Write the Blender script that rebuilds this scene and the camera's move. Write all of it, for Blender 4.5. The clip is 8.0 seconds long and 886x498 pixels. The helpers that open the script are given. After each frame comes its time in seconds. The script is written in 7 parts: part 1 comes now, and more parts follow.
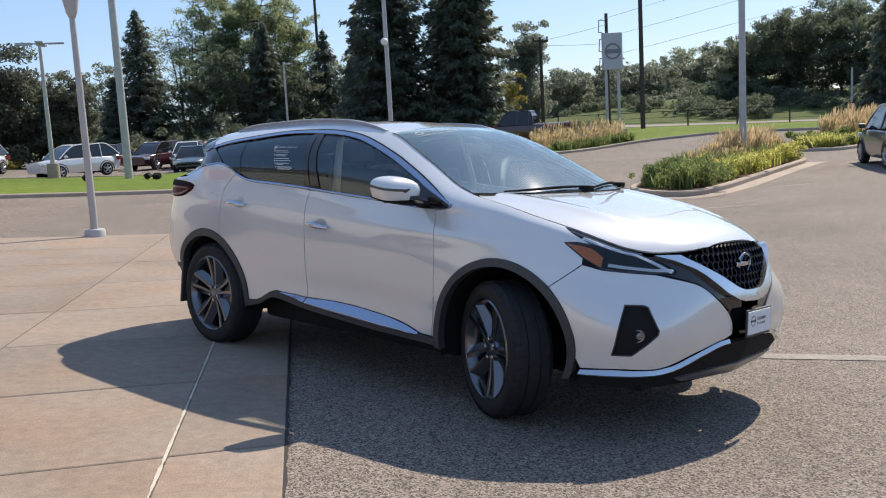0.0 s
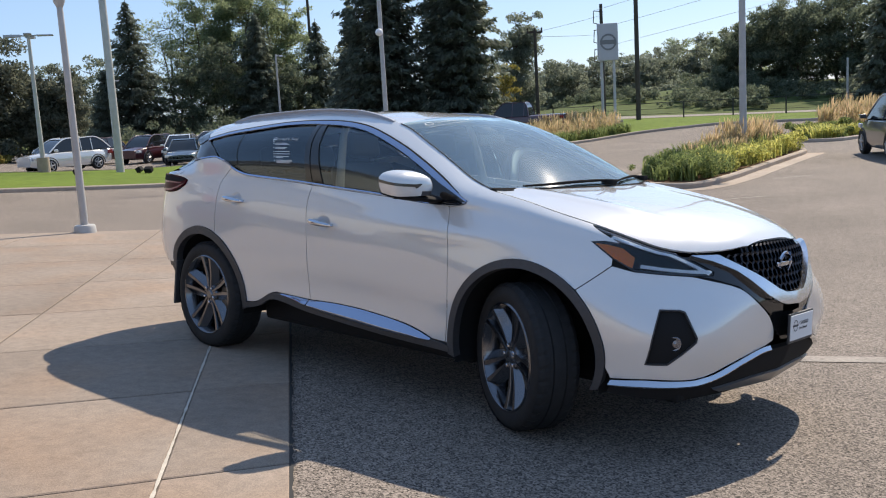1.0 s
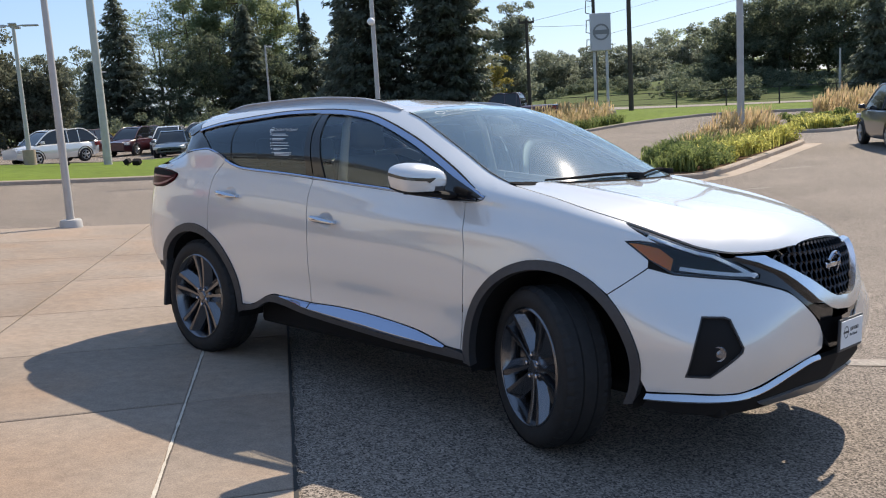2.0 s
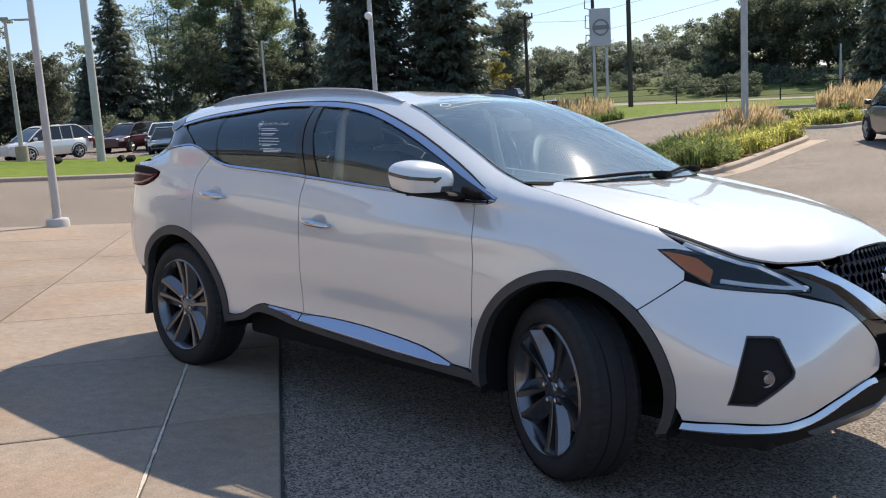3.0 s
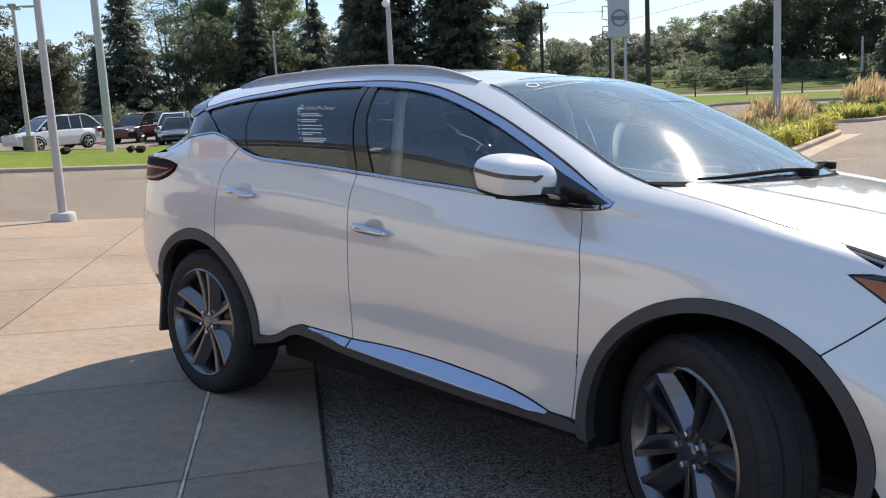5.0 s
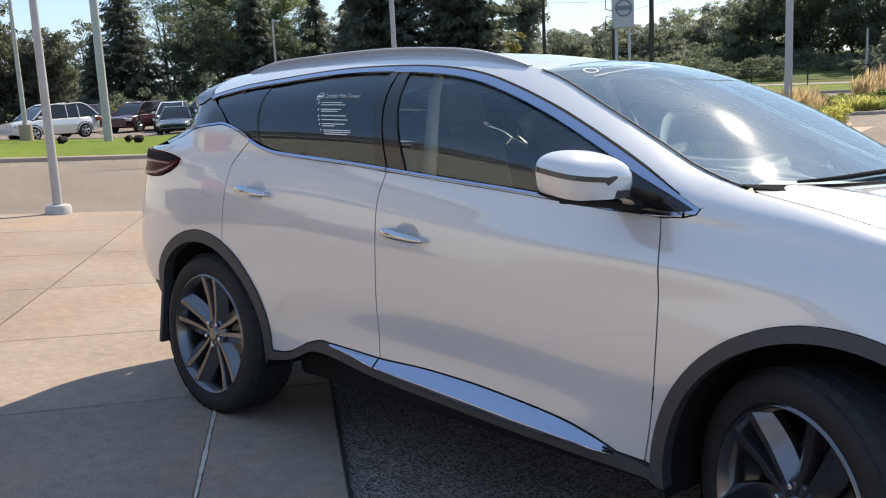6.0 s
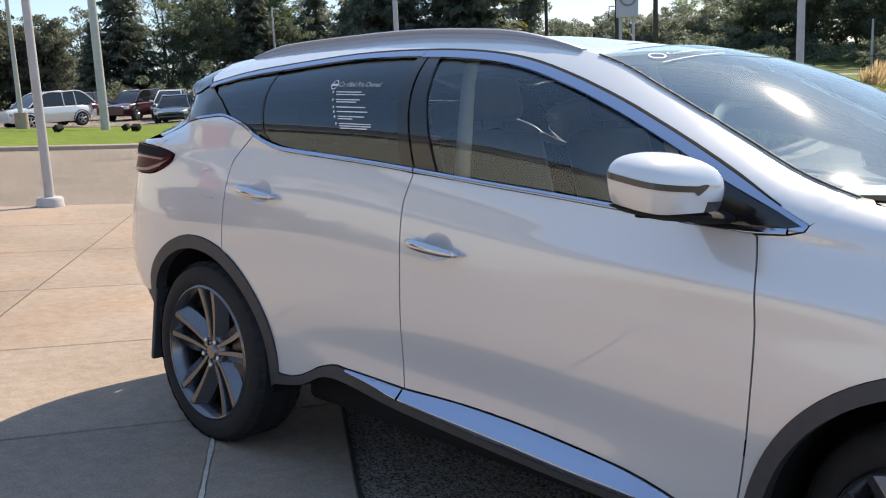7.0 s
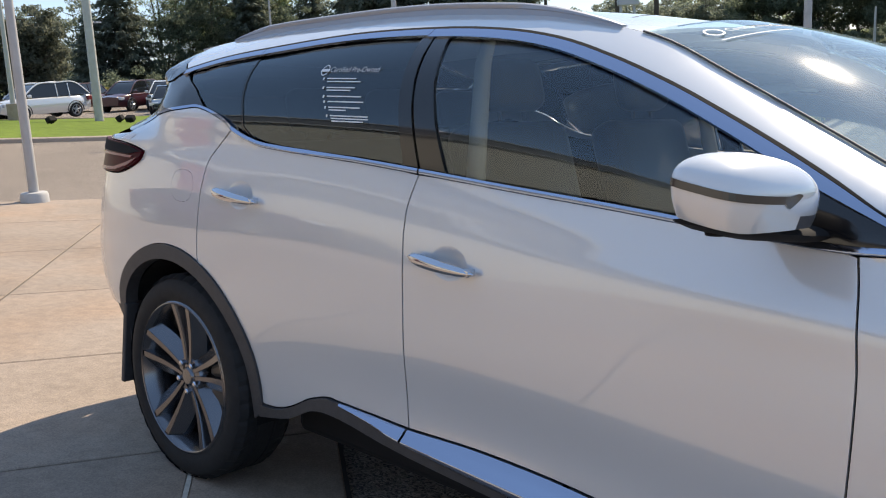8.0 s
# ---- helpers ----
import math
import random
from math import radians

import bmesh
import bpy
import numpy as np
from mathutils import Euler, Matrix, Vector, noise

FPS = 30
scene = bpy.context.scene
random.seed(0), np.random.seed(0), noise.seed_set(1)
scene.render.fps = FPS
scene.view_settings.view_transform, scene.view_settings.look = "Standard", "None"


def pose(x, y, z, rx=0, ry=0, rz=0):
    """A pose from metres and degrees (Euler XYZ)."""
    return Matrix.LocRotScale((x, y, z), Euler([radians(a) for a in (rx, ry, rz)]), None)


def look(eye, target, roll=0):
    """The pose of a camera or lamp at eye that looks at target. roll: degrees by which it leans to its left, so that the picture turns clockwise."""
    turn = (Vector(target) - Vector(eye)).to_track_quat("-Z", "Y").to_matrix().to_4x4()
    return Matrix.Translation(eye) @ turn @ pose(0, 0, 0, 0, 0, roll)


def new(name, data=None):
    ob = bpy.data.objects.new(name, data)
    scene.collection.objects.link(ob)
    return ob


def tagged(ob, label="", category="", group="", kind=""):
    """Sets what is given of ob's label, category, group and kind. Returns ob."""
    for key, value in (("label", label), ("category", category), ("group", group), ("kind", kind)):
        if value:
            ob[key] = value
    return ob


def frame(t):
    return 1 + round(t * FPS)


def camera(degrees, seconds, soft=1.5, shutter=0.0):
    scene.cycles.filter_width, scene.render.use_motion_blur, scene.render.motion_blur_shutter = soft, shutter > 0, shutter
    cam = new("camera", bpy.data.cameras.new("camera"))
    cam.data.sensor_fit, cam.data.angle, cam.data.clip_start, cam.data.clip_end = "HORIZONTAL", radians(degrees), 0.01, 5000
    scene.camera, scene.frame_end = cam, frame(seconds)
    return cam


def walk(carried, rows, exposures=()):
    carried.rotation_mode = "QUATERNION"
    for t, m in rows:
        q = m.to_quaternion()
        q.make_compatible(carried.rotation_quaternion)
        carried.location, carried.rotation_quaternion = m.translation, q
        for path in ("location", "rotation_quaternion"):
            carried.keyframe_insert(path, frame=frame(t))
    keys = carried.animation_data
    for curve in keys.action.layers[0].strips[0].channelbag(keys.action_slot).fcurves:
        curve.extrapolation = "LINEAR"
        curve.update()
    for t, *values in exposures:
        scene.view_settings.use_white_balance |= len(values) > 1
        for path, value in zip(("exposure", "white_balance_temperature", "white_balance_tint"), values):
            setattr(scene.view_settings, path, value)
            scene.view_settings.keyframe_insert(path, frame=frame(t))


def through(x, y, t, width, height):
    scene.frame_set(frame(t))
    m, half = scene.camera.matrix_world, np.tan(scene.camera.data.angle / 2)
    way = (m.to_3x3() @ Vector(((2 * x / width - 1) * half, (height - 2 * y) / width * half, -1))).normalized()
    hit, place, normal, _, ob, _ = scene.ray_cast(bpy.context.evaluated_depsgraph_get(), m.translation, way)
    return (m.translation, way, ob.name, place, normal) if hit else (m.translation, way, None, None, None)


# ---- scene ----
cam = camera(50.2, 8.0, 1.1)
TILT = pose(0, 0, 0, -3.94, 1.18, 0)  # the apron on which the car stands slopes away from the building
PATH = [
    (0, (6.213, -4.782, 1.49), (4.823, -3.361, 1.279), 0.5),
    (0.5, (6.082, -4.645, 1.489), (4.696, -3.219, 1.268), 0.4),
    (1, (5.849, -4.576, 1.485), (4.47, -3.145, 1.258), 0.3),
    (1.5, (5.649, -4.508, 1.484), (4.281, -3.069, 1.247), 0.2),
    (3, (5.098, -4.029, 1.467), (3.741, -2.582, 1.215), 0.2),
    (3.5, (4.905, -3.956, 1.47), (3.548, -2.51, 1.214), 0.3),
    (4, (4.701, -3.82, 1.453), (3.342, -2.375, 1.194), 0.3),
    (4.5, (4.494, -3.672, 1.459), (3.13, -2.234, 1.195), 0.3),
    (4.7, (4.398, -3.636, 1.448), (3.032, -2.201, 1.183), 0.4),
    (6, (3.776, -3.329, 1.434), (2.413, -1.894, 1.147), 0.8),
    (6.5, (3.605, -3.182, 1.438), (2.244, -1.748, 1.135), 1.0),
    (7, (3.337, -3.046, 1.438), (1.979, -1.611, 1.13), 1.1),
    (7.5, (3.163, -2.926, 1.442), (1.806, -1.492, 1.117), 0.9),
    (8, (2.971, -2.71, 1.432), (1.617, -1.275, 1.103), 0.9),
]
walk(cam, [(t, TILT @ look(eye, target, roll)) for t, eye, target, roll in PATH], [(0, 0.80, 6950, 10), (3.5, 0.98, 7250, 10), (6.5, 1.13, 7450, 10), (7.5, 1.16, 7500, 10), (8.0, 1.07, 7450, 10)])
# ---- end of the camera ----

# ---- world, sun, exposure ----
SUN_WAY = TILT.to_3x3() @ Vector((0.148, -0.88, -1.0))
SUN_WAY.normalize()
sun_elev = math.asin(-SUN_WAY.z)
sun_azim = math.atan2(-SUN_WAY.x, -SUN_WAY.y)
world = bpy.data.worlds.new("sky")
scene.world = world
world.use_nodes = True
_nt = world.node_tree
_nt.nodes.clear()
_sky = _nt.nodes.new("ShaderNodeTexSky")
_sky.sky_type = "NISHITA"
_sky.sun_disc = False
_sky.sun_elevation = sun_elev
_sky.sun_rotation = sun_azim
_sky.air_density = 0.9
_sky.ozone_density = 3.0
_sky.dust_density = 0.9
_sky.altitude = 800
_bg = _nt.nodes.new("ShaderNodeBackground")
_bg.inputs["Strength"].default_value = 0.112
_out = _nt.nodes.new("ShaderNodeOutputWorld")
_veil = _nt.nodes.new("ShaderNodeMix")
_veil.data_type = "RGBA"
_veil.inputs["Factor"].default_value = 0.60
_veil.inputs["B"].default_value = (1.55, 2.55, 4.5, 1)
_nt.links.new(_sky.outputs[0], _veil.inputs["A"])
_nt.links.new(_veil.outputs["Result"], _bg.inputs[0])
_nt.links.new(_bg.outputs[0], _out.inputs[0])
_sl = bpy.data.lights.new("sun", "SUN")
_sl.energy = 3.5
_sl.angle = radians(0.53)
_sl.color = (1.0, 0.91, 0.79)
sun = new("sun", _sl)
sun.matrix_world = look(Vector((0, 0, 30)) - SUN_WAY * 20, Vector((0, 0, 30)))
tagged(sun, kind="structure")

# ---- materials ----
def mat(name, color, rough=0.6, metal=0.0, coat=0.0, noise_scale=0.0, vary=0.25, bump=0.0, bump_scale=60.0, spec=0.5, stain=0.0):
    m = bpy.data.materials.new(name)
    m.use_nodes = True
    nt = m.node_tree
    b = nt.nodes["Principled BSDF"]
    b.inputs["Base Color"].default_value = (*color, 1)
    b.inputs["Roughness"].default_value = rough
    b.inputs["Metallic"].default_value = metal
    b.inputs["Coat Weight"].default_value = coat
    b.inputs["Coat Roughness"].default_value = 0.03
    b.inputs["Specular IOR Level"].default_value = spec
    if noise_scale or bump:
        tc = nt.nodes.new("ShaderNodeTexCoord")
    if noise_scale:
        n1 = nt.nodes.new("ShaderNodeTexNoise")
        n1.inputs["Scale"].default_value = noise_scale
        n1.inputs["Detail"].default_value = 6
        nt.links.new(tc.outputs["Object"], n1.inputs["Vector"])
        n2 = nt.nodes.new("ShaderNodeTexNoise")
        n2.inputs["Scale"].default_value = noise_scale * 0.07
        n2.inputs["Detail"].default_value = 4
        nt.links.new(tc.outputs["Object"], n2.inputs["Vector"])
        mx = nt.nodes.new("ShaderNodeMath")
        mx.operation = "MULTIPLY_ADD"
        mx.inputs[1].default_value = stain if stain else 0.5
        nt.links.new(n2.outputs["Fac"], mx.inputs[0])
        nt.links.new(n1.outputs["Fac"], mx.inputs[2])
        mr = nt.nodes.new("ShaderNodeMapRange")
        half = 0.5 * (stain if stain else 0.5)
        mr.inputs["From Min"].default_value = 0.25 + half * 0.6
        mr.inputs["From Max"].default_value = 0.75 + half * 1.4
        mr.inputs["To Min"].default_value = 1 - vary
        mr.inputs["To Max"].default_value = 1 + vary
        nt.links.new(mx.outputs[0], mr.inputs["Value"])
        vm = nt.nodes.new("ShaderNodeVectorMath")
        vm.operation = "SCALE"
        vm.inputs[0].default_value = color
        nt.links.new(mr.outputs[0], vm.inputs["Scale"])
        nt.links.new(vm.outputs[0], b.inputs["Base Color"])
    if bump:
        nb = nt.nodes.new("ShaderNodeTexNoise")
        nb.inputs["Scale"].default_value = bump_scale
        nb.inputs["Detail"].default_value = 5
        nt.links.new(tc.outputs["Object"], nb.inputs["Vector"])
        bp = nt.nodes.new("ShaderNodeBump")
        bp.inputs["Strength"].default_value = bump
        bp.inputs["Distance"].default_value = 0.01
        nt.links.new(nb.outputs["Fac"], bp.inputs["Height"])
        nt.links.new(bp.outputs[0], b.inputs["Normal"])
    return m


def glass_mat(name, tint, rough=0.0, ior=1.5, dust=0.0):
    """A thin tinted pane: a mirror-like coat over a coloured see-through body, and a film of fine dust whose teal
    stands in for sky glare.
    """
    m = bpy.data.materials.new(name)
    m.use_nodes = True
    nt = m.node_tree
    nt.nodes.clear()
    o = nt.nodes.new("ShaderNodeOutputMaterial")
    mix = nt.nodes.new("ShaderNodeMixShader")
    tr = nt.nodes.new("ShaderNodeBsdfTransparent")
    tr.inputs[0].default_value = (*tint, 1)
    gl = nt.nodes.new("ShaderNodeBsdfGlossy")
    gl.inputs["Roughness"].default_value = rough
    # reflection colour tinted blue to stand in for a bluer sky
    gl.inputs["Color"].default_value = (0.82, 0.93, 1.0, 1)
    fr = nt.nodes.new("ShaderNodeFresnel")
    fr.inputs["IOR"].default_value = ior
    nt.links.new(fr.outputs[0], mix.inputs[0])
    nt.links.new(tr.outputs[0], mix.inputs[1])
    nt.links.new(gl.outputs[0], mix.inputs[2])
    last = mix
    if dust:
        df = nt.nodes.new("ShaderNodeBsdfDiffuse")
        # teal instead of dust colour: sky glare painted into the film
        df.inputs[0].default_value = (0.58, 0.78, 0.84, 1)
        sheen = nt.nodes.new("ShaderNodeBsdfGlossy")
        sheen.inputs["Roughness"].default_value = 0.16
        film = nt.nodes.new("ShaderNodeMixShader")
        film.inputs[0].default_value = 0.05
        nt.links.new(df.outputs[0], film.inputs[1])
        nt.links.new(sheen.outputs[0], film.inputs[2])
        tc = nt.nodes.new("ShaderNodeTexCoord")
        n = nt.nodes.new("ShaderNodeTexNoise")
        n.inputs["Scale"].default_value = 9.0
        n.inputs["Detail"].default_value = 8
        nt.links.new(tc.outputs["Object"], n.inputs["Vector"])
        mr = nt.nodes.new("ShaderNodeMapRange")
        mr.inputs["From Min"].default_value = 0.3
        mr.inputs["From Max"].default_value = 0.7
        mr.inputs["To Min"].default_value = dust * 0.8
        mr.inputs["To Max"].default_value = dust * 1.2
        nt.links.new(n.outputs["Fac"], mr.inputs["Value"])
        dust_and_glare = nt.nodes.new("ShaderNodeMixShader")
        nt.links.new(mr.outputs[0], dust_and_glare.inputs[0])
        nt.links.new(mix.outputs[0], dust_and_glare.inputs[1])
        nt.links.new(film.outputs[0], dust_and_glare.inputs[2])
        last = dust_and_glare
    nt.links.new(last.outputs[0], o.inputs[0])
    return m


def ground_mat(name, color, grain, grain_vary, blotch_vary, bump, rust=0.0, per_piece=0.0, spec=0.3):
    """Stone-like ground: fine aggregate, hand-sized mottling and large stains, each at its own scale."""
    m = bpy.data.materials.new(name)
    m.use_nodes = True
    nt = m.node_tree
    b = nt.nodes["Principled BSDF"]
    b.inputs["Roughness"].default_value = 0.9
    b.inputs["Specular IOR Level"].default_value = spec
    geo = nt.nodes.new("ShaderNodeNewGeometry")
    last = None
    cells = nt.nodes.new("ShaderNodeTexVoronoi")
    cells.inputs["Scale"].default_value = grain
    nt.links.new(geo.outputs["Position"], cells.inputs["Vector"])
    sep = nt.nodes.new("ShaderNodeSeparateColor")
    nt.links.new(cells.outputs["Color"], sep.inputs[0])
    for scale, vary, detail in ((grain, grain_vary, 2), (grain * 0.09, blotch_vary, 5), (0.55, blotch_vary * 1.3, 6)):
        n = nt.nodes.new("ShaderNodeTexNoise")
        n.inputs["Scale"].default_value = scale
        n.inputs["Detail"].default_value = detail
        nt.links.new(geo.outputs["Position"], n.inputs["Vector"])
        mr = nt.nodes.new("ShaderNodeMapRange")
        mr.inputs["From Min"].default_value = 0.28
        mr.inputs["From Max"].default_value = 0.72
        mr.inputs["To Min"].default_value = 1 - vary
        mr.inputs["To Max"].default_value = 1 + vary
        nt.links.new(n.outputs["Fac"], mr.inputs["Value"])
        if last is None:
            first = n
            mr.inputs["From Min"].default_value = 0.0
            mr.inputs["From Max"].default_value = 1.0
            nt.links.new(sep.outputs[0], mr.inputs["Value"])
            last = mr
        else:
            mu = nt.nodes.new("ShaderNodeMath")
            mu.operation = "MULTIPLY"
            nt.links.new(last.outputs[0], mu.inputs[0])
            nt.links.new(mr.outputs[0], mu.inputs[1])
            last = mu
    if per_piece:
        oi = nt.nodes.new("ShaderNodeObjectInfo")
        mr = nt.nodes.new("ShaderNodeMapRange")
        mr.inputs["To Min"].default_value = 1 - per_piece
        mr.inputs["To Max"].default_value = 1 + per_piece
        nt.links.new(oi.outputs["Random"], mr.inputs["Value"])
        mu = nt.nodes.new("ShaderNodeMath")
        mu.operation = "MULTIPLY"
        nt.links.new(last.outputs[0], mu.inputs[0])
        nt.links.new(mr.outputs[0], mu.inputs[1])
        last = mu
    base = nt.nodes.new("ShaderNodeMix")
    base.data_type = "RGBA"
    base.inputs["A"].default_value = (*color, 1)
    base.inputs["B"].default_value = (color[0] * 1.12, color[1] * 0.90, color[2] * 0.72, 1)
    if rust:
        n = nt.nodes.new("ShaderNodeTexNoise")
        n.inputs["Scale"].default_value = 0.9
        n.inputs["Detail"].default_value = 7
        nt.links.new(geo.outputs["Position"], n.inputs["Vector"])
        mr = nt.nodes.new("ShaderNodeMapRange")
        mr.inputs["From Min"].default_value = 0.45
        mr.inputs["From Max"].default_value = 0.75
        mr.inputs["To Max"].default_value = rust
        nt.links.new(n.outputs["Fac"], mr.inputs["Value"])
        nt.links.new(mr.outputs[0], base.inputs["Factor"])
    else:
        base.inputs["Factor"].default_value = 0.0
    vm = nt.nodes.new("ShaderNodeVectorMath")
    vm.operation = "SCALE"
    nt.links.new(base.outputs["Result"], vm.inputs[0])
    nt.links.new(last.outputs[0], vm.inputs["Scale"])
    nt.links.new(vm.outputs[0], b.inputs["Base Color"])
    bp = nt.nodes.new("ShaderNodeBump")
    bp.inputs["Strength"].default_value = bump
    bp.inputs["Distance"].default_value = 0.004
    nt.links.new(first.outputs["Fac"], bp.inputs["Height"])
    nt.links.new(bp.outputs[0], b.inputs["Normal"])
    return m


M_PAINT = mat("pearl_white_paint", (0.655, 0.660, 0.660), 0.25, 0.20, 1.0)
M_PAINT.node_tree.nodes["Principled BSDF"].inputs["Coat IOR"].default_value = 2.0
M_BLACK = mat("black_plastic", (0.048, 0.048, 0.052), 0.55, 0, 0, 40, 0.2, 0.15, 400)
M_GLOSSBLACK = mat("gloss_black", (0.008, 0.008, 0.009), 0.12, 0, 0.5)
M_CHROME = mat("chrome", (0.56, 0.58, 0.63), 0.06, 1.0)
M_SATINCHROME = mat("satin_chrome", (0.70, 0.73, 0.79), 0.27, 1.0)
# plain chrome; the mirrored deep blue sky is put into its base colour
M_SKYCHROME = mat("sky_tinted_chrome", (0.38, 0.43, 0.55), 0.06, 1.0)
M_GLASS = glass_mat("side_glass", (0.78, 0.83, 0.82), 0.0, 1.9)
M_GLASS_DARK = glass_mat("privacy_glass", (0.20, 0.215, 0.22), 0.0, 1.85)
M_WSHIELD = glass_mat("windscreen_glass", (0.78, 0.93, 0.95), 0.02, 3.2, 0.12)
M_TYRE = mat("tyre_rubber", (0.022, 0.022, 0.023), 0.75, 0, 0, 30, 0.25, 0.15, 120, spec=0.25)
M_RIM = mat("gunmetal_alloy", (0.15, 0.155, 0.17), 0.2, 0.9, 0.5)
M_RIMCUT = mat("machined_alloy", (0.17, 0.17, 0.185), 0.25, 1.0)
M_DARK = mat("underbody_black", (0.014, 0.014, 0.015), 0.85, spec=0.2)
M_CONC = ground_mat("concrete", (0.262, 0.213, 0.174), 160, 0.14, 0.125, 0.4, 0.6, 0.08)
M_ASPH = ground_mat("asphalt", (0.178, 0.150, 0.128), 120, 0.85, 0.11, 0.9)
M_KERB = ground_mat("kerb_concrete", (0.36, 0.30, 0.25), 90, 0.12, 0.10, 0.4, 0.3)
M_GRASS = mat("lawn", (0.12, 0.17, 0.03), 0.9, 0, 0, 3, 0.35, 0.8, 60, 0.1)
M_POLE = mat("galvanised_steel", (0.42, 0.41, 0.40), 0.55, 0.1, 0, 5, 0.15)
M_TAIL = mat("smoked_red_lens", (0.055, 0.003, 0.008), 0.35, 0, 0.0, spec=0.06)
M_TAILSTRIP = mat("clear_lens", (0.22, 0.08, 0.09), 0.2, 0, 0.0)
M_LAMPBED = mat("lamp_reflector", (0.16, 0.175, 0.21), 0.3, 0.5)
M_LENS = glass_mat("lamp_lens", (0.85, 0.87, 0.9))
M_LIGHTBAR = mat("light_guide", (0.93, 0.95, 0.95), 0.3, 0, 0.5)
M_LAMPGLASS = mat("fog_lamp_glass", (0.22, 0.22, 0.24), 0.25, 0.8)
M_AMBER = mat("amber_lens", (0.80, 0.23, 0.02), 0.35, 0, 0.0)
M_SMOKE = mat("smoked_lens", (0.05, 0.045, 0.04), 0.15, 0, 0.5)
M_COWL = mat("cowl_plastic", (0.02, 0.02, 0.021), 0.95, spec=0.03)
M_RAIL = mat("rail_grey", (0.34, 0.35, 0.38), 0.38, 0.5)
M_SATIN = mat("satin_grey", (0.26, 0.265, 0.28), 0.35, 0.8)
M_DKCHROME = mat("dark_chrome", (0.045, 0.045, 0.05), 0.18, 1.0)
M_DISC = mat("brake_iron", (0.14, 0.13, 0.12), 0.5, 0.8)
M_TRIM = mat("cabin_black", (0.04, 0.042, 0.047), 0.85, 0, 0, 20, 0.2, spec=0.12)
M_GREYTRIM = mat("cabin_grey", (0.42, 0.42, 0.40), 0.8)
M_HEADLINER = mat("headliner_cloth", (0.60, 0.60, 0.57), 0.9, 0, 0, 40, 0.1)
M_SEAT = mat("black_leather", (0.032, 0.035, 0.042), 0.5, 0, 0, 20, 0.2, 0.1, 200)
M_DASH = mat("dashboard_vinyl", (0.50, 0.51, 0.50), 0.7, 0, 0, 20, 0.2)
M_WHITE = mat("white_print", (0.75, 0.75, 0.75), 0.6)
M_INK = mat("dark_print", (0.05, 0.05, 0.055), 0.6)
M_MEADOW = mat("rough_grass", (0.085, 0.11, 0.04), 0.95, 0, 0, 1.2, 0.35, 0.6, 20, 0.1)
M_ROAD = ground_mat("pale_asphalt", (0.24, 0.215, 0.19), 60, 0.2, 0.08, 0.3)
M_MULCH = mat("bark_mulch", (0.10, 0.055, 0.03), 0.95, 0, 0, 30, 0.4, 0.8, 60, 0.1)
M_LINE = mat("worn_white_paint", (0.27, 0.24, 0.21), 0.9, 0, 0, 34, 0.5, 0.5, 130)
M_BARK = mat("bark", (0.10, 0.075, 0.055), 0.95, 0, 0, 6, 0.3)
M_WOODPOLE = mat("weathered_wood", (0.06, 0.05, 0.042), 0.9, 0, 0, 4, 0.3)
M_SIGNPOST = mat("sign_post_grey", (0.42, 0.43, 0.44), 0.5, 0.3)
M_SIGN = mat("sign_silver", (0.40, 0.41, 0.43), 0.4, 0.4)
M_SIGNMARK = mat("sign_mark", (0.16, 0.17, 0.18), 0.5)
M_FENCE = mat("fence_black", (0.02, 0.02, 0.02), 0.6)
M_CARGLASS = mat("car_glass_dark", (0.012, 0.014, 0.016), 0.04, 0, 0.3)
M_CARRED = mat("dark_red_paint", (0.050, 0.007, 0.011), 0.3, 0, 1.0)
M_CARBRIGHTRED = mat("bright_red_paint", (0.24, 0.03, 0.03), 0.3, 0, 1.0)
M_CARBLUE = mat("slate_blue_paint", (0.045, 0.07, 0.10), 0.3, 0.2, 1.0)
M_CARGREY = mat("grey_paint", (0.18, 0.18, 0.19), 0.3, 0.2, 1.0)
M_CARNAVY = mat("navy_paint", (0.010, 0.018, 0.035), 0.3, 0.2, 1.0)
M_FARRIM = mat("alloy", (0.38, 0.38, 0.39), 0.35, 0.6)
M_FARLAMP = mat("lamp_glass", (0.6, 0.62, 0.65), 0.1, 0.3, 0.5)
M_FARRED = mat("red_lens", (0.25, 0.01, 0.01), 0.15, 0, 0.5)
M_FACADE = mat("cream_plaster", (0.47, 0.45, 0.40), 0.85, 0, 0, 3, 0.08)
M_JOINT = mat("joint_dirt", (0.10, 0.085, 0.07), 0.95, 0, 0, 30, 0.3)
M_SEALANT = mat("joint_sealant", (0.50, 0.45, 0.38), 0.8, 0, 0, 30, 0.3)
M_DARKTAR = mat("tar", (0.02, 0.02, 0.02), 0.8)


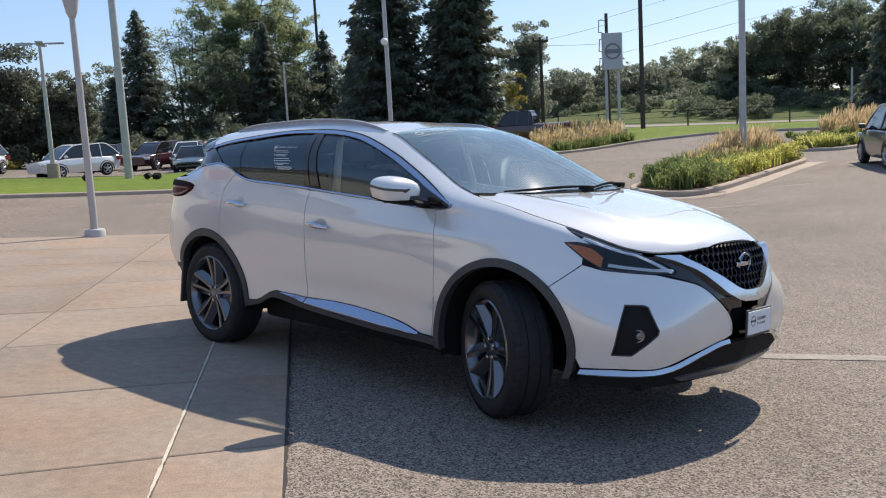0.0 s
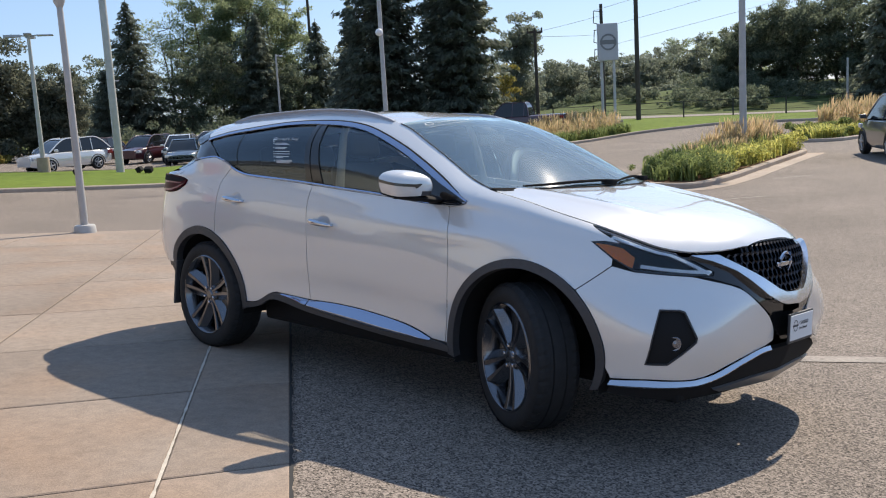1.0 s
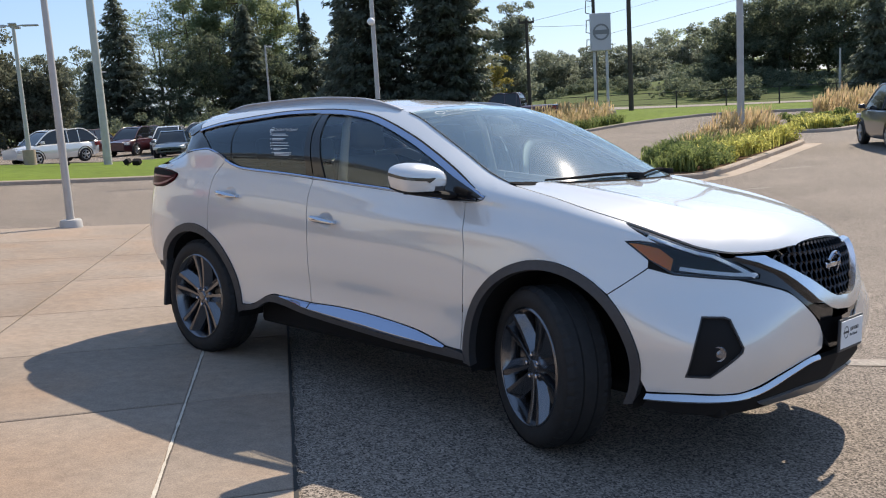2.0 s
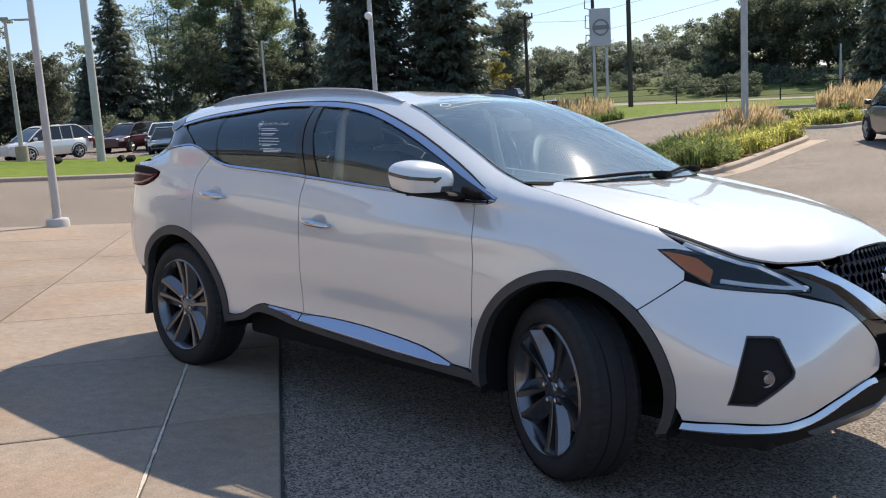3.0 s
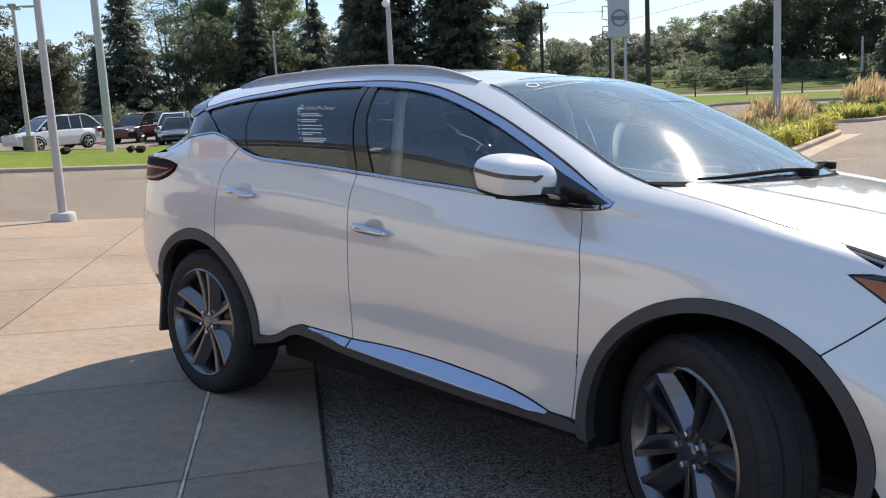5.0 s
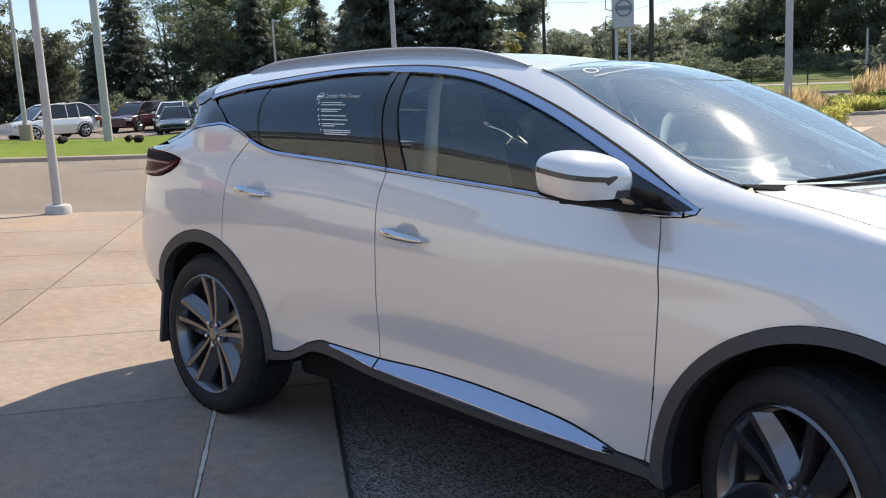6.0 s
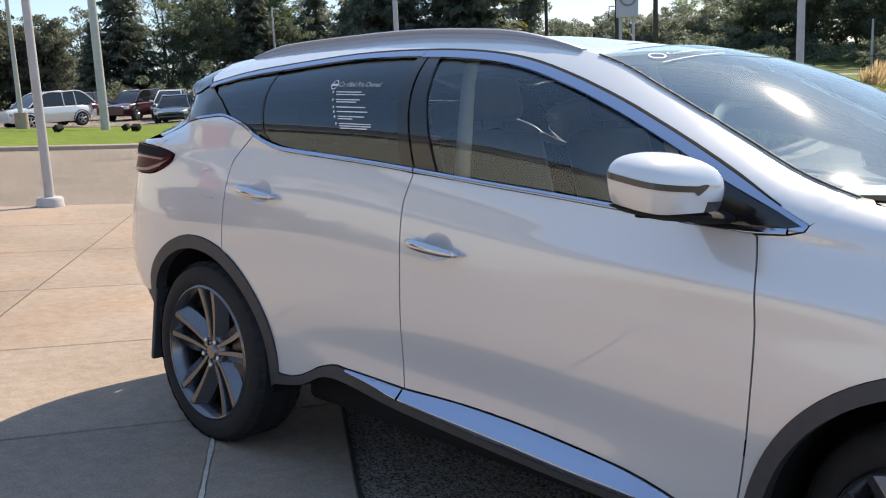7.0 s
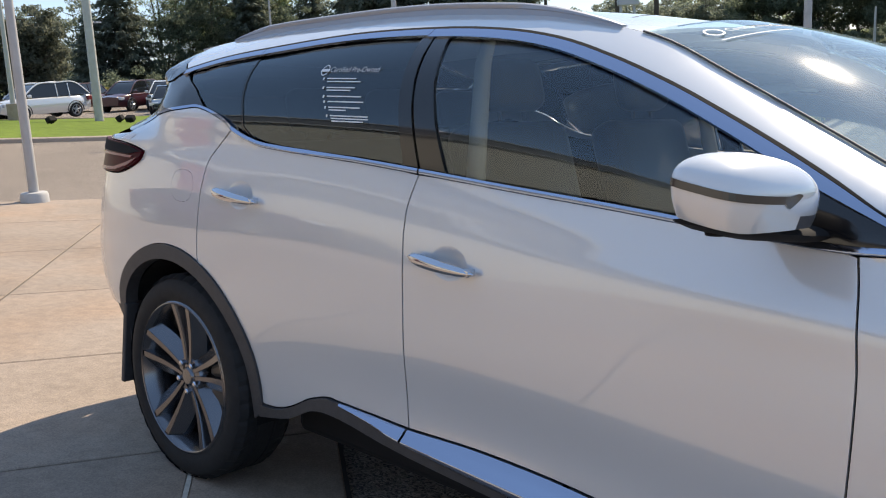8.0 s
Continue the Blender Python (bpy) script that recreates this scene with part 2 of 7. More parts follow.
def leaf_mat(name, color, vary=0.45, through=0.45):
    """Foliage: each leaf its own shade, and light comes through it."""
    m = bpy.data.materials.new(name)
    m.use_nodes = True
    nt = m.node_tree
    nt.nodes.clear()
    o = nt.nodes.new("ShaderNodeOutputMaterial")
    g = nt.nodes.new("ShaderNodeNewGeometry")
    mr = nt.nodes.new("ShaderNodeMapRange")
    mr.inputs["To Min"].default_value = 1 - vary
    mr.inputs["To Max"].default_value = 1 + vary
    nt.links.new(g.outputs["Random Per Island"], mr.inputs["Value"])
    hue = nt.nodes.new("ShaderNodeHueSaturation")
    hue.inputs["Color"].default_value = (*color, 1)
    h2 = nt.nodes.new("ShaderNodeMath")
    h2.operation = "MULTIPLY_ADD"
    h2.inputs[1].default_value = -0.05
    h2.inputs[2].default_value = 0.525
    nt.links.new(g.outputs["Random Per Island"], h2.inputs[0])
    nt.links.new(h2.outputs[0], hue.inputs["Hue"])
    nt.links.new(mr.outputs[0], hue.inputs["Value"])
    d = nt.nodes.new("ShaderNodeBsdfPrincipled")
    d.inputs["Roughness"].default_value = 0.7
    d.inputs["Specular IOR Level"].default_value = 0.12
    t = nt.nodes.new("ShaderNodeBsdfTranslucent")
    glow = nt.nodes.new("ShaderNodeVectorMath")
    glow.operation = "SCALE"
    glow.inputs["Scale"].default_value = 2.0
    nt.links.new(hue.outputs[0], glow.inputs[0])
    mix = nt.nodes.new("ShaderNodeMixShader")
    mix.inputs[0].default_value = through
    nt.links.new(hue.outputs[0], d.inputs["Base Color"])
    nt.links.new(glow.outputs[0], t.inputs["Color"])
    nt.links.new(d.outputs[0], mix.inputs[1])
    nt.links.new(t.outputs[0], mix.inputs[2])
    nt.links.new(mix.outputs[0], o.inputs[0])
    return m


M_LEAF = leaf_mat("leaves_dark", (0.100, 0.120, 0.082), 0.35, 0.45)
M_LEAF_LIGHT = leaf_mat("leaves_light", (0.155, 0.185, 0.105), 0.35, 0.62)
# far foliage: colour made paler and greyer to stand in for haze
M_LEAF_HAZED = leaf_mat("leaves_far_hazed", (0.128, 0.146, 0.112), 0.3, 0.55)
M_LEAF_YELLOW = leaf_mat("leaves_yellowing", (0.19, 0.17, 0.05))
M_PINE = leaf_mat("pine_needles", (0.095, 0.105, 0.078), 0.35, 0.4)
# needle colour lifted to stand in for lens glare over dark spruces
M_SPRUCE = leaf_mat("spruce_needles", (0.120, 0.138, 0.108), 0.3, 0.5)
M_LILY = leaf_mat("daylily_leaves", (0.32, 0.32, 0.095), 0.45, 0.5)
M_LILYDARK = leaf_mat("green_clump_leaves", (0.14, 0.175, 0.065), 0.45, 0.4)
M_REED = leaf_mat("dry_reed", (0.33, 0.26, 0.15), 0.35, 0.4)
M_REFLECTOR = mat("lamp_facets", (0.45, 0.46, 0.48), 0.25, 0.9, 0, 0, 0.2, 0.5, 90)

def ramp(v):
    v = max(0.0, min(1.0, v))
    return v * v * (3 - 2 * v)


# ---- the car's skin, as smooth functions in the car's own frame ----
# x forward from the rear axle, y to the car's left, z up from the ground it stands on
def curve(*knots):
    """A smooth curve through (x, value) knots, without overshoot."""
    xs = [k[0] for k in knots]
    ys = [k[1] for k in knots]
    n = len(xs)
    d = [(ys[i + 1] - ys[i]) / (xs[i + 1] - xs[i]) for i in range(n - 1)]
    m = [d[0]] + [0.0 if d[i - 1] * d[i] <= 0 else 2 * d[i - 1] * d[i] / (d[i - 1] + d[i]) for i in range(1, n - 1)] + [d[-1]]

    def f(x):
        if x <= xs[0]:
            return ys[0] + m[0] * (x - xs[0])
        if x >= xs[-1]:
            return ys[-1] + m[-1] * (x - xs[-1])
        i = 0
        while x > xs[i + 1]:
            i += 1
        h = xs[i + 1] - xs[i]
        u = (x - xs[i]) / h
        return ((2 * u**3 - 3 * u**2 + 1) * ys[i] + (u**3 - 2 * u**2 + u) * h * m[i]
                + (3 * u**2 - 2 * u**3) * ys[i + 1] + (u**3 - u**2) * h * m[i + 1])
    return f


shoulder_z = curve((-1.1, 1.13), (0, 1.25), (0.476, 1.241), (0.915, 1.219), (1.46, 1.183), (1.939, 1.152), (2.305, 1.131), (3.0, 1.06), (3.4, 0.98), (3.9, 0.86))
shoulder_y = curve((-1.1, 0.86), (-0.5, 0.905), (0, 0.905), (0.5, 0.895), (1.2, 0.872), (2.0, 0.868), (2.4, 0.866), (2.8, 0.865), (3.3, 0.85), (3.9, 0.84))
edge_z = curve((-1.0, 1.48), (-0.6, 1.545), (-0.2, 1.593), (0.3, 1.634), (0.9, 1.655), (1.3, 1.640), (1.6, 1.595), (1.73, 1.558), (1.9, 1.482), (2.07, 1.404), (2.2, 1.344), (2.38, 1.265), (2.54, 1.222), (2.8, 1.175), (3.0, 1.130), (3.2, 1.081), (3.4, 1.018), (3.52, 0.978), (3.62, 0.961), (3.69, 0.963), (3.75, 0.977))
edge_y = curve((-1.0, 0.55), (-0.5, 0.58), (0.3, 0.60), (1.0, 0.60), (1.65, 0.600), (2.0, 0.645), (2.4, 0.730), (2.55, 0.765), (2.8, 0.785), (3.0, 0.79), (3.25, 0.79), (3.5, 0.80), (3.8, 0.80))
side_low = curve((0.0, 0.80), (0.12, 0.84), (0.20, 0.875), (0.32, 0.900), (0.45, 0.903), (0.6, 0.908), (0.74, 0.907), (0.84, 0.899), (0.92, 0.882), (1.0, 0.862))
nose_x = curve((0.1, 3.50), (0.2, 3.62), (0.3, 3.73), (0.4, 3.79), (0.55, 3.83), (0.7, 3.835), (0.8, 3.825), (0.9, 3.80), (1.0, 3.74), (1.1, 3.60), (1.2, 3.45))
tail_x = curve((0.1, -0.60), (0.3, -0.70), (0.45, -0.82), (0.55, -0.95), (0.65, -1.05), (0.75, -1.08), (0.9, -1.05), (1.05, -1.00), (1.2, -0.96), (1.3, -0.82), (1.4, -0.68), (1.5, -0.58), (1.6, -0.52))
FRONT_X0, FRONT_P = 2.90, 4.2
REAR_X0, REAR_P = -0.20, 3.2


def half_width(x, z):
    """Half the body's width at x, z, before nose and tail are rounded off."""
    zs = shoulder_z(x)
    k = max(0.0, min(1.0, (0.45 - x) / 0.4))
    k = 0.012 + 0.07 * k + 0.07 * max(0.0, min(1.0, (x - 2.4) / 0.3))
    e = min(1.0, (k - 0.012) / 0.03)  # on the doors the glass house begins above the belt
    w = max(0.0, min(1.0, (z - zs + k * e) / max(2 * k * e, 1e-4)))
    w = w * w * (3 - 2 * w)
    low = up = 0.0
    if w < 1:
        s = z / zs
        low = side_low(s) + (shoulder_y(x) - 0.862) * s**3
    if w > 0:
        ze = max(edge_z(x), zs + 0.02)
        s = max(0.0, min((z - zs) / (ze - zs), 1.3))
        up = shoulder_y(x) + (edge_y(x) - shoulder_y(x)) * s**2.9
    y = low + (up - low) * w
    y += 0.040 * math.exp(-((x - 0.0) / 0.62) ** 2 - ((z - 0.72) / 0.30) ** 2)
    y += 0.014 * math.exp(-((x - 0.15) / 0.60) ** 2 - ((z - 1.06) / 0.20) ** 2)
    y += 0.042 * math.exp(-((x - 2.86) / 0.50) ** 2 - ((z - 0.72) / 0.28) ** 2)
    y += 0.014 * math.exp(-((x - 2.55) / 0.60) ** 2 - ((z - 1.0) / 0.07) ** 2)
    y -= 0.012 * math.exp(-((x - 1.45) / 0.75) ** 2 - ((z - 0.55) / 0.12) ** 2)
    return y


def _wrap_table(p, ax, ay, n=400):
    """Arc length along the rounding c**p + s**p = 1, from the flank to the middle."""
    pts = []
    for i in range(n + 1):
        th = math.pi / 2 * i / n
        pts.append((math.sin(th) ** (2 / p), math.cos(th) ** (2 / p)))
    acc = [0.0]
    for (c0, s0), (c1, s1) in zip(pts, pts[1:]):
        acc.append(acc[-1] + math.hypot((c1 - c0) * ax, (s1 - s0) * ay))
    return acc, pts


_FW = _wrap_table(FRONT_P, 0.92, 0.92)
_RW = _wrap_table(REAR_P, 0.86, 0.92)


def front_p(z):
    """The nose is square at the bumper and more pointed at the grille."""
    u = max(0.0, min(1.0, (z - 0.56) / 0.30))
    return FRONT_P - 1.7 * u * u * (3 - 2 * u)


def _at(table, a):
    acc, pts = table
    if a >= acc[-1]:
        return pts[-1]
    lo, hi = 0, len(acc) - 1
    while hi - lo > 1:
        mid = (lo + hi) // 2
        if acc[mid] <= a:
            lo = mid
        else:
            hi = mid
    u = (a - acc[lo]) / (acc[hi] - acc[lo])
    return tuple(p + (q - p) * u for p, q in zip(pts[lo], pts[hi]))


FRONT_LEN, REAR_LEN = _FW[0][-1], _RW[0][-1]
_FRONT_TABLES = {}


def front_cs(a, z):
    """Where on the nose's rounding a lies, at the height z; along the flank a stays equal to x."""
    p = front_p(z)
    lo = math.floor(p * 10) / 10
    out = []
    for q in (lo, lo + 0.1):
        q = round(q, 1)
        if q not in _FRONT_TABLES:
            _FRONT_TABLES[q] = _wrap_table(q, 0.92, 0.92)
        t = _FRONT_TABLES[q]
        d = min(a - FRONT_X0, FRONT_LEN)
        out.append(_at(t, d - (FRONT_LEN - t[0][-1]) * (d / FRONT_LEN) ** 3))
    u = (p - lo) / 0.1
    c, s = (out[0][k] + (out[1][k] - out[0][k]) * u for k in (0, 1))
    n = (c**p + s**p) ** (-1 / p)
    return c * n, s * n


def rear_cut(a, z):
    """The glass house draws in towards the tail."""
    if a > -0.06 or z < 1.22:
        return 0.0
    u = min(1.0, (z - 1.22) / 0.12)
    v = max(0.0, min(1.0, (z - 1.40) / 0.10))
    d = min(1.0, (-0.06 - a) / 0.6)
    return 0.17 * d**1.3 * u * u * (3 - 2 * u) * (1 - v * v * (3 - 2 * v))


def skin(a, z):
    """The right flank: a is x along the flank, and goes on round the nose and the tail by arc length. Gives x, -y, z."""
    if a > FRONT_X0:
        c, s = front_cs(a, z)
        x = FRONT_X0 + (nose_x(z) - FRONT_X0) * c + 0.045 * max(0.0, 1 - s / 0.62) ** 1.6 * (1 - ramp((z - 0.68) / 0.22))
        return x, -half_width(x, z) * s, z
    cut = rear_cut(a, z)
    if a < REAR_X0:
        c, s = _at(_RW, REAR_X0 - a)
        x = REAR_X0 + (tail_x(z) - REAR_X0) * c
        return x, -half_width(x, z) * s * (1 - cut), z
    return a, -half_width(a, z) * (1 - cut), z


roof_z = curve((-1.0, 1.50), (-0.6, 1.575), (-0.2, 1.625), (0.3, 1.662), (0.9, 1.682), (1.3, 1.672), (1.6, 1.64), (1.75, 1.615))
hood_z = curve((2.5, 1.242), (2.7, 1.226), (3.0, 1.190), (3.3, 1.145), (3.55, 1.085), (3.68, 1.035), (3.755, 0.988))


def roof_skin(x, y):
    t = min(abs(y) / edge_y(x), 1.0)
    return x, y, roof_z(x) - (roof_z(x) - edge_z(x)) * t**2.6


def screen_skin(t, b):
    """The windscreen: t from -1 (right) to 1 (left), b from 0 (roof) to 1 (cowl). Its sides follow the pillars."""
    xs = 1.66 + 0.86 * b
    k = 4 * b * (1 - b)
    xc, zc = 1.76 + 0.97 * b + 0.012 * k, 1.632 - 0.415 * b + 0.060 * k
    u = 1 - abs(t) ** 3
    return xs + (xc - xs) * u, edge_y(xs) * t, edge_z(xs) + (zc - edge_z(xs)) * u

# ---- the lie of the land ----
def ground_z(x, y):
    """The apron falls away from the building, then the lot lies level and rises gently to the road and to a bank beyond it."""
    plane = 0.0206 * -x - 0.0690 * y
    k = 0.08
    v = (plane + 0.45) / k
    z = -0.45 + (k * math.log1p(math.exp(v)) if v < 30 else k * v)
    z = min(z, 0.9)
    z += 0.50 * ramp((y - 0.15 * x - 36.0) / 12.0)
    z += 2.2 * ramp((y - 0.25 * (x + 20) - 60.0) / 26.0) * ramp((x + 62) / 22.0)
    return z

# ---- building helpers ----
from mathutils.geometry import delaunay_2d_cdt


def part(name, bm, material, parent=None, label="", smooth=None, at=None):
    """Links a bmesh as one mesh object, as a part under parent or as a thing of its own."""
    me = bpy.data.meshes.new(name)
    bm.to_mesh(me)
    bm.free()
    if smooth is not None:
        me.shade_smooth()
        me.set_sharp_from_angle(angle=radians(smooth))
    for m in material if isinstance(material, (list, tuple)) else [material]:
        me.materials.append(m)
    ob = new(name, me)
    ob.parent = parent
    if at is not None:
        ob.matrix_basis = at
    if label:
        ob["label"] = label
    return ob


def thing(name, m, label, category, group="", kind=""):
    ob = new(name)
    ob.empty_display_size = 0.2
    ob.matrix_basis = m
    return tagged(ob, label, category, group, kind)


def share(name, ob, parent, m, label=""):
    """Another part on the same mesh."""
    o = new(name, ob.data)
    o.parent = parent
    o.matrix_basis = m
    if label:
        o["label"] = label
    return o


def box(bm, x0, x1, y0, y1, z0, z1, bevel=0.0, m=None, seg=2):
    r = bmesh.ops.create_cube(bm, size=1.0)
    vs = r["verts"]
    for v in vs:
        v.co = Vector(((x0 + x1) / 2 + v.co.x * (x1 - x0), (y0 + y1) / 2 + v.co.y * (y1 - y0), (z0 + z1) / 2 + v.co.z * (z1 - z0)))
    if m is not None:
        for v in vs:
            v.co = m @ v.co
    if bevel:
        es = list({e for v in vs for e in v.link_edges})
        bmesh.ops.bevel(bm, geom=es, offset=bevel, segments=seg, profile=0.5, affect="EDGES")
    return bm


def tube(bm, pts, radii, n=10, cap=True):
    """A round bar along points, with a radius at each."""
    pts = [Vector(p) for p in pts]
    if not isinstance(radii, (list, tuple)):
        radii = [radii] * len(pts)
    rings = []
    side = None
    for i, p in enumerate(pts):
        d = (pts[min(i + 1, len(pts) - 1)] - pts[max(i - 1, 0)]).normalized()
        if side is None:
            side = d.cross(Vector((0, 0, 1)) if abs(d.z) < 0.9 else Vector((1, 0, 0))).normalized()
        side = (side - d * side.dot(d)).normalized()
        up = d.cross(side)
        rings.append([bm.verts.new(p + (side * math.cos(2 * math.pi * k / n) + up * math.sin(2 * math.pi * k / n)) * radii[i]) for k in range(n)])
    for a, b in zip(rings, rings[1:]):
        for k in range(n):
            bm.faces.new((a[k], a[(k + 1) % n], b[(k + 1) % n], b[k]))
    if cap:
        bm.faces.new(list(reversed(rings[0])))
        bm.faces.new(rings[-1])
    return bm


def revolve(bm, profile, n=48, centre=(0, 0, 0), closed=False):
    """Turns (y, r) points round the y axis."""
    c = Vector(centre)
    rings = []
    for y, r in profile:
        rings.append([bm.verts.new(c + Vector((r * math.cos(2 * math.pi * k / n), y, r * math.sin(2 * math.pi * k / n)))) for k in range(n)])
    pairs = list(zip(rings, rings[1:]))
    if closed:
        pairs.append((rings[-1], rings[0]))
    for a, b in pairs:
        for k in range(n):
            bm.faces.new((a[k], b[k], b[(k + 1) % n], a[(k + 1) % n]))
    return bm


def spl(pts, n=6):
    """A smooth open line through points."""
    out = []
    for i in range(len(pts) - 1):
        p0, p1, p2, p3 = pts[max(i - 1, 0)], pts[i], pts[i + 1], pts[min(i + 2, len(pts) - 1)]
        for k in range(n):
            u = k / n
            out.append(tuple(0.5 * (2 * b + (c - a) * u + (2 * a - 5 * b + 4 * c - d) * u * u + (3 * b - a - 3 * c + d) * u**3) for a, b, c, d in zip(p0, p1, p2, p3)))
    out.append(tuple(pts[-1]))
    return out


def arc(cx, cz, r, a0, a1, n=24):
    return [(cx + r * math.cos(radians(a0 + (a1 - a0) * i / n)), cz + r * math.sin(radians(a0 + (a1 - a0) * i / n))) for i in range(n + 1)]


def inside(p, poly):
    x, y = p
    hit = False
    for (x0, y0), (x1, y1) in zip(poly, poly[1:] + poly[:1]):
        if (y0 > y) != (y1 > y) and x < (x1 - x0) * (y - y0) / (y1 - y0) + x0:
            hit = not hit
    return hit


def resample(poly, step):
    out = []
    for (x0, y0), (x1, y1) in zip(poly, poly[1:] + poly[:1]):
        d = math.hypot(x1 - x0, y1 - y0)
        if d < 1e-5:
            continue
        n = max(1, math.ceil(d / step))
        out += [(x0 + (x1 - x0) * k / n, y0 + (y1 - y0) * k / n) for k in range(n)]
    return out


def area2(poly):
    return sum(x0 * y1 - x1 * y0 for (x0, y0), (x1, y1) in zip(poly, poly[1:] + poly[:1]))


def shrink(poly, d):
    """The outline moved inwards by d."""
    if area2(poly) < 0:
        poly = poly[::-1]
    out = []
    n = len(poly)
    for i in range(n):
        (ax, ay), (bx, by), (cx, cy) = poly[i - 1], poly[i], poly[(i + 1) % n]
        ux, uy, vx, vy = bx - ax, by - ay, cx - bx, cy - by
        lu, lv = math.hypot(ux, uy) or 1, math.hypot(vx, vy) or 1
        nx, ny = -uy / lu - vy / lv, ux / lu + vx / lv
        ln = math.hypot(nx, ny)
        if ln < 1e-6:
            out.append((bx, by))
            continue
        k = d / max(ln / 2, 0.5) / ln
        out.append((bx + nx * k, by + ny * k))
    return out


def patch(name, outline, f, material, parent, holes=(), lift=0.0, fold=0.008, step=0.04, gap=0.0026, mirror=False, label=""):
    """A panel cut out of a smooth surface f(u, v), with its edges folded in. The shading follows the surface itself."""
    clean = []
    for p in outline:
        if not clean or math.hypot(p[0] - clean[-1][0], p[1] - clean[-1][1]) > 1e-4:
            clean.append(tuple(p))
    if math.hypot(clean[0][0] - clean[-1][0], clean[0][1] - clean[-1][1]) < 1e-4:
        clean.pop()
    outer = clean if area2(clean) > 0 else clean[::-1]
    outer = resample(outer, step)
    if gap:
        outer = shrink(outer, gap)
    inner = []
    for h in holes:
        h = [tuple(p) for p in h]
        h = h if area2(h) < 0 else h[::-1]
        inner.append(resample(h, step))
    pts, loops = [], []
    for ring in [outer] + inner:
        base = len(pts)
        pts += ring
        loops.append(list(range(base, base + len(ring))))
    us, vs = [p[0] for p in outer], [p[1] for p in outer]
    n_edge = len(pts)
    cells = {}
    for p in pts:
        cells.setdefault((int(p[0] / step), int(p[1] / step)), []).append(p)
    u = math.floor(min(us) / step) * step
    row = 0
    while u < max(us):
        v = math.floor(min(vs) / step) * step + (step / 2 if row % 2 else 0)
        while v < max(vs):
            if inside((u, v), outer) and not any(inside((u, v), h) for h in inner):
                near = False
                cu, cv = int(u / step), int(v / step)
                for du in (-1, 0, 1):
                    for dv in (-1, 0, 1):
                        for q in cells.get((cu + du, cv + dv), ()):
                            if math.hypot(u - q[0], v - q[1]) < step * 0.45:
                                near = True
                if not near:
                    pts.append((u, v))
            v += step
        u += step
        row += 1
    edges = [(l[i], l[(i + 1) % len(l)]) for l in loops for i in range(len(l))]
    out = delaunay_2d_cdt([Vector(p) for p in pts], edges, [], 0, 1e-6)
    v2, faces = out[0], out[2]
    tris = []
    for t in faces:
        cx, cy = sum(v2[i].x for i in t) / len(t), sum(v2[i].y for i in t) / len(t)
        if inside((cx, cy), outer) and not any(inside((cx, cy), h) for h in inner):
            tris.append(list(t))
    e = 1e-3

    def spot(u, v):
        p = Vector(f(u, v))
        a = Vector(f(u + e, v)) - Vector(f(u - e, v))
        b = Vector(f(u, v + e)) - Vector(f(u, v - e))
        n = a.cross(b)
        n.normalize()
        return p, n
    co, no = [], []
    for q in v2:
        p, n = spot(q.x, q.y)
        co.append(p + n * lift)
        no.append(n)
    verts = [tuple(c) for c in co]
    nv = len(verts)
    for i, t in enumerate(tris):
        a, b, c = (co[k] for k in t[:3])
        if (b - a).cross(c - a).dot(no[t[0]]) < 0:
            tris[i] = t[::-1]
    polys = [list(t) for t in tris]
    count = {}
    for t in tris:
        for i in range(len(t)):
            k = (t[i], t[(i + 1) % len(t)])
            count[k] = 1
    rim = [k for k in count if (k[1], k[0]) not in count]
    if fold:
        top, low = {}, {}
        for a, b in rim:
            for k in (a, b):
                if k not in top:
                    top[k] = len(verts)
                    verts.append(tuple(co[k]))
                    low[k] = len(verts)
                    verts.append(tuple(co[k] - no[k] * fold))
            polys.append([top[b], top[a], low[a], low[b]])
    n_skin = len(tris)
    if mirror:
        verts = [(x, -y, z) for x, y, z in verts]
        polys = [p[::-1] for p in polys]
        no = [Vector((n.x, -n.y, n.z)) for n in no]
    me = bpy.data.meshes.new(name)
    me.from_pydata(verts, [], polys)
    me.update()
    me.shade_smooth()
    ln = []
    for i, p in enumerate(me.polygons):
        fn = p.normal
        for vi in p.vertices:
            ln.append(tuple(no[vi]) if i < n_skin else tuple(fn))
    me.normals_split_custom_set(ln)
    me.materials.append(material)
    ob = new(name, me)
    ob.parent = parent
    if label:
        ob["label"] = label
    return ob

# ---- ground ----
def sheet(name, xs, ys, dz, material, keep=None):
    me = bpy.data.meshes.new(name)
    verts = [(x, y, ground_z(x, y) + dz) for x in xs for y in ys]
    n = len(ys)
    faces = []
    for i in range(len(xs) - 1):
        for j in range(n - 1):
            if keep is None or keep((xs[i] + xs[i + 1]) / 2, (ys[j] + ys[j + 1]) / 2):
                faces.append((i * n + j, (i + 1) * n + j, (i + 1) * n + j + 1, i * n + j + 1))
    me.from_pydata(verts, [], faces)
    me.shade_smooth()
    me.materials.append(material)
    return new(name, me)


def steps(*spans):
    out = []
    for a, b, d in spans:
        n = max(1, round((b - a) / d))
        out += [a + (b - a) * k / n for k in range(n)]
    return out + [spans[-1][1]]


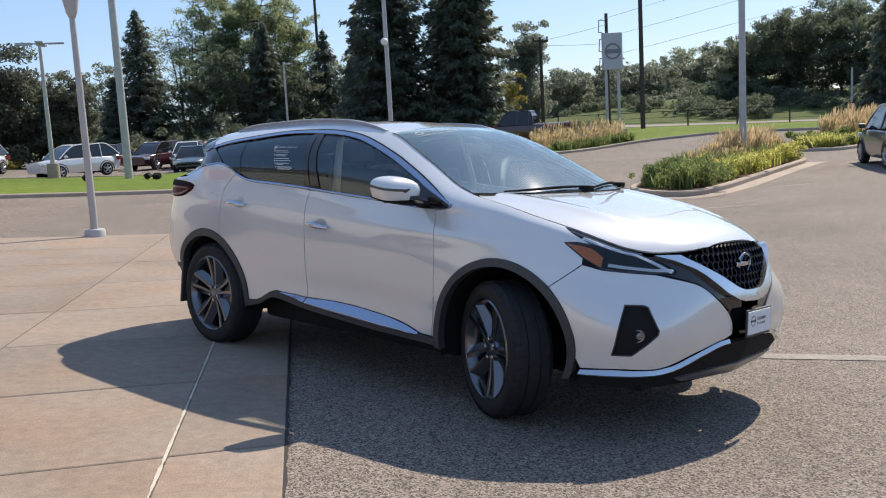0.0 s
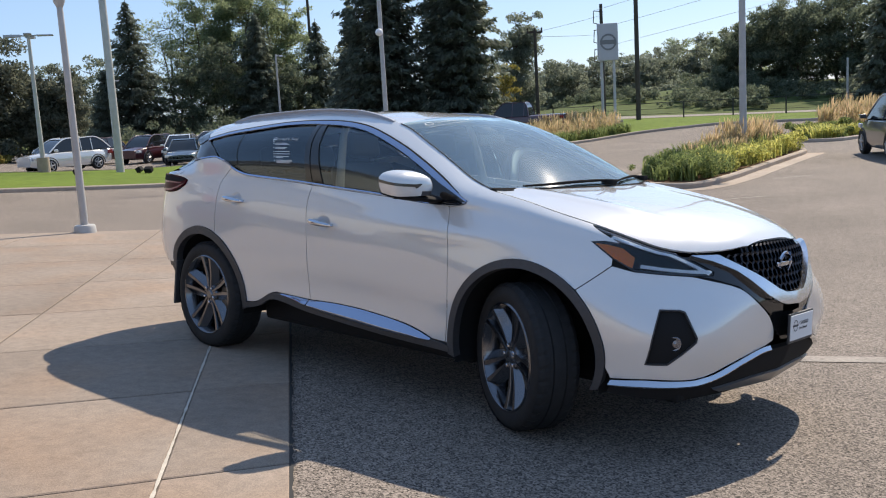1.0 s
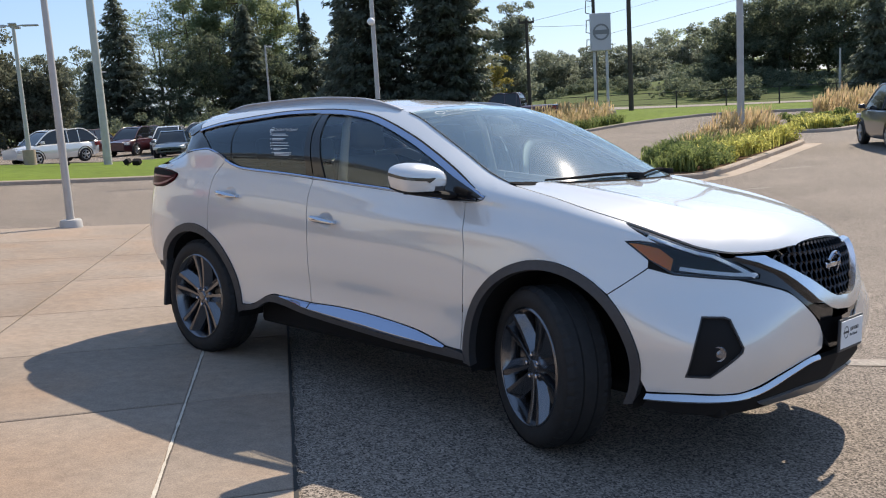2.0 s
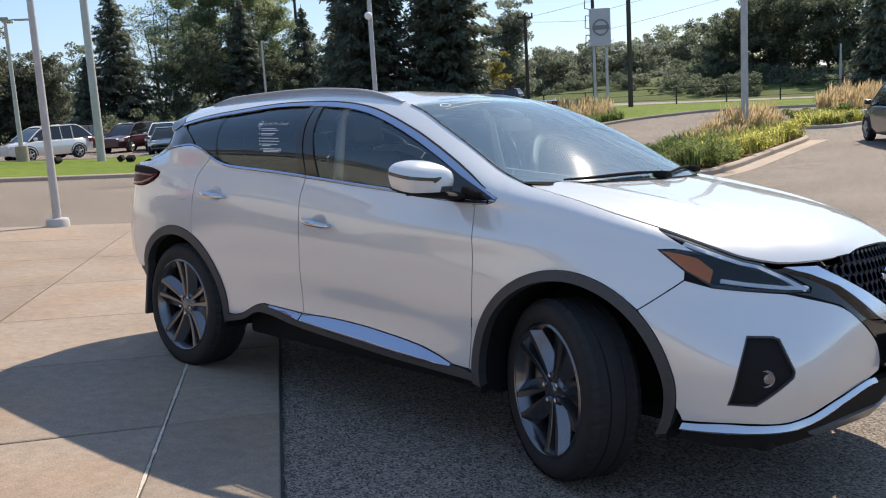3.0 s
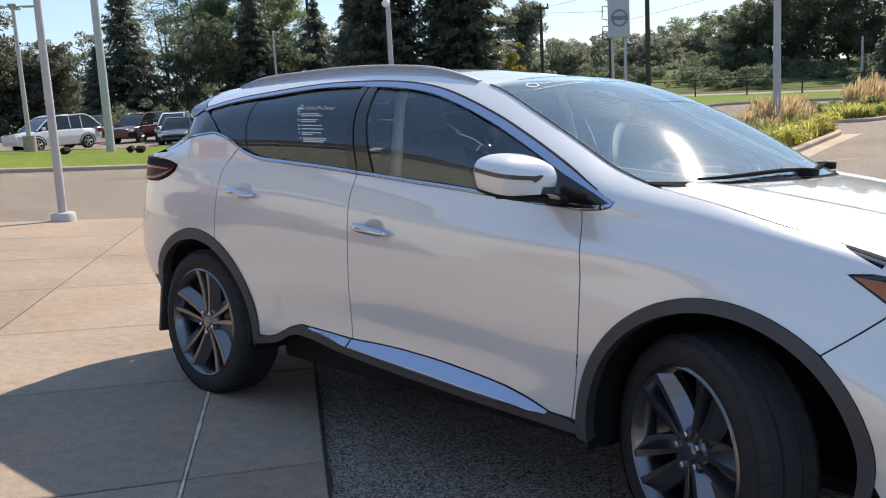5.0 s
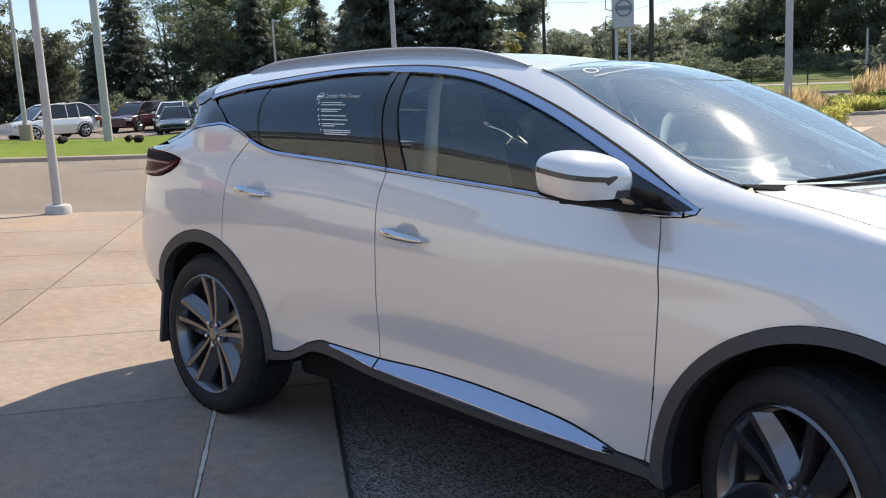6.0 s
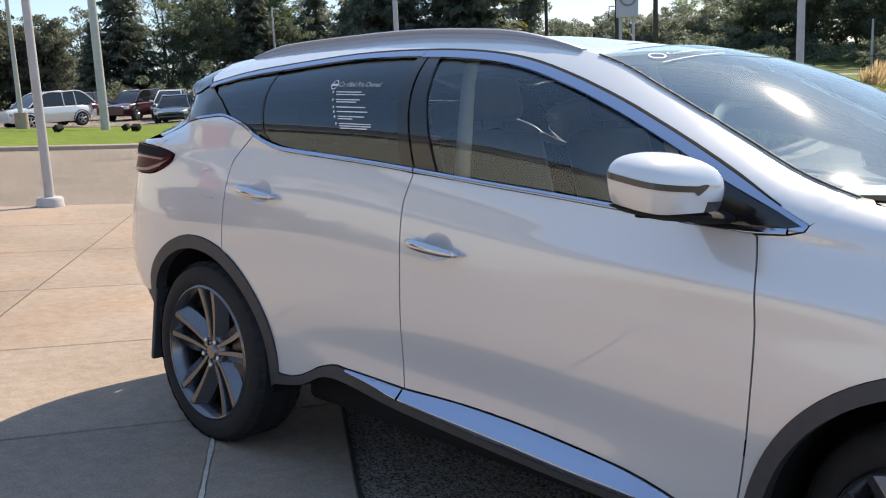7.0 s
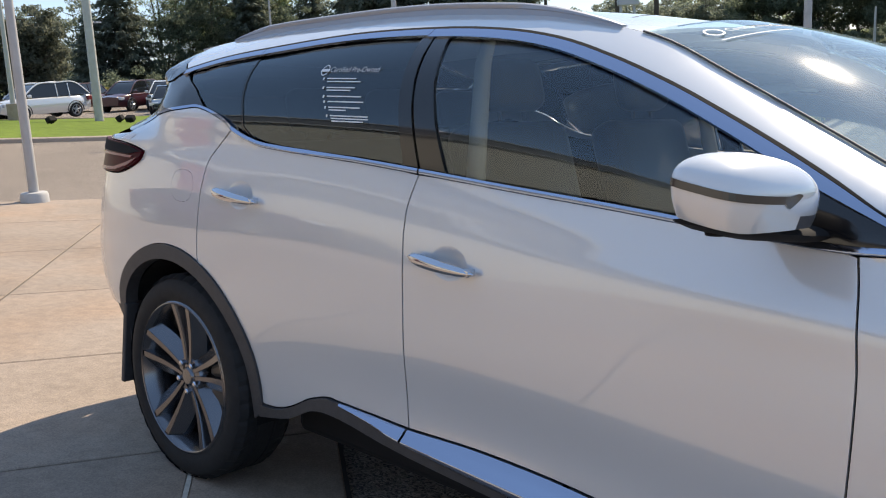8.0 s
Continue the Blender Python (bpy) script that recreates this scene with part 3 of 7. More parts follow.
ground = tagged(sheet("ground", steps((-1500, -150, 135), (-150, -60, 7.5), (-60, 30, 3), (30, 120, 10), (120, 1500, 138)), steps((-1500, -120, 138), (-120, -20, 10), (-20, 60, 2.0), (60, 140, 6), (140, 1500, 136)), -0.03, M_MEADOW), "rough green grass ground out to the horizon", "ground", kind="structure")
lot = tagged(sheet("parking_lot", steps((-78, -24, 2), (-24, 12, 0.75), (12, 60, 3)), steps((-30, -6, 2), (-6, 12, 0.5), (12, 44, 1.0)), 0.0, M_ASPH), "sun-bleached grey asphalt parking lot", "parking lot", kind="structure")
road = tagged(sheet("road", steps((-200, 120, 5)), steps((52, 59, 1.0)), 0.02, M_ROAD, None), "pale asphalt road behind the fence", "road", kind="structure")


def drape(poly, dz, step=0.6):
    """Fills an outline in plan with a surface that follows the ground."""
    out = resample(poly if area2(poly) > 0 else poly[::-1], step)
    pts = list(out)
    x = min(p[0] for p in out)
    while x < max(p[0] for p in out):
        y = min(p[1] for p in out)
        while y < max(p[1] for p in out):
            if inside((x, y), shrink(out, step * 0.4)):
                pts.append((x, y))
            y += step
        x += step
    n = len(out)
    r = delaunay_2d_cdt([Vector(p) for p in pts], [(i, (i + 1) % n) for i in range(n)], [], 0, 1e-6)
    faces = [list(f) for f in r[2] if inside((sum(r[0][i].x for i in f) / 3, sum(r[0][i].y for i in f) / 3), out)]
    return [(v.x, v.y, ground_z(v.x, v.y) + dz) for v in r[0]], faces


def bed(name, poly, material, label, height=0.13, kerb=True, kerb_label="pale concrete kerb round a planted island"):
    inner = shrink(poly, 0.16)
    v, f = drape(inner, height - 0.02)
    me = bpy.data.meshes.new(name)
    me.from_pydata(v, [], f)
    me.materials.append(material)
    me.shade_smooth()
    ob = tagged(new(name, me), label, "lawn" if material is M_GRASS else "planting bed", kind="structure")
    if kerb:
        bm = bmesh.new()
        ring = resample(poly if area2(poly) > 0 else poly[::-1], 0.5)
        rows = []
        ins = shrink(ring, 0.17)
        mid = shrink(ring, 0.03)
        for a, m, b in zip(ring, mid, ins):
            za = ground_z(*a)
            rows.append([bm.verts.new((a[0], a[1], za - 0.05)), bm.verts.new((a[0], a[1], za + height - 0.03)), bm.verts.new((m[0], m[1], za + height)), bm.verts.new((b[0], b[1], za + height)), bm.verts.new((b[0], b[1], za + height - 0.1))])
        for i in range(len(rows)):
            a, b = rows[i], rows[(i + 1) % len(rows)]
            for k in range(4):
                bm.faces.new((a[k], b[k], b[k + 1], a[k + 1]))
        bmesh.ops.recalc_face_normals(bm, faces=bm.faces)
        tagged(part("kerb", bm, M_KERB, smooth=40), kerb_label, "kerb", kind="structure")
    return ob


lawn_poly = spl([(-20.9, -16), (-20.9, -4), (-20.87, 5.48), (-20.78, 10.4), (-20.9, 18), (-21.6, 23.0)], 4) + [(-24, 25), (-32.5, 25), (-34.0, 23), (-34.0, -16)]
bed("lawn", lawn_poly, M_GRASS, "bright mown lawn strip beside the parking lot", kerb_label="concrete kerb along the mown lawn")
sign_poly = spl([(-22.2, 28.0), (-21.6, 32.0), (-21.2, 37.1), (-19.6, 40.0), (-17.5, 41.7), (-10, 43.0), (8, 45.0), (40, 47.0)], 4) + [(40, 51.0), (-33, 51.0), (-33, 40.0), (-26, 28.5)]
bed("verge", sign_poly, M_GRASS, "bright mown verge round the pylon sign", kerb_label="concrete kerb along the far verge")
isl1 = spl([(-7.9, 18), (-7.2, 15.7), (-6.2, 14.6), (-5.15, 14.35), (-4.75, 14.95), (-4.95, 16.7), (-5.46, 19.06), (-6.2, 22.5), (-6.85, 25.3), (-7.6, 26.2), (-8.5, 25.7), (-8.7, 22), (-7.9, 18)], 4)[:-1]
bed("island_bed", isl1, M_MULCH, "mulched planting island with grasses")
isl2 = spl([(-11.8, 36), (-11.0, 33.0), (-10.0, 31.4), (-8.9, 31.2), (-8.2, 32.4), (-8.4, 36), (-9.6, 40.5), (-11.0, 40.8), (-11.8, 36)], 4)[:-1]
bed("island_bed", isl2, M_MULCH, "mulched planting island with grasses farther off")
# pale concrete gutter along the near island
gut = spl([(-6.4, 14.25), (-5.1, 13.95), (-4.35, 14.6), (-4.5, 16.7), (-5.0, 19.06), (-5.75, 22.5), (-6.35, 25.6)], 4)
v, f = drape(gut + [(-6.87, 25.4)] + spl([(-6.85, 25.3), (-6.2, 22.5), (-5.46, 19.06), (-4.95, 16.7), (-4.75, 14.95), (-5.15, 14.35), (-6.2, 14.6)], 4), 0.006)
me = bpy.data.meshes.new("gutter")
me.from_pydata(v, [], f)
me.materials.append(M_KERB)
tagged(new("gutter", me), "pale concrete gutter pan beside the island kerb", "gutter", kind="structure")


def stripe(name, a, b, w, label):
    d = Vector((b[0] - a[0], b[1] - a[1])).normalized()
    n = Vector((-d.y, d.x)) * w / 2
    v, f = drape([(a[0] + n.x, a[1] + n.y), (a[0] - n.x, a[1] - n.y), (b[0] - n.x, b[1] - n.y), (b[0] + n.x, b[1] + n.y)], 0.005, 0.4)
    me = bpy.data.meshes.new(name)
    me.from_pydata(v, [], f)
    me.materials.append(M_LINE)
    return tagged(new(name, me), label, "road marking", "worn parking lines", kind="structure")


stripe("parking_line", (3.12, 1.68), (4.60, 2.95), 0.17, "worn white parking line on the asphalt")
stripe("parking_line", (-4.1, 17.0), (-3.55, 18.0), 0.11, "short worn white parking line near the kerb")
stripe("parking_line", (-3.4, 12.3), (-2.6, 13.5), 0.10, "short worn white parking line on the asphalt")
stripe("parking_line", (-18.0, 26.0), (-14.5, 29.0), 0.10, "short worn white parking line on the asphalt")


# ---- plants ----
def leaf_mesh(name, c, u, v, material):
    """Leaves as small rhombs: centres and two half axes each."""
    n = len(c)
    verts = np.empty((n, 4, 3))
    verts[:, 0] = c - u
    verts[:, 1] = c - v * 0.9 + u * 0.1
    verts[:, 2] = c + u
    verts[:, 3] = c + v * 0.9 + u * 0.1
    me = bpy.data.meshes.new(name)
    me.vertices.add(n * 4)
    me.vertices.foreach_set("co", verts.reshape(-1))
    me.loops.add(n * 4)
    me.loops.foreach_set("vertex_index", np.arange(n * 4))
    me.polygons.add(n)
    me.polygons.foreach_set("loop_start", np.arange(n) * 4)
    me.update(calc_edges=True)
    me.materials.append(material)
    return me


def rand_dirs(rng, n):
    d = rng.normal(size=(n, 3))
    return d / np.linalg.norm(d, axis=1, keepdims=True)


def crown_mesh(name, rng, clumps, leaves, size, material, hang=0.35):
    """Leaves scattered round the twig ends: clumps holds centres and radii, one row each."""
    clumps = np.asarray(clumps, dtype=float)
    share_ = clumps[:, 3] ** 2
    pick = rng.choice(len(clumps), size=leaves, p=share_ / share_.sum())
    d = rng.normal(size=(leaves, 3))
    d /= np.linalg.norm(d, axis=1, keepdims=True)
    d *= rng.uniform(0, 1, (leaves, 1)) ** 0.45
    d[:, 2] *= 0.62
    c = clumps[pick, :3] + d * clumps[pick, 3:4]
    u = rng.normal(size=(leaves, 3))
    u[:, 2] -= hang
    u /= np.linalg.norm(u, axis=1, keepdims=True)
    v = np.cross(u, rand_dirs(rng, leaves))
    v /= np.linalg.norm(v, axis=1, keepdims=True) + 1e-9
    s = size * rng.uniform(0.55, 1.25, (leaves, 1))
    return leaf_mesh(name, c, u * s, v * s * 0.58, material)


def under(ob, parent, label=""):
    ob.parent = parent
    if label:
        ob["label"] = label
    return ob


def broadleaf(x, y, h, w, seed, material, label, leaves=14000, size=0.11, stems=1, low=0.12, fill=0.55, group="trees behind the lot"):
    """A broadleaf tree: stems, limbs and twigs, with leaf clumps at the twig ends."""
    rng = np.random.default_rng(seed)
    z = ground_z(x, y)
    root = thing("tree", pose(x, y, z - 0.1), label, "tree", group)
    bm = bmesh.new()
    clumps = []
    for k in range(stems):
        th = 6.28 * k / stems + rng.uniform(0, 1.5)
        lean = (0.26 * w if stems > 1 else 0.05 * w) * rng.uniform(0.6, 1.1)
        top = np.array((lean * math.cos(th), lean * math.sin(th), h * (rng.uniform(0.86, 0.97) if stems > 1 else 0.95)))
        bend = np.array((rng.normal() * 0.04 * w, rng.normal() * 0.04 * w, 0))
        spine = [np.array((0.06 * k, 0, 0)), top * (0.25, 0.25, 0.30) + bend, top * (0.6, 0.6, 0.65) + bend, top]
        r0 = 0.016 * h / stems ** 0.4
        tube(bm, [tuple(p) for p in spine], [r0, r0 * 0.75, r0 * 0.42, r0 * 0.08], 7)
        line = np.array(spl([tuple(p) for p in spine], 8))
        limbs = int(13 / stems ** 0.5) + 4
        for q in range(limbs):
            f = low + (0.97 - low) * (q + rng.uniform(0.1, 0.9)) / limbs
            o = line[min(int(f * 24), 24)]
            a = 2.4 * q + rng.uniform(-0.5, 0.5) + k
            crown_r = 0.5 * w * (1 - max(0.0, (f - 0.45) / 0.62) ** 2.2) ** 0.5 * (0.72 + 0.28 * min(1.0, f / 0.35))
            L = crown_r * rng.uniform(0.62, 1.08) / (1.25 if stems > 1 else 1.0)
            e = o + np.array((math.cos(a) * L, math.sin(a) * L, L * rng.uniform(0.05, 0.75)))
            e[2] = min(e[2], h)
            m = o * 0.5 + e * 0.5 + np.array((0, 0, -0.06 * L))
            tube(bm, [tuple(o), tuple(m), tuple(e)], [r0 * 0.30, r0 * 0.20, r0 * 0.05], 4, False)
            clumps.append((*e, rng.uniform(0.085, 0.16) * w))
            for t in range(4):
                g = rng.uniform(0.35, 1.0)
                b = o * (1 - g) + e * g
                tip = b + rng.normal(size=3) * np.array((0.12, 0.12, 0.075)) * w
                tube(bm, [tuple(b), tuple(tip)], [r0 * 0.10, r0 * 0.03], 3, False)
                clumps.append((*tip, rng.uniform(0.05, 0.13) * w))
        clumps.append((*top, 0.09 * w))
    for _ in range(int(26 * fill)):
        zz = rng.uniform(low * 0.6, 0.8) * h
        rr = 0.30 * w * rng.uniform(0, 1) ** 0.5
        a = rng.uniform(0, 6.28)
        clumps.append((rr * math.cos(a), rr * math.sin(a), zz, rng.uniform(0.12, 0.2) * w))
    part("trunk", bm, M_BARK, root, smooth=60)
    under(new("crown", crown_mesh("crown", rng, clumps, leaves, size, material)), root)
    return root


def spruce(x, y, h, w, seed, label, sprays=11000, taper=0.8, size=0.20, material=None):
    """A spruce: whorls of drooping boughs, each feathered with hanging sprays."""
    rng = np.random.default_rng(seed)
    z = ground_z(x, y)
    root = thing("spruce_tree", pose(x, y, z - 0.1), label, "tree", "trees behind the lot")
    bm = bmesh.new()
    tube(bm, [(0, 0, 0), (0, 0, h * 0.5), (0.05, 0, h * 0.995)], [0.018 * h, 0.011 * h, 0.002 * h], 8)
    boughs = []
    levels = int(h * 3.4)
    for i in range(levels):
        f = (i + rng.uniform(0, 0.8)) / levels
        nb = int(7 + 6 * (1 - f))
        ph = rng.uniform(0, 6.28)
        ring_r = rng.uniform(0.80, 1.12)
        for k in range(nb):
            L = (w * 0.5 * (1 - f) ** taper * ring_r + 0.10) * rng.uniform(0.62, 1.15)
            boughs.append((h * (0.03 + 0.96 * f), ph + 6.28 * k / nb + rng.uniform(-0.25, 0.25), L, rng.uniform(-0.55, -0.10), rng.uniform(0.05, 0.28)))
    for zz, th, L, d0, d1 in boughs[::3]:
        ends = [(math.cos(th) * L * t, math.sin(th) * L * t, zz + L * (d0 * t + d1 * t * t)) for t in (0, 0.5, 0.92)]
        tube(bm, ends, [0.035, 0.02, 0.006], 3, False)
    part("trunk", bm, M_BARK, root, smooth=60)
    bo = np.array(boughs)
    pick = rng.choice(len(bo), size=sprays, p=bo[:, 2] / bo[:, 2].sum())
    zz, th, L, d0, d1 = bo[pick].T
    t = rng.uniform(0.04, 1.0, sprays) ** 0.75
    out = np.stack((np.cos(th), np.sin(th), np.zeros(sprays)), 1)
    side = np.stack((-np.sin(th), np.cos(th), np.zeros(sprays)), 1)
    wide = rng.uniform(-1, 1, sprays) * (0.10 + 0.22 * L * (1 - t * 0.75))
    c = out * (L * t)[:, None] + side * wide[:, None]
    c[:, 2] += zz + L * (d0 * t + d1 * t * t) - np.abs(wide) * 0.35 - rng.uniform(-0.05, 0.42, sprays) * (1 - 0.5 * t)
    u = out * rng.uniform(0.3, 1.0, (sprays, 1)) + side * (np.sign(wide) * rng.uniform(0.0, 0.9, sprays))[:, None]
    u[:, 2] -= rng.uniform(0.0, 0.9, sprays)
    u /= np.linalg.norm(u, axis=1, keepdims=True)
    v = np.cross(u, np.stack((rng.uniform(-0.7, 0.7, sprays), rng.uniform(-0.7, 0.7, sprays), np.ones(sprays)), 1))
    v /= np.linalg.norm(v, axis=1, keepdims=True) + 1e-9
    s = size * rng.uniform(0.55, 1.25, (sprays, 1))
    under(new("crown", leaf_mesh("crown", c, u * s, v * s * 0.42, material or M_SPRUCE)), root)
    return root


# behind the parked row
broadleaf(-55.6, 18.6, 7.4, 6.6, 1, M_PINE, "dark rounded pine behind parked cars", 30000, 0.12, low=0.06, fill=2.2)
broadleaf(-54.2, 22.2, 6.2, 5.0, 2, M_PINE, "dark rounded pine behind parked cars", 24000, 0.12, low=0.06, fill=2.2)
broadleaf(-57.0, 14.6, 7.0, 6.0, 3, M_PINE, "low dark pine behind parked cars", 24000, 0.12, low=0.06, fill=2.2)
broadleaf(-100.0, 46.8, 9.3, 6.5, 4, M_LEAF_HAZED, "pale distant green tree", 7000, 0.16)
broadleaf(-102.8, 42.0, 8.6, 7.0, 41, M_LEAF_HAZED, "pale distant green tree", 7000, 0.16)
spruce(-69.5, 36.0, 12.2, 8.2, 5, "tall dark spruce behind the lot", 24000, 0.72)
spruce(-69.0, 33.2, 6.6, 4.2, 51, "dark spruce beside a taller one", 11000)
broadleaf(-73.7, 42.4, 12.2, 7.0, 6, M_LEAF_LIGHT, "tall thin-leaved tree with open crown", 9000, 0.10, 3, 0.30, 0.0)
broadleaf(-73.3, 45.6, 15.2, 7.4, 7, M_LEAF_LIGHT, "tall light green tree with leaning limbs", 21000, 0.10, 3, 0.25, 0.1)
broadleaf(-70.9, 48.0, 16.0, 8.0, 8, M_LEAF_LIGHT, "large light green broadleaf tree", 42000, 0.11, 2, 0.20, 1.0)
broadleaf(-69.5, 51.4, 14.6, 7.4, 80, M_LEAF_LIGHT, "large light green broadleaf tree at the group's edge", 40000, 0.11, 2, 0.15, 1.0)
broadleaf(-67.0, 39.8, 7.4, 5.0, 83, M_LEAF, "dark broadleaf tree beside a spruce", 12000, 0.11, fill=1.0)
broadleaf(-66.9, 43.0, 8.6, 5.4, 81, M_LEAF, "dark broadleaf tree under a taller crown", 14000, 0.11, fill=1.0)
spruce(-64.5, 45.4, 11.0, 6.4, 84, "dark spreading spruce before taller light trees", 22000, 0.7)
broadleaf(-64.0, 48.4, 6.6, 5.0, 82, M_LEAF, "dark broadleaf tree under a taller crown", 11000, 0.11, fill=1.0)
spruce(-64.3, 51.9, 10.5, 7.0, 9, "narrow dark spruce with a bare top", 20000, 0.85)
broadleaf(-83.8, 71.6, 9.2, 7.0, 91, M_LEAF_HAZED, "pale distant green tree", 8000, 0.15)
spruce(-38.2, 36.1, 16.5, 7.0, 10, "huge dark spruce, top beyond sight", 46000, 0.52, 0.20)
spruce(-34.2, 38.9, 16.8, 6.2, 12, "huge dark spruce, top beyond sight", 42000, 0.50, 0.20)
spruce(-38.0, 41.8, 15.2, 6.2, 11, "huge dark spruce, top beyond sight", 26000, 0.55, 0.20)
spruce(-41.5, 36.5, 9.0, 4.6, 13, "dark spruce at the foot of taller ones", 16000)
broadleaf(-48.6, 62.6, 9.4, 5.2, 14, M_LEAF_HAZED, "grey-green tree with yellowing lower leaves", 20000, 0.12, low=0.10, fill=2.2)
broadleaf(-45.6, 56.4, 4.9, 2.8, 15, M_LEAF_YELLOW, "small yellowing tree at the lot edge", 6000, 0.09)
FAR_ROW = ((-68.0, 88.0, 5.4, 6), (-68.9, 92.6, 5.8, 6), (-63.7, 89.0, 6.0, 5.5), (-66.8, 97.0, 6.0, 6), (-67.4, 101.4, 7.4, 5.5), (-61.3, 95.9, 6.4, 5.5), (-58.1, 94.5, 5.6, 5.5), (-54.5, 93.0, 5.2, 5.5))
BANK_ROW = ((-60.5, 104.5, 7.8, 5.6), (-60.5, 109.2, 8.4, 6), (-55.4, 105.2, 8.0, 5.6), (-55.4, 109.8, 8.4, 6), (-50.6, 105.5, 7.6, 6), (-46.5, 104.0, 7.4, 6))
for k, (px, py, h, w) in enumerate(FAR_ROW + BANK_ROW):
    broadleaf(px, py, h, w * 1.1, 100 + k, M_LEAF_LIGHT if k > 7 and k % 2 else M_LEAF_HAZED, "pale tree in the far tree line" if k < 8 else "sunlit tree on the far bank", 9500, 0.15, fill=0.8, low=0.08)
for k, (px, py, h, w) in enumerate(((-34.6, 75.6, 5.0, 5.2), (-31.9, 74.7, 6.3, 5.4), (-31.0, 78.4, 6.6, 5.4), (-28.9, 75.0, 7.3, 5.8), (-26.6, 77.5, 8.2, 6.0), (-24.4, 75.2, 7.6, 5.8), (-21.6, 76.5, 6.6, 5.6), (-18.1, 71.5, 7.2, 5.6), (-14.0, 73.0, 7.0, 6.0), (-9.0, 74.0, 7.0, 6.5))):
    broadleaf(px, py, h, w, 130 + k, M_LEAF, "dark green tree on the grassy bank", 16000 if k < 8 else 9000, 0.115, 2 if k in (3, 4, 6) else 1, 0.06, 0.9)
spruce(-14.6, 54.0, 7.4, 4.2, 20, "dark spruce at the lot's far corner", 9000)
spruce(-13.0, 55.8, 7.8, 4.4, 21, "dark spruce at the lot's far corner", 9000)


def blades(name, spots, height, spread, count, seed, material, label, droop=0.3, tip=0.0):
    """A planting of arching blades, joined: nobody could count them."""
    rng = np.random.default_rng(seed)
    verts, faces = [], []
    for (x, y) in spots:
        z = ground_z(x, y) + 0.09
        hh = height * (rng.uniform(0.6, 1.25) if tip else rng.uniform(0.7, 1.15))
        for _ in range(count):
            th = rng.uniform(0, 6.28)
            L = hh * rng.uniform(0.65, 1.1)
            o = np.array((x, y, z)) + np.array((rng.normal() * 0.09, rng.normal() * 0.09, 0))
            out = np.array((math.cos(th), math.sin(th), 0))
            side = np.array((-math.sin(th), math.cos(th), 0)) * rng.uniform(0.008, 0.017)
            lean = spread * rng.uniform(0.2, 1.0)
            b = len(verts)
            m = o + out * lean * 0.45 + np.array((0, 0, L * 0.62))
            e = o + out * lean * (1.0 + droop) + np.array((0, 0, L * (1.0 - droop * 0.6)))
            if tip:
                m = o + out * lean * 0.3 + np.array((0.05, -0.03, L * 0.72))
                e = o + out * lean * 0.55 + np.array((0.12, -0.08, L))
                t = side * tip
                mm = m * 0.55 + e * 0.45
                verts += [o - side * 0.4, o + side * 0.4, m + side * 0.4, m - side * 0.4, mm + t, mm - t, e]
                faces += [(b, b + 1, b + 2, b + 3), (b + 3, b + 2, b + 4, b + 5), (b + 5, b + 4, b + 6)]
            else:
                verts += [o - side, o + side, m + side * 1.1, m - side * 1.1, e]
                faces += [(b, b + 1, b + 2, b + 3), (b + 3, b + 2, b + 4)]
    me = bpy.data.meshes.new(name)
    me.from_pydata([tuple(v) for v in verts], [], faces)
    me.materials.append(material)
    return tagged(new(name, me), label, "grass", kind="stuff")


rng_p = np.random.default_rng(5)


def spots_in(poly, n, f=None):
    xs, ys = [p[0] for p in poly], [p[1] for p in poly]
    out = []
    while len(out) < n:
        p = (rng_p.uniform(min(xs), max(xs)), rng_p.uniform(min(ys), max(ys)))
        if inside(p, poly) and (f is None or f(*p)):
            out.append(p)
    return out


i1 = shrink(isl1, 0.40)


def isl1_mid(y):
    return -6.15 + (y - 15) * -0.155


blades("daylilies", spots_in(i1, 90, lambda x, y: x > isl1_mid(y) + 0.05 and y > 17), 0.62, 0.38, 26, 1, M_LILY, "yellow-green strappy daylily clumps on the island")
blades("daylilies", spots_in(i1, 40, lambda x, y: y <= 18.2), 0.60, 0.36, 26, 2, M_LILYDARK, "dark green strappy clumps at the island end")
blades("reed_grass", spots_in(i1, 26, lambda x, y: x < isl1_mid(y) - 0.15 and 18.4 < y < 21.4), 0.62, 0.50, 50, 9, M_REED, "short tan feather reed grass on the island", tip=1.2)
blades("reed_grass", spots_in(i1, 44, lambda x, y: x < isl1_mid(y) - 0.05 and 20.8 < y < 25.4), 0.98, 0.60, 55, 3, M_REED, "tall tan feather reed grass on the island", tip=1.2)
blades("reed_foliage", spots_in(i1, 90, lambda x, y: x < isl1_mid(y) + 0.2 and 16.6 < y), 0.80, 0.35, 26, 4, M_LILYDARK, "green foliage under the reed grass")
def leafy_clumps(name, spots, r, seed, material, label, leaves, size):
    """Low rounded perennials: small leaves heaped in clumps, joined."""
    rng = np.random.default_rng(seed)
    clumps = []
    for x, y in spots:
        rr = r * rng.uniform(0.6, 1.3)
        for _ in range(5):
            o = rng.normal(size=3) * (0.45, 0.45, 0.25) * rr
            clumps.append((x + o[0], y + o[1], ground_z(x, y) + 0.1 + max(0.2 * rr, rr * 0.75 + o[2]), rr * rng.uniform(0.35, 0.6)))
    return tagged(new(name, crown_mesh(name, rng, clumps, leaves, size, material, -0.6)), label, "plants", kind="stuff")


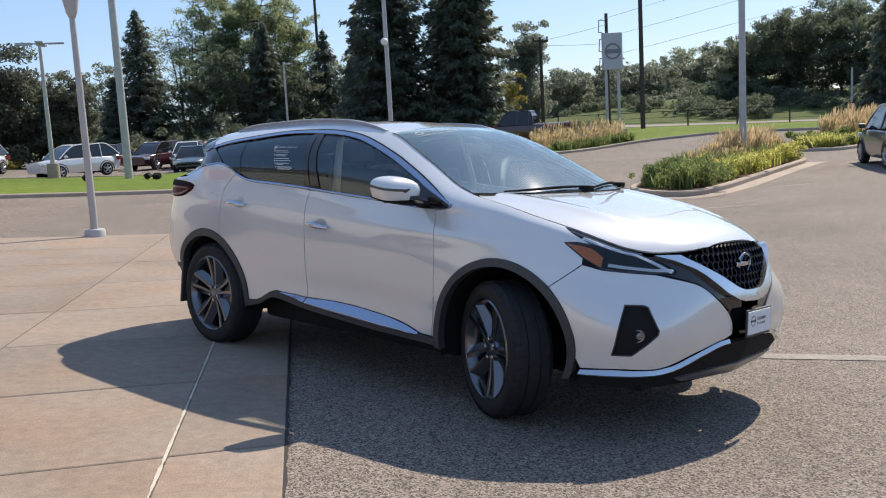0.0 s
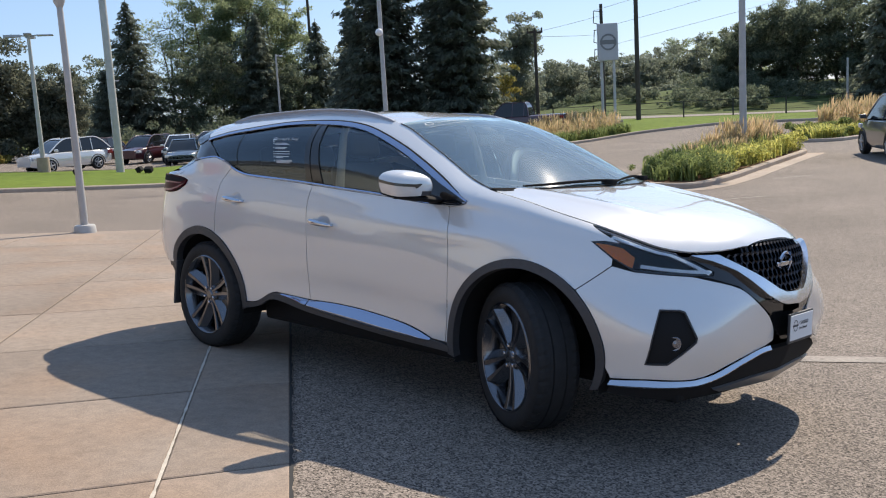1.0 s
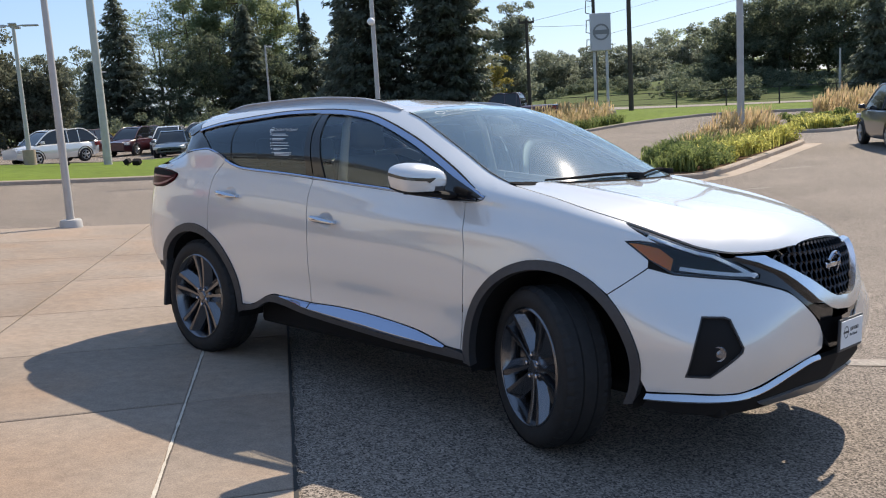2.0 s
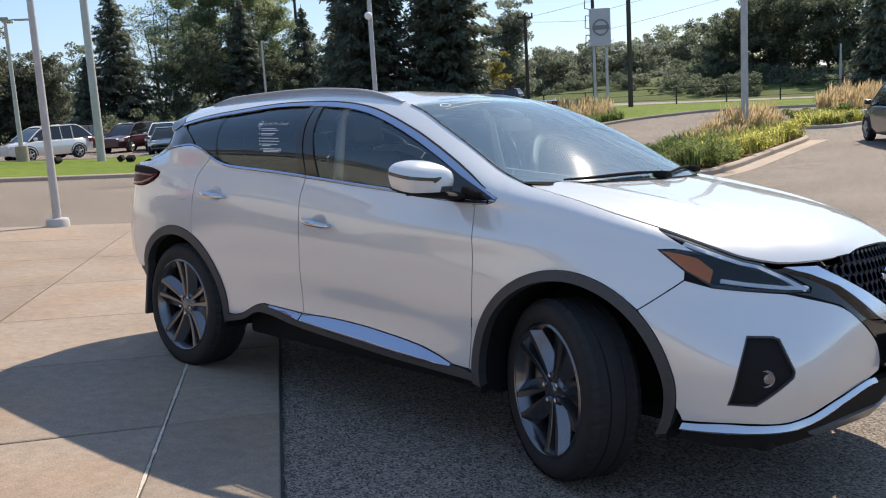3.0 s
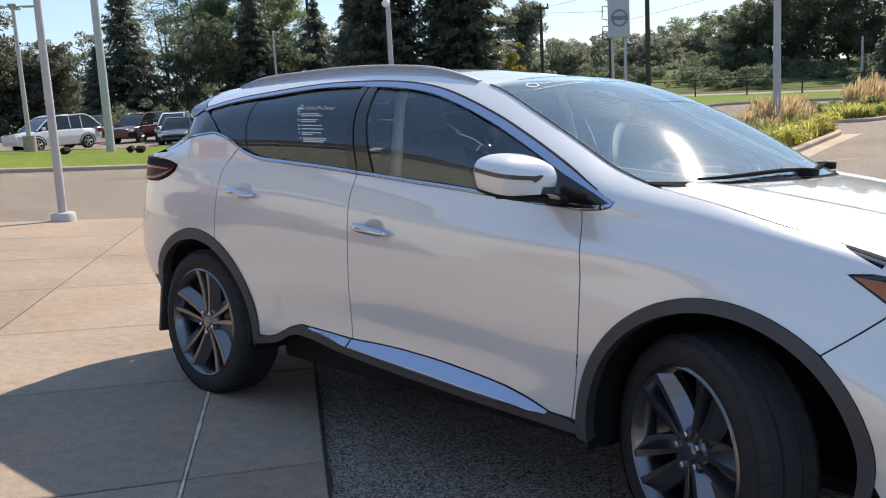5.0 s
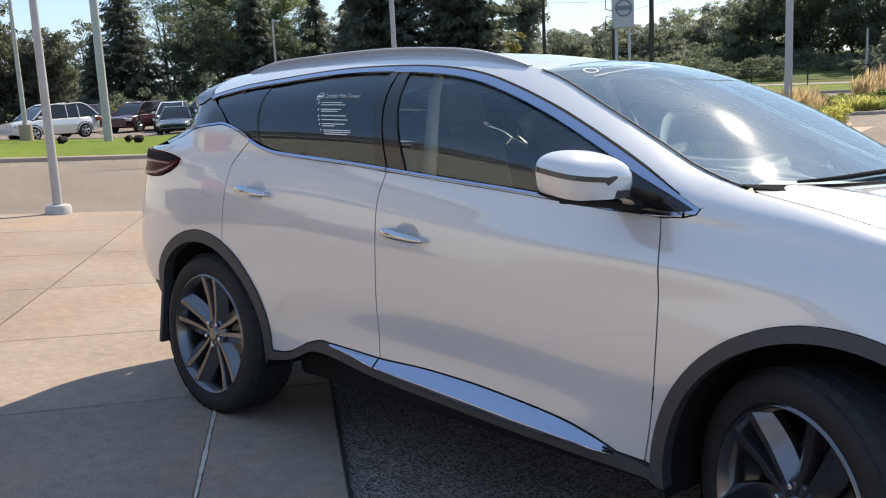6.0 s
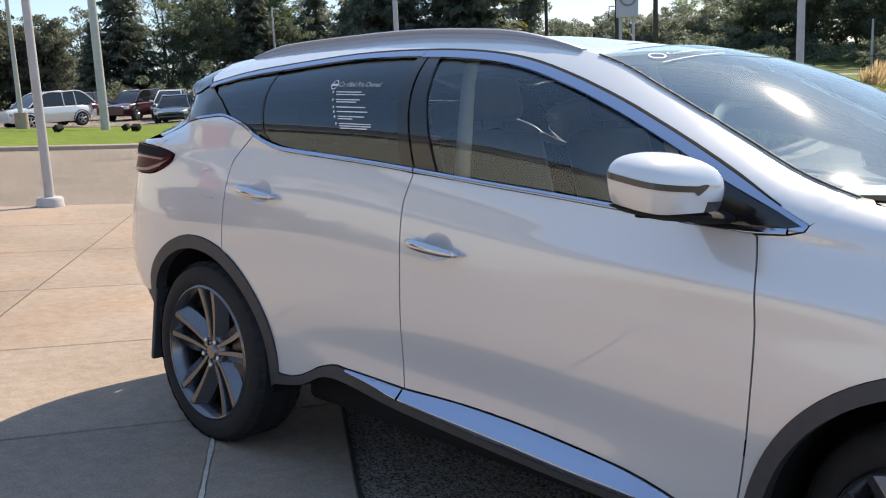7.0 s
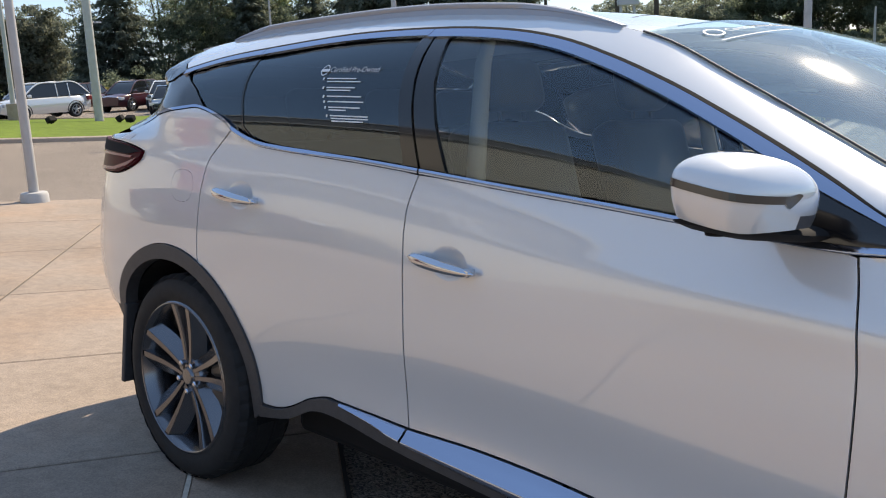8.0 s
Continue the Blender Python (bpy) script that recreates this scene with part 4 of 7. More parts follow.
leafy_clumps("perennials", spots_in(i1, 26, lambda x, y: y <= 18.6), 0.36, 31, M_LILYDARK, "dark green bushy clumps at the island end", 16000, 0.034)
leafy_clumps("perennials", spots_in(i1, 34, lambda x, y: x > isl1_mid(y) and y > 17.5), 0.34, 32, M_LILY, "yellow-green bushy clumps along the island kerb", 20000, 0.036)
i2 = shrink(isl2, 0.35)
leafy_clumps("perennials", spots_in(i2, 24, lambda x, y: y < 35.5), 0.36, 33, M_LILYDARK, "green bushy clumps on the farther island", 12000, 0.05)
blades("daylilies", spots_in(i2, 110, lambda x, y: y < 35.5), 0.62, 0.38, 24, 5, M_LILY, "yellow-green clumps on the farther island")
blades("reed_grass", spots_in(i2, 50, lambda x, y: y > 35.2), 1.15, 0.45, 48, 6, M_REED, "tall tan reed grass on the farther island", tip=1.8)
sg = [(-22.2, 33.5), (-22.0, 37.5), (-23.6, 40.0), (-26.5, 41.0), (-27.5, 38), (-25.5, 33)]
blades("reed_grass", spots_in(sg, 90), 0.95, 0.45, 34, 7, M_REED, "tan reed grass below the pylon sign", tip=1.6)
blades("low_planting", spots_in([(-21.9, 32.5), (-21.6, 37.8), (-22.6, 38.5), (-23.2, 33)], 90), 0.60, 0.36, 24, 8, M_LILYDARK, "low green clumps below the pylon sign")
# shrubs on the bank and at the lot's far edge
def shrub_belt(name, line, n, r, seed, material, label, leaves=14000, size=0.11):
    rng = np.random.default_rng(seed)
    clumps = []
    for k in range(n):
        t = rng.uniform(0, len(line) - 1.001)
        i = int(t)
        x = line[i][0] + (line[i + 1][0] - line[i][0]) * (t - i) + rng.normal() * 1.1
        y = line[i][1] + (line[i + 1][1] - line[i][1]) * (t - i) + rng.normal() * 1.1
        rr = r * rng.uniform(0.5, 1.25)
        for _ in range(7):
            o = rng.normal(size=3) * (0.55, 0.55, 0.35) * rr
            clumps.append((x + o[0], y + o[1], ground_z(x, y) + max(0.25 * rr, rr * 0.6 + o[2]), rr * rng.uniform(0.3, 0.6)))
    ob = new(name, crown_mesh(name, rng, clumps, leaves, size, material))
    return tagged(ob, label, "shrubs", kind="stuff")


shrub_belt("far_shrubs", [(-62, 30), (-60, 40), (-58, 48), (-50, 58)], 40, 1.3, 11, M_LEAF, "dark understorey shrubs below the trees", 20000)
shrub_belt("far_shrubs", [(-52, 12), (-54, 22), (-57, 30)], 26, 0.6, 12, M_LEAF_YELLOW, "dry grassy shrubs behind the parked cars", 10000, 0.09)
shrub_belt("bank_shrubs", [(-40, 78), (-34, 73), (-28, 70), (-20, 67), (-12, 65)], 46, 1.1, 13, M_LEAF, "dark shrubs on the grassy bank", 22000)
shrub_belt("bank_shrubs", [(-62, 92), (-54, 88), (-46, 86)], 34, 0.9, 14, M_LEAF_HAZED, "grey-green shrubs on the far bank", 16000, 0.13)
shrub_belt("bank_shrubs", [(-64, 82), (-52, 76), (-42, 70), (-33, 66), (-26, 63)], 60, 0.9, 17, M_LEAF, "olive shrubs at the foot of the bank", 26000, 0.10)
# the paleness of the woods is haze put into the leaf colour
shrub_belt("far_woods", [(-140, 60), (-120, 75), (-105, 90), (-90, 104), (-72, 112)], 60, 2.8, 15, M_LEAF_HAZED, "pale wooded distance", 16000, 0.24)
shrub_belt("far_woods", [(-130, 20), (-125, 40), (-118, 55)], 30, 3.0, 16, M_LEAF_HAZED, "pale wooded distance behind the cars", 9000, 0.24)


# ---- poles, lamps, sign, fence, wires ----
def lamp_post(x, y, h, r, label, heads=(), base=0.0, foot=0.0, material=None):
    root = thing("lamp_post", pose(x, y, ground_z(x, y)), label, "lamp post")
    m = material or M_POLE
    bm = bmesh.new()
    tube(bm, [(0, 0, 0), (0, 0, h * 0.5), (0, 0, h)], [r, r * 0.85, r * 0.65], 14)
    part("pole", bm, m, root, smooth=50)
    if base:
        bm = bmesh.new()
        tube(bm, [(0, 0, -0.05), (0, 0, base)], [foot, foot], 18)
        part("footing", bm, M_KERB, root, "round concrete footing", smooth=40)
    for (ax, L) in heads:
        bm = bmesh.new()
        d = Vector((math.cos(radians(ax)), math.sin(radians(ax)), 0))
        box(bm, L * 0.35, L, -0.15, 0.15, -0.03, 0.03, 0.02, Matrix.Translation((0, 0, h - 0.1)) @ Matrix.Rotation(radians(ax), 4, "Z"))
        tube(bm, [(0, 0, h - 0.12), tuple(d * L * 0.4 + Vector((0, 0, h - 0.08)))], 0.03, 6)
        part("lamp_head", bm, M_RAIL, root, "flat dark grey lamp head")
    return root


# near lamp post with flared bracket and bell-shaped foot
pa = thing("lamp_post", pose(-8.61, 2.24, ground_z(-8.61, 2.24)), "slim grey lamp post with flared head on the apron edge", "lamp post")
bm = bmesh.new()
tube(bm, [(0, 0, 0.05), (0, 0, 1.9), (0, 0, 3.55)], [0.062, 0.055, 0.046], 18)
part("pole", bm, M_POLE, pa, smooth=50)
bm = bmesh.new()
tube(bm, [(0, 0, -0.05), (0, 0, 0.10), (0, 0, 0.132), (0, 0, 0.140)], [0.172, 0.168, 0.150, 0.075], 24)
part("footing", bm, M_POLE, pa, "painted bell-shaped base cover", smooth=30)
bm = bmesh.new()
tube(bm, [(0, 0, 3.50), (0, 0, 3.58), (0, 0, 3.66), (0, 0, 3.85), (0, 0, 4.1), (0, 0, 4.4)], [0.05, 0.085, 0.10, 0.14, 0.17, 0.20], 20)
part("lamp_head", bm, M_POLE, pa, "flared lamp head", smooth=40)
lamp_post(-31.16, 14.46, 14.0, 0.17, "tall tapered grey flagpole on the lawn")
lamp_post(-33.32, 12.22, 5.75, 0.10, "grey lamp post with twin flat heads on a concrete pier", ((60, 0.95), (-25, 1.0), (150, 0.9), (240, 0.9)), 0.72, 0.25)
lamp_post(-18.1, 17.6, 11.0, 0.085, "tall grey light pole with a small camera")
lamp_post(-7.5, 22.3, 12.0, 0.11, "tall grey light pole standing in the planted island")
lamp_post(-61.0, 29.6, 5.5, 0.10, "grey parking lot lamp below the trees", ((120, 1.0),))
lamp_post(-57.6, 42.3, 6.6, 0.10, "grey parking lot lamp below the trees", ((120, 1.1),))
lamp_post(-21.0, 65.3, 3.2, 0.10, "short grey post on the bank")
bm = bmesh.new()
bmesh.ops.create_icosphere(bm, subdivisions=2, radius=0.13, matrix=Matrix.Translation((-18.02, 17.45, ground_z(-18, 17.6) + 4.72)))
tagged(part("security_camera", bm, M_WHITE, smooth=60), "small white camera dome on the light pole", "camera")


def utility_pole(x, y, h, r, label, arms=()):
    root = thing("utility_pole", pose(x, y, ground_z(x, y)), label, "utility pole")
    bm = bmesh.new()
    tube(bm, [(0, 0, -0.1), (0, 0, h)], [r, r * 0.7], 10)
    part("pole", bm, M_WOODPOLE, root, smooth=50)
    for z, w in arms:
        bm = bmesh.new()
        box(bm, -w, w, -0.07, 0.07, z - 0.08, z + 0.08, 0, Matrix.Rotation(radians(45), 4, "Z"))
        for s in (-0.9, 0, 0.9):
            p = Matrix.Rotation(radians(45), 4, "Z") @ Vector((w * s, 0, z + 0.08))
            tube(bm, [tuple(p), (p.x, p.y, p.z + 0.22)], 0.06, 6)
        part("crossarm", bm, M_WOODPOLE, root)
    return root


utility_pole(-27.2, 47.6, 14.0, 0.16, "tall dark wooden utility pole by the road")
utility_pole(-37.3, 50.2, 6.7, 0.15, "weathered utility pole with a crossarm", ((6.55, 0.55),))
utility_pole(-66.0, 52.6, 16.0, 0.16, "thin dark mast above a spruce")
utility_pole(-62.0, 16.5, 9.5, 0.08, "thin pole behind the pines", ((9.4, 0.5),))
tw = utility_pole(-32.4, 51.4, 8.0, 0.16, "dark transmission pole with insulator brackets behind the sign")
for z in (4.9, 6.2, 7.5):
    bm = bmesh.new()
    d = Vector((-0.72, -0.69, 0)) * 0.5
    tube(bm, [(0, 0, z), (d.x, d.y, z + 0.05), (d.x * 1.1, d.y * 1.1, z - 0.75), (0, 0, z - 0.9)], 0.035, 6)
    part("insulator_bracket", bm, M_WOODPOLE, tw)


def wire(a, b, sag, name="power_line"):
    bm = bmesh.new()
    a, b = Vector(a), Vector(b)
    tube(bm, [a.lerp(b, k / 12) - Vector((0, 0, sag * 4 * (k / 12) * (1 - k / 12))) for k in range(13)], 0.011, 4)
    return tagged(part(name, bm, M_POLE), "thin power line high across the sky", "cable", "power lines")


for z0, z1 in ((7.6, 13.8), (6.3, 11.8), (5.0, 10.0)):
    wire((-32.8, 51.0, z0), (22.0, 63.0, z1 + 6.0), 0.6)
wire((-37.3, 50.2, 6.6), (-32.4, 51.4, 7.3), 0.05)
wire((-37.3, 50.2, 6.3), (-32.4, 51.4, 6.0), 0.05)

# pylon sign
sg_root = thing("pylon_sign", pose(-25.3, 41.6, ground_z(-25.3, 41.6), 0, 0, 44), "tall grey pylon sign on two posts", "sign")
for sx in (-0.38, 0.32):
    bm = bmesh.new()
    tube(bm, [(sx, 0, 0), (sx, 0, 4.2)], 0.085, 12)
    part("post", bm, M_SIGNPOST, sg_root, "pale grey round post", smooth=50)
bm = bmesh.new()
box(bm, -0.56, 0.56, -0.22, 0.22, 3.75, 5.82, 0.03)
panel = part("panel", bm, M_SIGN, sg_root, "silver grey sign box")
bm = bmesh.new()
revolve(bm, [(-0.03, 0.36), (-0.03, 0.46)], 32, (0, -0.215, 4.78))
box(bm, -0.46, 0.46, -0.235, -0.215, 4.66, 4.90)
part("emblem", bm, M_SIGNMARK, panel, "round emblem with a bar")
bm = bmesh.new()
box(bm, -0.9, 0.7, -0.35, 0.35, -0.05, 0.38, 0.04)
part("plinth", bm, M_KERB, sg_root, "concrete plinth")

# chain link fence by the road
fence = thing("chain_link_fence", pose(0, 0, 0), "low dark chain-link fence along the verge", "fence")
post = None
fx = [-38 + 3.2 * k for k in range(20)]
for x in fx:
    y = 50.2 + 0.10 * (x + 20)
    m = pose(x, y, ground_z(x, y))
    if post is None:
        bm = bmesh.new()
        tube(bm, [(0, 0, -0.05), (0, 0, 1.15)], 0.045, 8)
        post = part("post", bm, M_FENCE, fence, at=m)
    else:
        share("post", post, fence, m)
for z in (0.08, 0.40, 0.72, 1.10):
    bm = bmesh.new()
    tube(bm, [(x, 50.2 + 0.10 * (x + 20), ground_z(x, 50.2 + 0.10 * (x + 20)) + z) for x in fx], 0.012 if z < 1 else 0.022, 5)
    part("rail", bm, M_FENCE, fence)

# lawn spotlights
def spot_light(x, y, rz):
    z = ground_z(x, y) + 0.11
    root = thing("lawn_spotlight", pose(x, y, z, 0, 0, rz), "small black floodlight on the lawn", "floodlight", "lawn floodlights")
    bm = bmesh.new()
    tube(bm, [(0, 0, -0.05), (0, 0, 0.12)], 0.03, 8)
    part("stake", bm, M_DARK, root)
    bm = bmesh.new()
    box(bm, -0.11, 0.11, -0.16, 0.16, -0.10, 0.10, 0.03, pose(0, 0, 0.15, 0, -30, 0))
    part("housing", bm, M_DARK, root)
    return root


spot_light(-29.35, 14.35, 40)
spot_light(-28.80, 14.45, 120)
spot_light(-29.45, 11.85, 20)


# ---- parked cars ----
def parked_car(x, y, heading, length, height, paint, label, style="suv", width=1.86):
    z = ground_z(x, y)
    root = thing("parked_car", pose(x, y, z, 0, 0, heading), label, "car", "cars parked in the lot")
    L, H, w = length, height, width / 2
    belt = H * (0.61 if style != "suv" else 0.615)
    if style == "sedan":
        bonnet, cabin = (0.5 * L, 0.245 * L), ((0.26, belt), (0.08, H), (-0.20, H), (-0.40, belt + 0.04))
    elif style == "pickup":
        bonnet, cabin = (0.5 * L, 0.22 * L), ((0.24, belt), (0.13, H), (-0.10, H), (-0.14, belt))
    else:
        bonnet, cabin = (0.5 * L, 0.235 * L), ((0.29, belt), (0.09, H * 0.985), (-0.33, H), (-0.475, belt + 0.05))

    def top(u):
        if u > 0.24:
            return belt - 0.02 - (0.14 if style != "sedan" else 0.20) * max(0, (u - 0.24) / 0.26) ** 1.8
        if style == "pickup" and u < -0.14:
            return belt + 0.02
        return belt
    bm = bmesh.new()
    rows = []
    n = 26
    for i in range(n + 1):
        u = 0.5 - i / n
        r = (1 - abs(2 * u) ** 5) ** (1 / 3.5) if abs(u) < 0.5 else 0.0
        r = max(r, 0.72)
        t = top(u)
        lo = 0.24 + 0.10 * max(0, abs(u) - 0.40) / 0.1
        rows.append([bm.verts.new((u * L, s * ww * w * r, zz)) for s, ww, zz in ((-1, 0.90, lo), (-1, 0.985, lo + 0.16), (-1, 1.0, t * 0.72), (-1, 0.955, t - 0.05), (-1, 0.88, t), (0, 0, t + 0.035), (1, 0.88, t), (1, 0.955, t - 0.05), (1, 1.0, t * 0.72), (1, 0.985, lo + 0.16), (1, 0.90, lo))])
    for a, b in zip(rows, rows[1:]):
        for k in range(10):
            bm.faces.new((a[k], a[k + 1], b[k + 1], b[k]))
        bm.faces.new((a[10], a[0], b[0], b[10]))
    bm.faces.new(rows[0])
    bm.faces.new(rows[-1][::-1])
    bmesh.ops.recalc_face_normals(bm, faces=bm.faces)
    part("body", bm, paint, root, smooth=40)
    # cabin: dark glass with a painted roof and pillars
    c = [(u * L, zz) for u, zz in cabin]
    bm = bmesh.new()

    def ring(px, pz):
        f = (pz - belt) / (H - belt)
        ww = w * (0.90 - 0.20 * f)
        return ww
    outline = spl([c[0], c[1], ((c[1][0] + c[2][0]) / 2, H + 0.015), c[2], c[3]], 5)
    l, r = [], []
    for px, pz in outline:
        l.append(bm.verts.new((px, -ring(px, pz), pz)))
        r.append(bm.verts.new((px, ring(px, pz), pz)))
    for i in range(len(l) - 1):
        bm.faces.new((l[i], l[i + 1], r[i + 1], r[i]))
    bm.faces.new(l)
    bm.faces.new(r[::-1])
    bmesh.ops.recalc_face_normals(bm, faces=bm.faces)
    part("glass", bm, M_CARGLASS, root, "dark car windows", smooth=30)
    bm = bmesh.new()
    for s in (-1, 1):
        roofline = [(px, s * (ring(px, pz) - 0.01), pz + 0.01) for px, pz in outline]
        tube(bm, roofline, 0.030, 6)
        mid = (c[1][0] + c[2][0]) / 2
        for px in (mid + 0.05, c[2][0] + (0.35 if style != "pickup" else 0.02)):
            tube(bm, [(px + 0.03, s * ring(0, belt) * 1.0, belt), (px, s * ring(0, H - 0.02), H - 0.02)], 0.026, 6)
    rf = [(px, pz) for px, pz in outline if pz > H * 0.955]
    rows = [[bm.verts.new((px, s * (ring(px, pz) - 0.02), pz + 0.022)) for s in (-1, -0.5, 0, 0.5, 1)] for px, pz in rf]
    for a, b in zip(rows, rows[1:]):
        for k in range(4):
            bm.faces.new((a[k], a[k + 1], b[k + 1], b[k]))
    part("roof", bm, paint, root, smooth=40)
    wr = 0.36 * min(1.0, L / 4.8)
    for wx in (0.30 * L, -0.285 * L):
        for s in (-1, 1):
            wl = new("wheel")
            wl.parent = root
            wl.matrix_basis = pose(wx, s * (w - 0.10), wr) @ pose(0, 0, 0, 0, 0, 180 if s > 0 else 0)
            bm = bmesh.new()
            revolve(bm, [(0.10, 0.20), (0.11, wr * 0.9), (0.08, wr), (-0.08, wr), (-0.115, wr * 0.9), (-0.112, wr * 0.66)], 24)
            bmesh.ops.recalc_face_normals(bm, faces=bm.faces)
            part("tyre", bm, M_TYRE, wl, smooth=40)
            bm = bmesh.new()
            revolve(bm, [(-0.112, wr * 0.70), (-0.116, wr * 0.66), (-0.10, wr * 0.60)], 20)
            for k in range(5):
                a = 2 * math.pi * k / 5 + 0.3
                tube(bm, [(0, -0.105, 0), (wr * 0.64 * math.cos(a), -0.112, wr * 0.64 * math.sin(a))], [0.045, 0.028], 5)
            part("rim", bm, M_FARRIM, wl, "spoked alloy rim", smooth=30)
            bm = bmesh.new()
            revolve(bm, [(-0.095, wr * 0.62), (-0.05, 0.0)], 18)
            part("rim_well", bm, M_DARK, wl)
            bm = bmesh.new()
            tube(bm, [(wx + (wr + 0.07) * math.cos(radians(a)), s * (w * 0.985), wr + (wr + 0.07) * math.sin(radians(a))) for a in range(-10, 200, 15)], 0.022, 6)
            part("arch", bm, M_BLACK, root)
    for s in (-1, 1):
        bm = bmesh.new()
        box(bm, 0.425 * L, 0.487 * L, s * w * 0.72 - 0.17, s * w * 0.72 + 0.17, belt - 0.30, belt - 0.16, 0.03)
        part("headlight", bm, M_FARLAMP, root)
        bm = bmesh.new()
        box(bm, -0.489 * L, -0.45 * L, s * w * 0.80 - 0.12, s * w * 0.80 + 0.12, belt - 0.22, belt - 0.04, 0.02)
        part("tail_light", bm, M_FARRED, root)
        bm = bmesh.new()
        box(bm, 0.215 * L, 0.245 * L, s * (w + 0.06) - 0.09, s * (w + 0.06) + 0.09, belt + 0.02, belt + 0.15, 0.03)
        part("mirror", bm, paint, root)
    bm = bmesh.new()
    box(bm, 0.47 * L, 0.492 * L, -0.42 * w, 0.42 * w, belt - 0.46, belt - 0.18, 0.03)
    part("grille", bm, M_GLOSSBLACK, root)
    return root


parked_car(-37.4, 15.0, -82, 4.15, 1.47, M_PAINT, "white three-row SUV parked behind the lawn", width=1.62)
parked_car(-40.2, 11.4, -50, 4.15, 1.45, M_PAINT, "white SUV parked at the row's end", width=1.62)
parked_car(-44.8, 20.0, -62, 4.2, 1.42, M_CARRED, "dark red car parked in the row", width=1.62)
parked_car(-43.0, 22.3, -62, 4.2, 1.48, M_CARRED, "dark red SUV parked in the row", width=1.62)
parked_car(-41.0, 23.2, -40, 4.0, 1.42, M_PAINT, "white crossover parked in the row", width=1.6)
parked_car(-36.6, 20.8, -38, 4.0, 1.24, M_CARBLUE, "dark blue sedan parked in the row", "sedan", 1.6)
parked_car(-46.0, 28.5, -60, 4.2, 1.45, M_CARGREY, "grey crossover parked far back", width=1.62)
parked_car(-28.6, 37.4, 205, 5.6, 1.85, M_CARRED, "dark maroon pickup truck parked by the verge", "pickup")
parked_car(-3.45, 24.3, 124, 4.7, 1.72, M_CARNAVY, "dark navy SUV parked on the asphalt")


# ---- the dealer's building behind the camera ----
bz = 0.72
bld = thing("building", Matrix.Translation((-6.12, -8.16, bz)) @ Matrix.Rotation(radians(-36.9), 4, "Z"), "pale plastered building with a dark fascia behind the apron", "building")
FACE_TOP = 3.2
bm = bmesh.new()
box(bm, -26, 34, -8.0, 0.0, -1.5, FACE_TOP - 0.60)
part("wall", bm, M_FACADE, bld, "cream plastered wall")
bm = bmesh.new()
box(bm, -26.1, 34.1, -8.0, 0.08, FACE_TOP - 0.60, FACE_TOP - 0.09, 0.01)
part("fascia", bm, M_CARGREY, bld, "dark grey metal fascia")
for z in (FACE_TOP - 0.09, FACE_TOP - 0.69):
    bm = bmesh.new()
    box(bm, -26.2, 34.2, -8.0, 0.16, z, z + 0.09, 0.01)
    part("cornice", bm, M_SIGNPOST, bld, "pale metal edge of the fascia")
bm = bmesh.new()
box(bm, -3.5, -2.5, 0.0, 0.14, 1.5, FACE_TOP - 0.70, 0.02)
part("wall_panel", bm, M_CARBRIGHTRED, bld, "bright red wall panel")
parked_car(-7.2, -6.2, -37, 4.6, 1.5, M_CARRED, "dark red sedan parked near the building", "sedan")

# ---- the white car ----
suv = thing("suv", TILT @ pose(0, 0, 0.006), "pearl white crossover car with dark tinted rear windows, front wheels turned", "car")
MID = FRONT_X0 + FRONT_LEN


def flank(a, z):
    """skin() that goes on past the middle of the nose to the other flank."""
    if a > MID:
        x, y, z = skin(2 * MID - a, z)
        return x, -y, z
    return skin(a, z)


BELT = spl([(0.295, 1.290), (0.384, 1.259), (0.476, 1.241), (0.72, 1.227), (0.915, 1.217), (1.144, 1.202), (1.46, 1.181), (1.717, 1.166), (1.939, 1.151), (2.116, 1.138), (2.305, 1.130)], 4)
HUMP = spl([(-0.46, 1.255), (-0.386, 1.283), (-0.178, 1.330), (0.0, 1.352), (0.10, 1.356), (0.228, 1.324), (0.295, 1.290)], 5)
TIP = [(2.40, 1.134), (2.440, 1.146), (2.449, 1.162)]
CROWN = spl([(-0.13, 1.490), (0.05, 1.528), (0.28, 1.557), (0.667, 1.595), (1.013, 1.604), (1.26, 1.594), (1.455, 1.567), (1.638, 1.517), (1.807, 1.456), (1.971, 1.386), (2.122, 1.318), (2.247, 1.259), (2.341, 1.212), (2.449, 1.162)], 4)
SILL = spl([(0.452, 0.385), (0.52, 0.388), (0.587, 0.405), (0.65, 0.435), (0.704, 0.462), (0.785, 0.485), (0.85, 0.483), (1.137, 0.475)], 4)
STRIP = spl([(1.137, 0.475), (1.39, 0.482), (1.60, 0.478), (1.78, 0.467), (2.0, 0.446), (2.13, 0.42), (2.226, 0.389)], 4)
SEAM_B = spl([(1.144, 1.200), (1.120, 1.12), (1.116, 1.06), (1.122, 0.906), (1.126, 0.712), (1.130, 0.55), (1.137, 0.475)], 4)
SEAM_F = spl([(2.325, 1.126), (2.345, 1.024), (2.360, 0.875), (2.360, 0.672), (2.345, 0.50), (2.330, 0.385)], 4)
SEAM_R = spl([(0.295, 1.288), (0.225, 1.225), (0.178, 1.158), (0.158, 1.0), (0.150, 0.85), (0.170, 0.825)], 4)
ARCH_F, ARCH_R = (2.865, 0.38), (-0.035, 0.38)


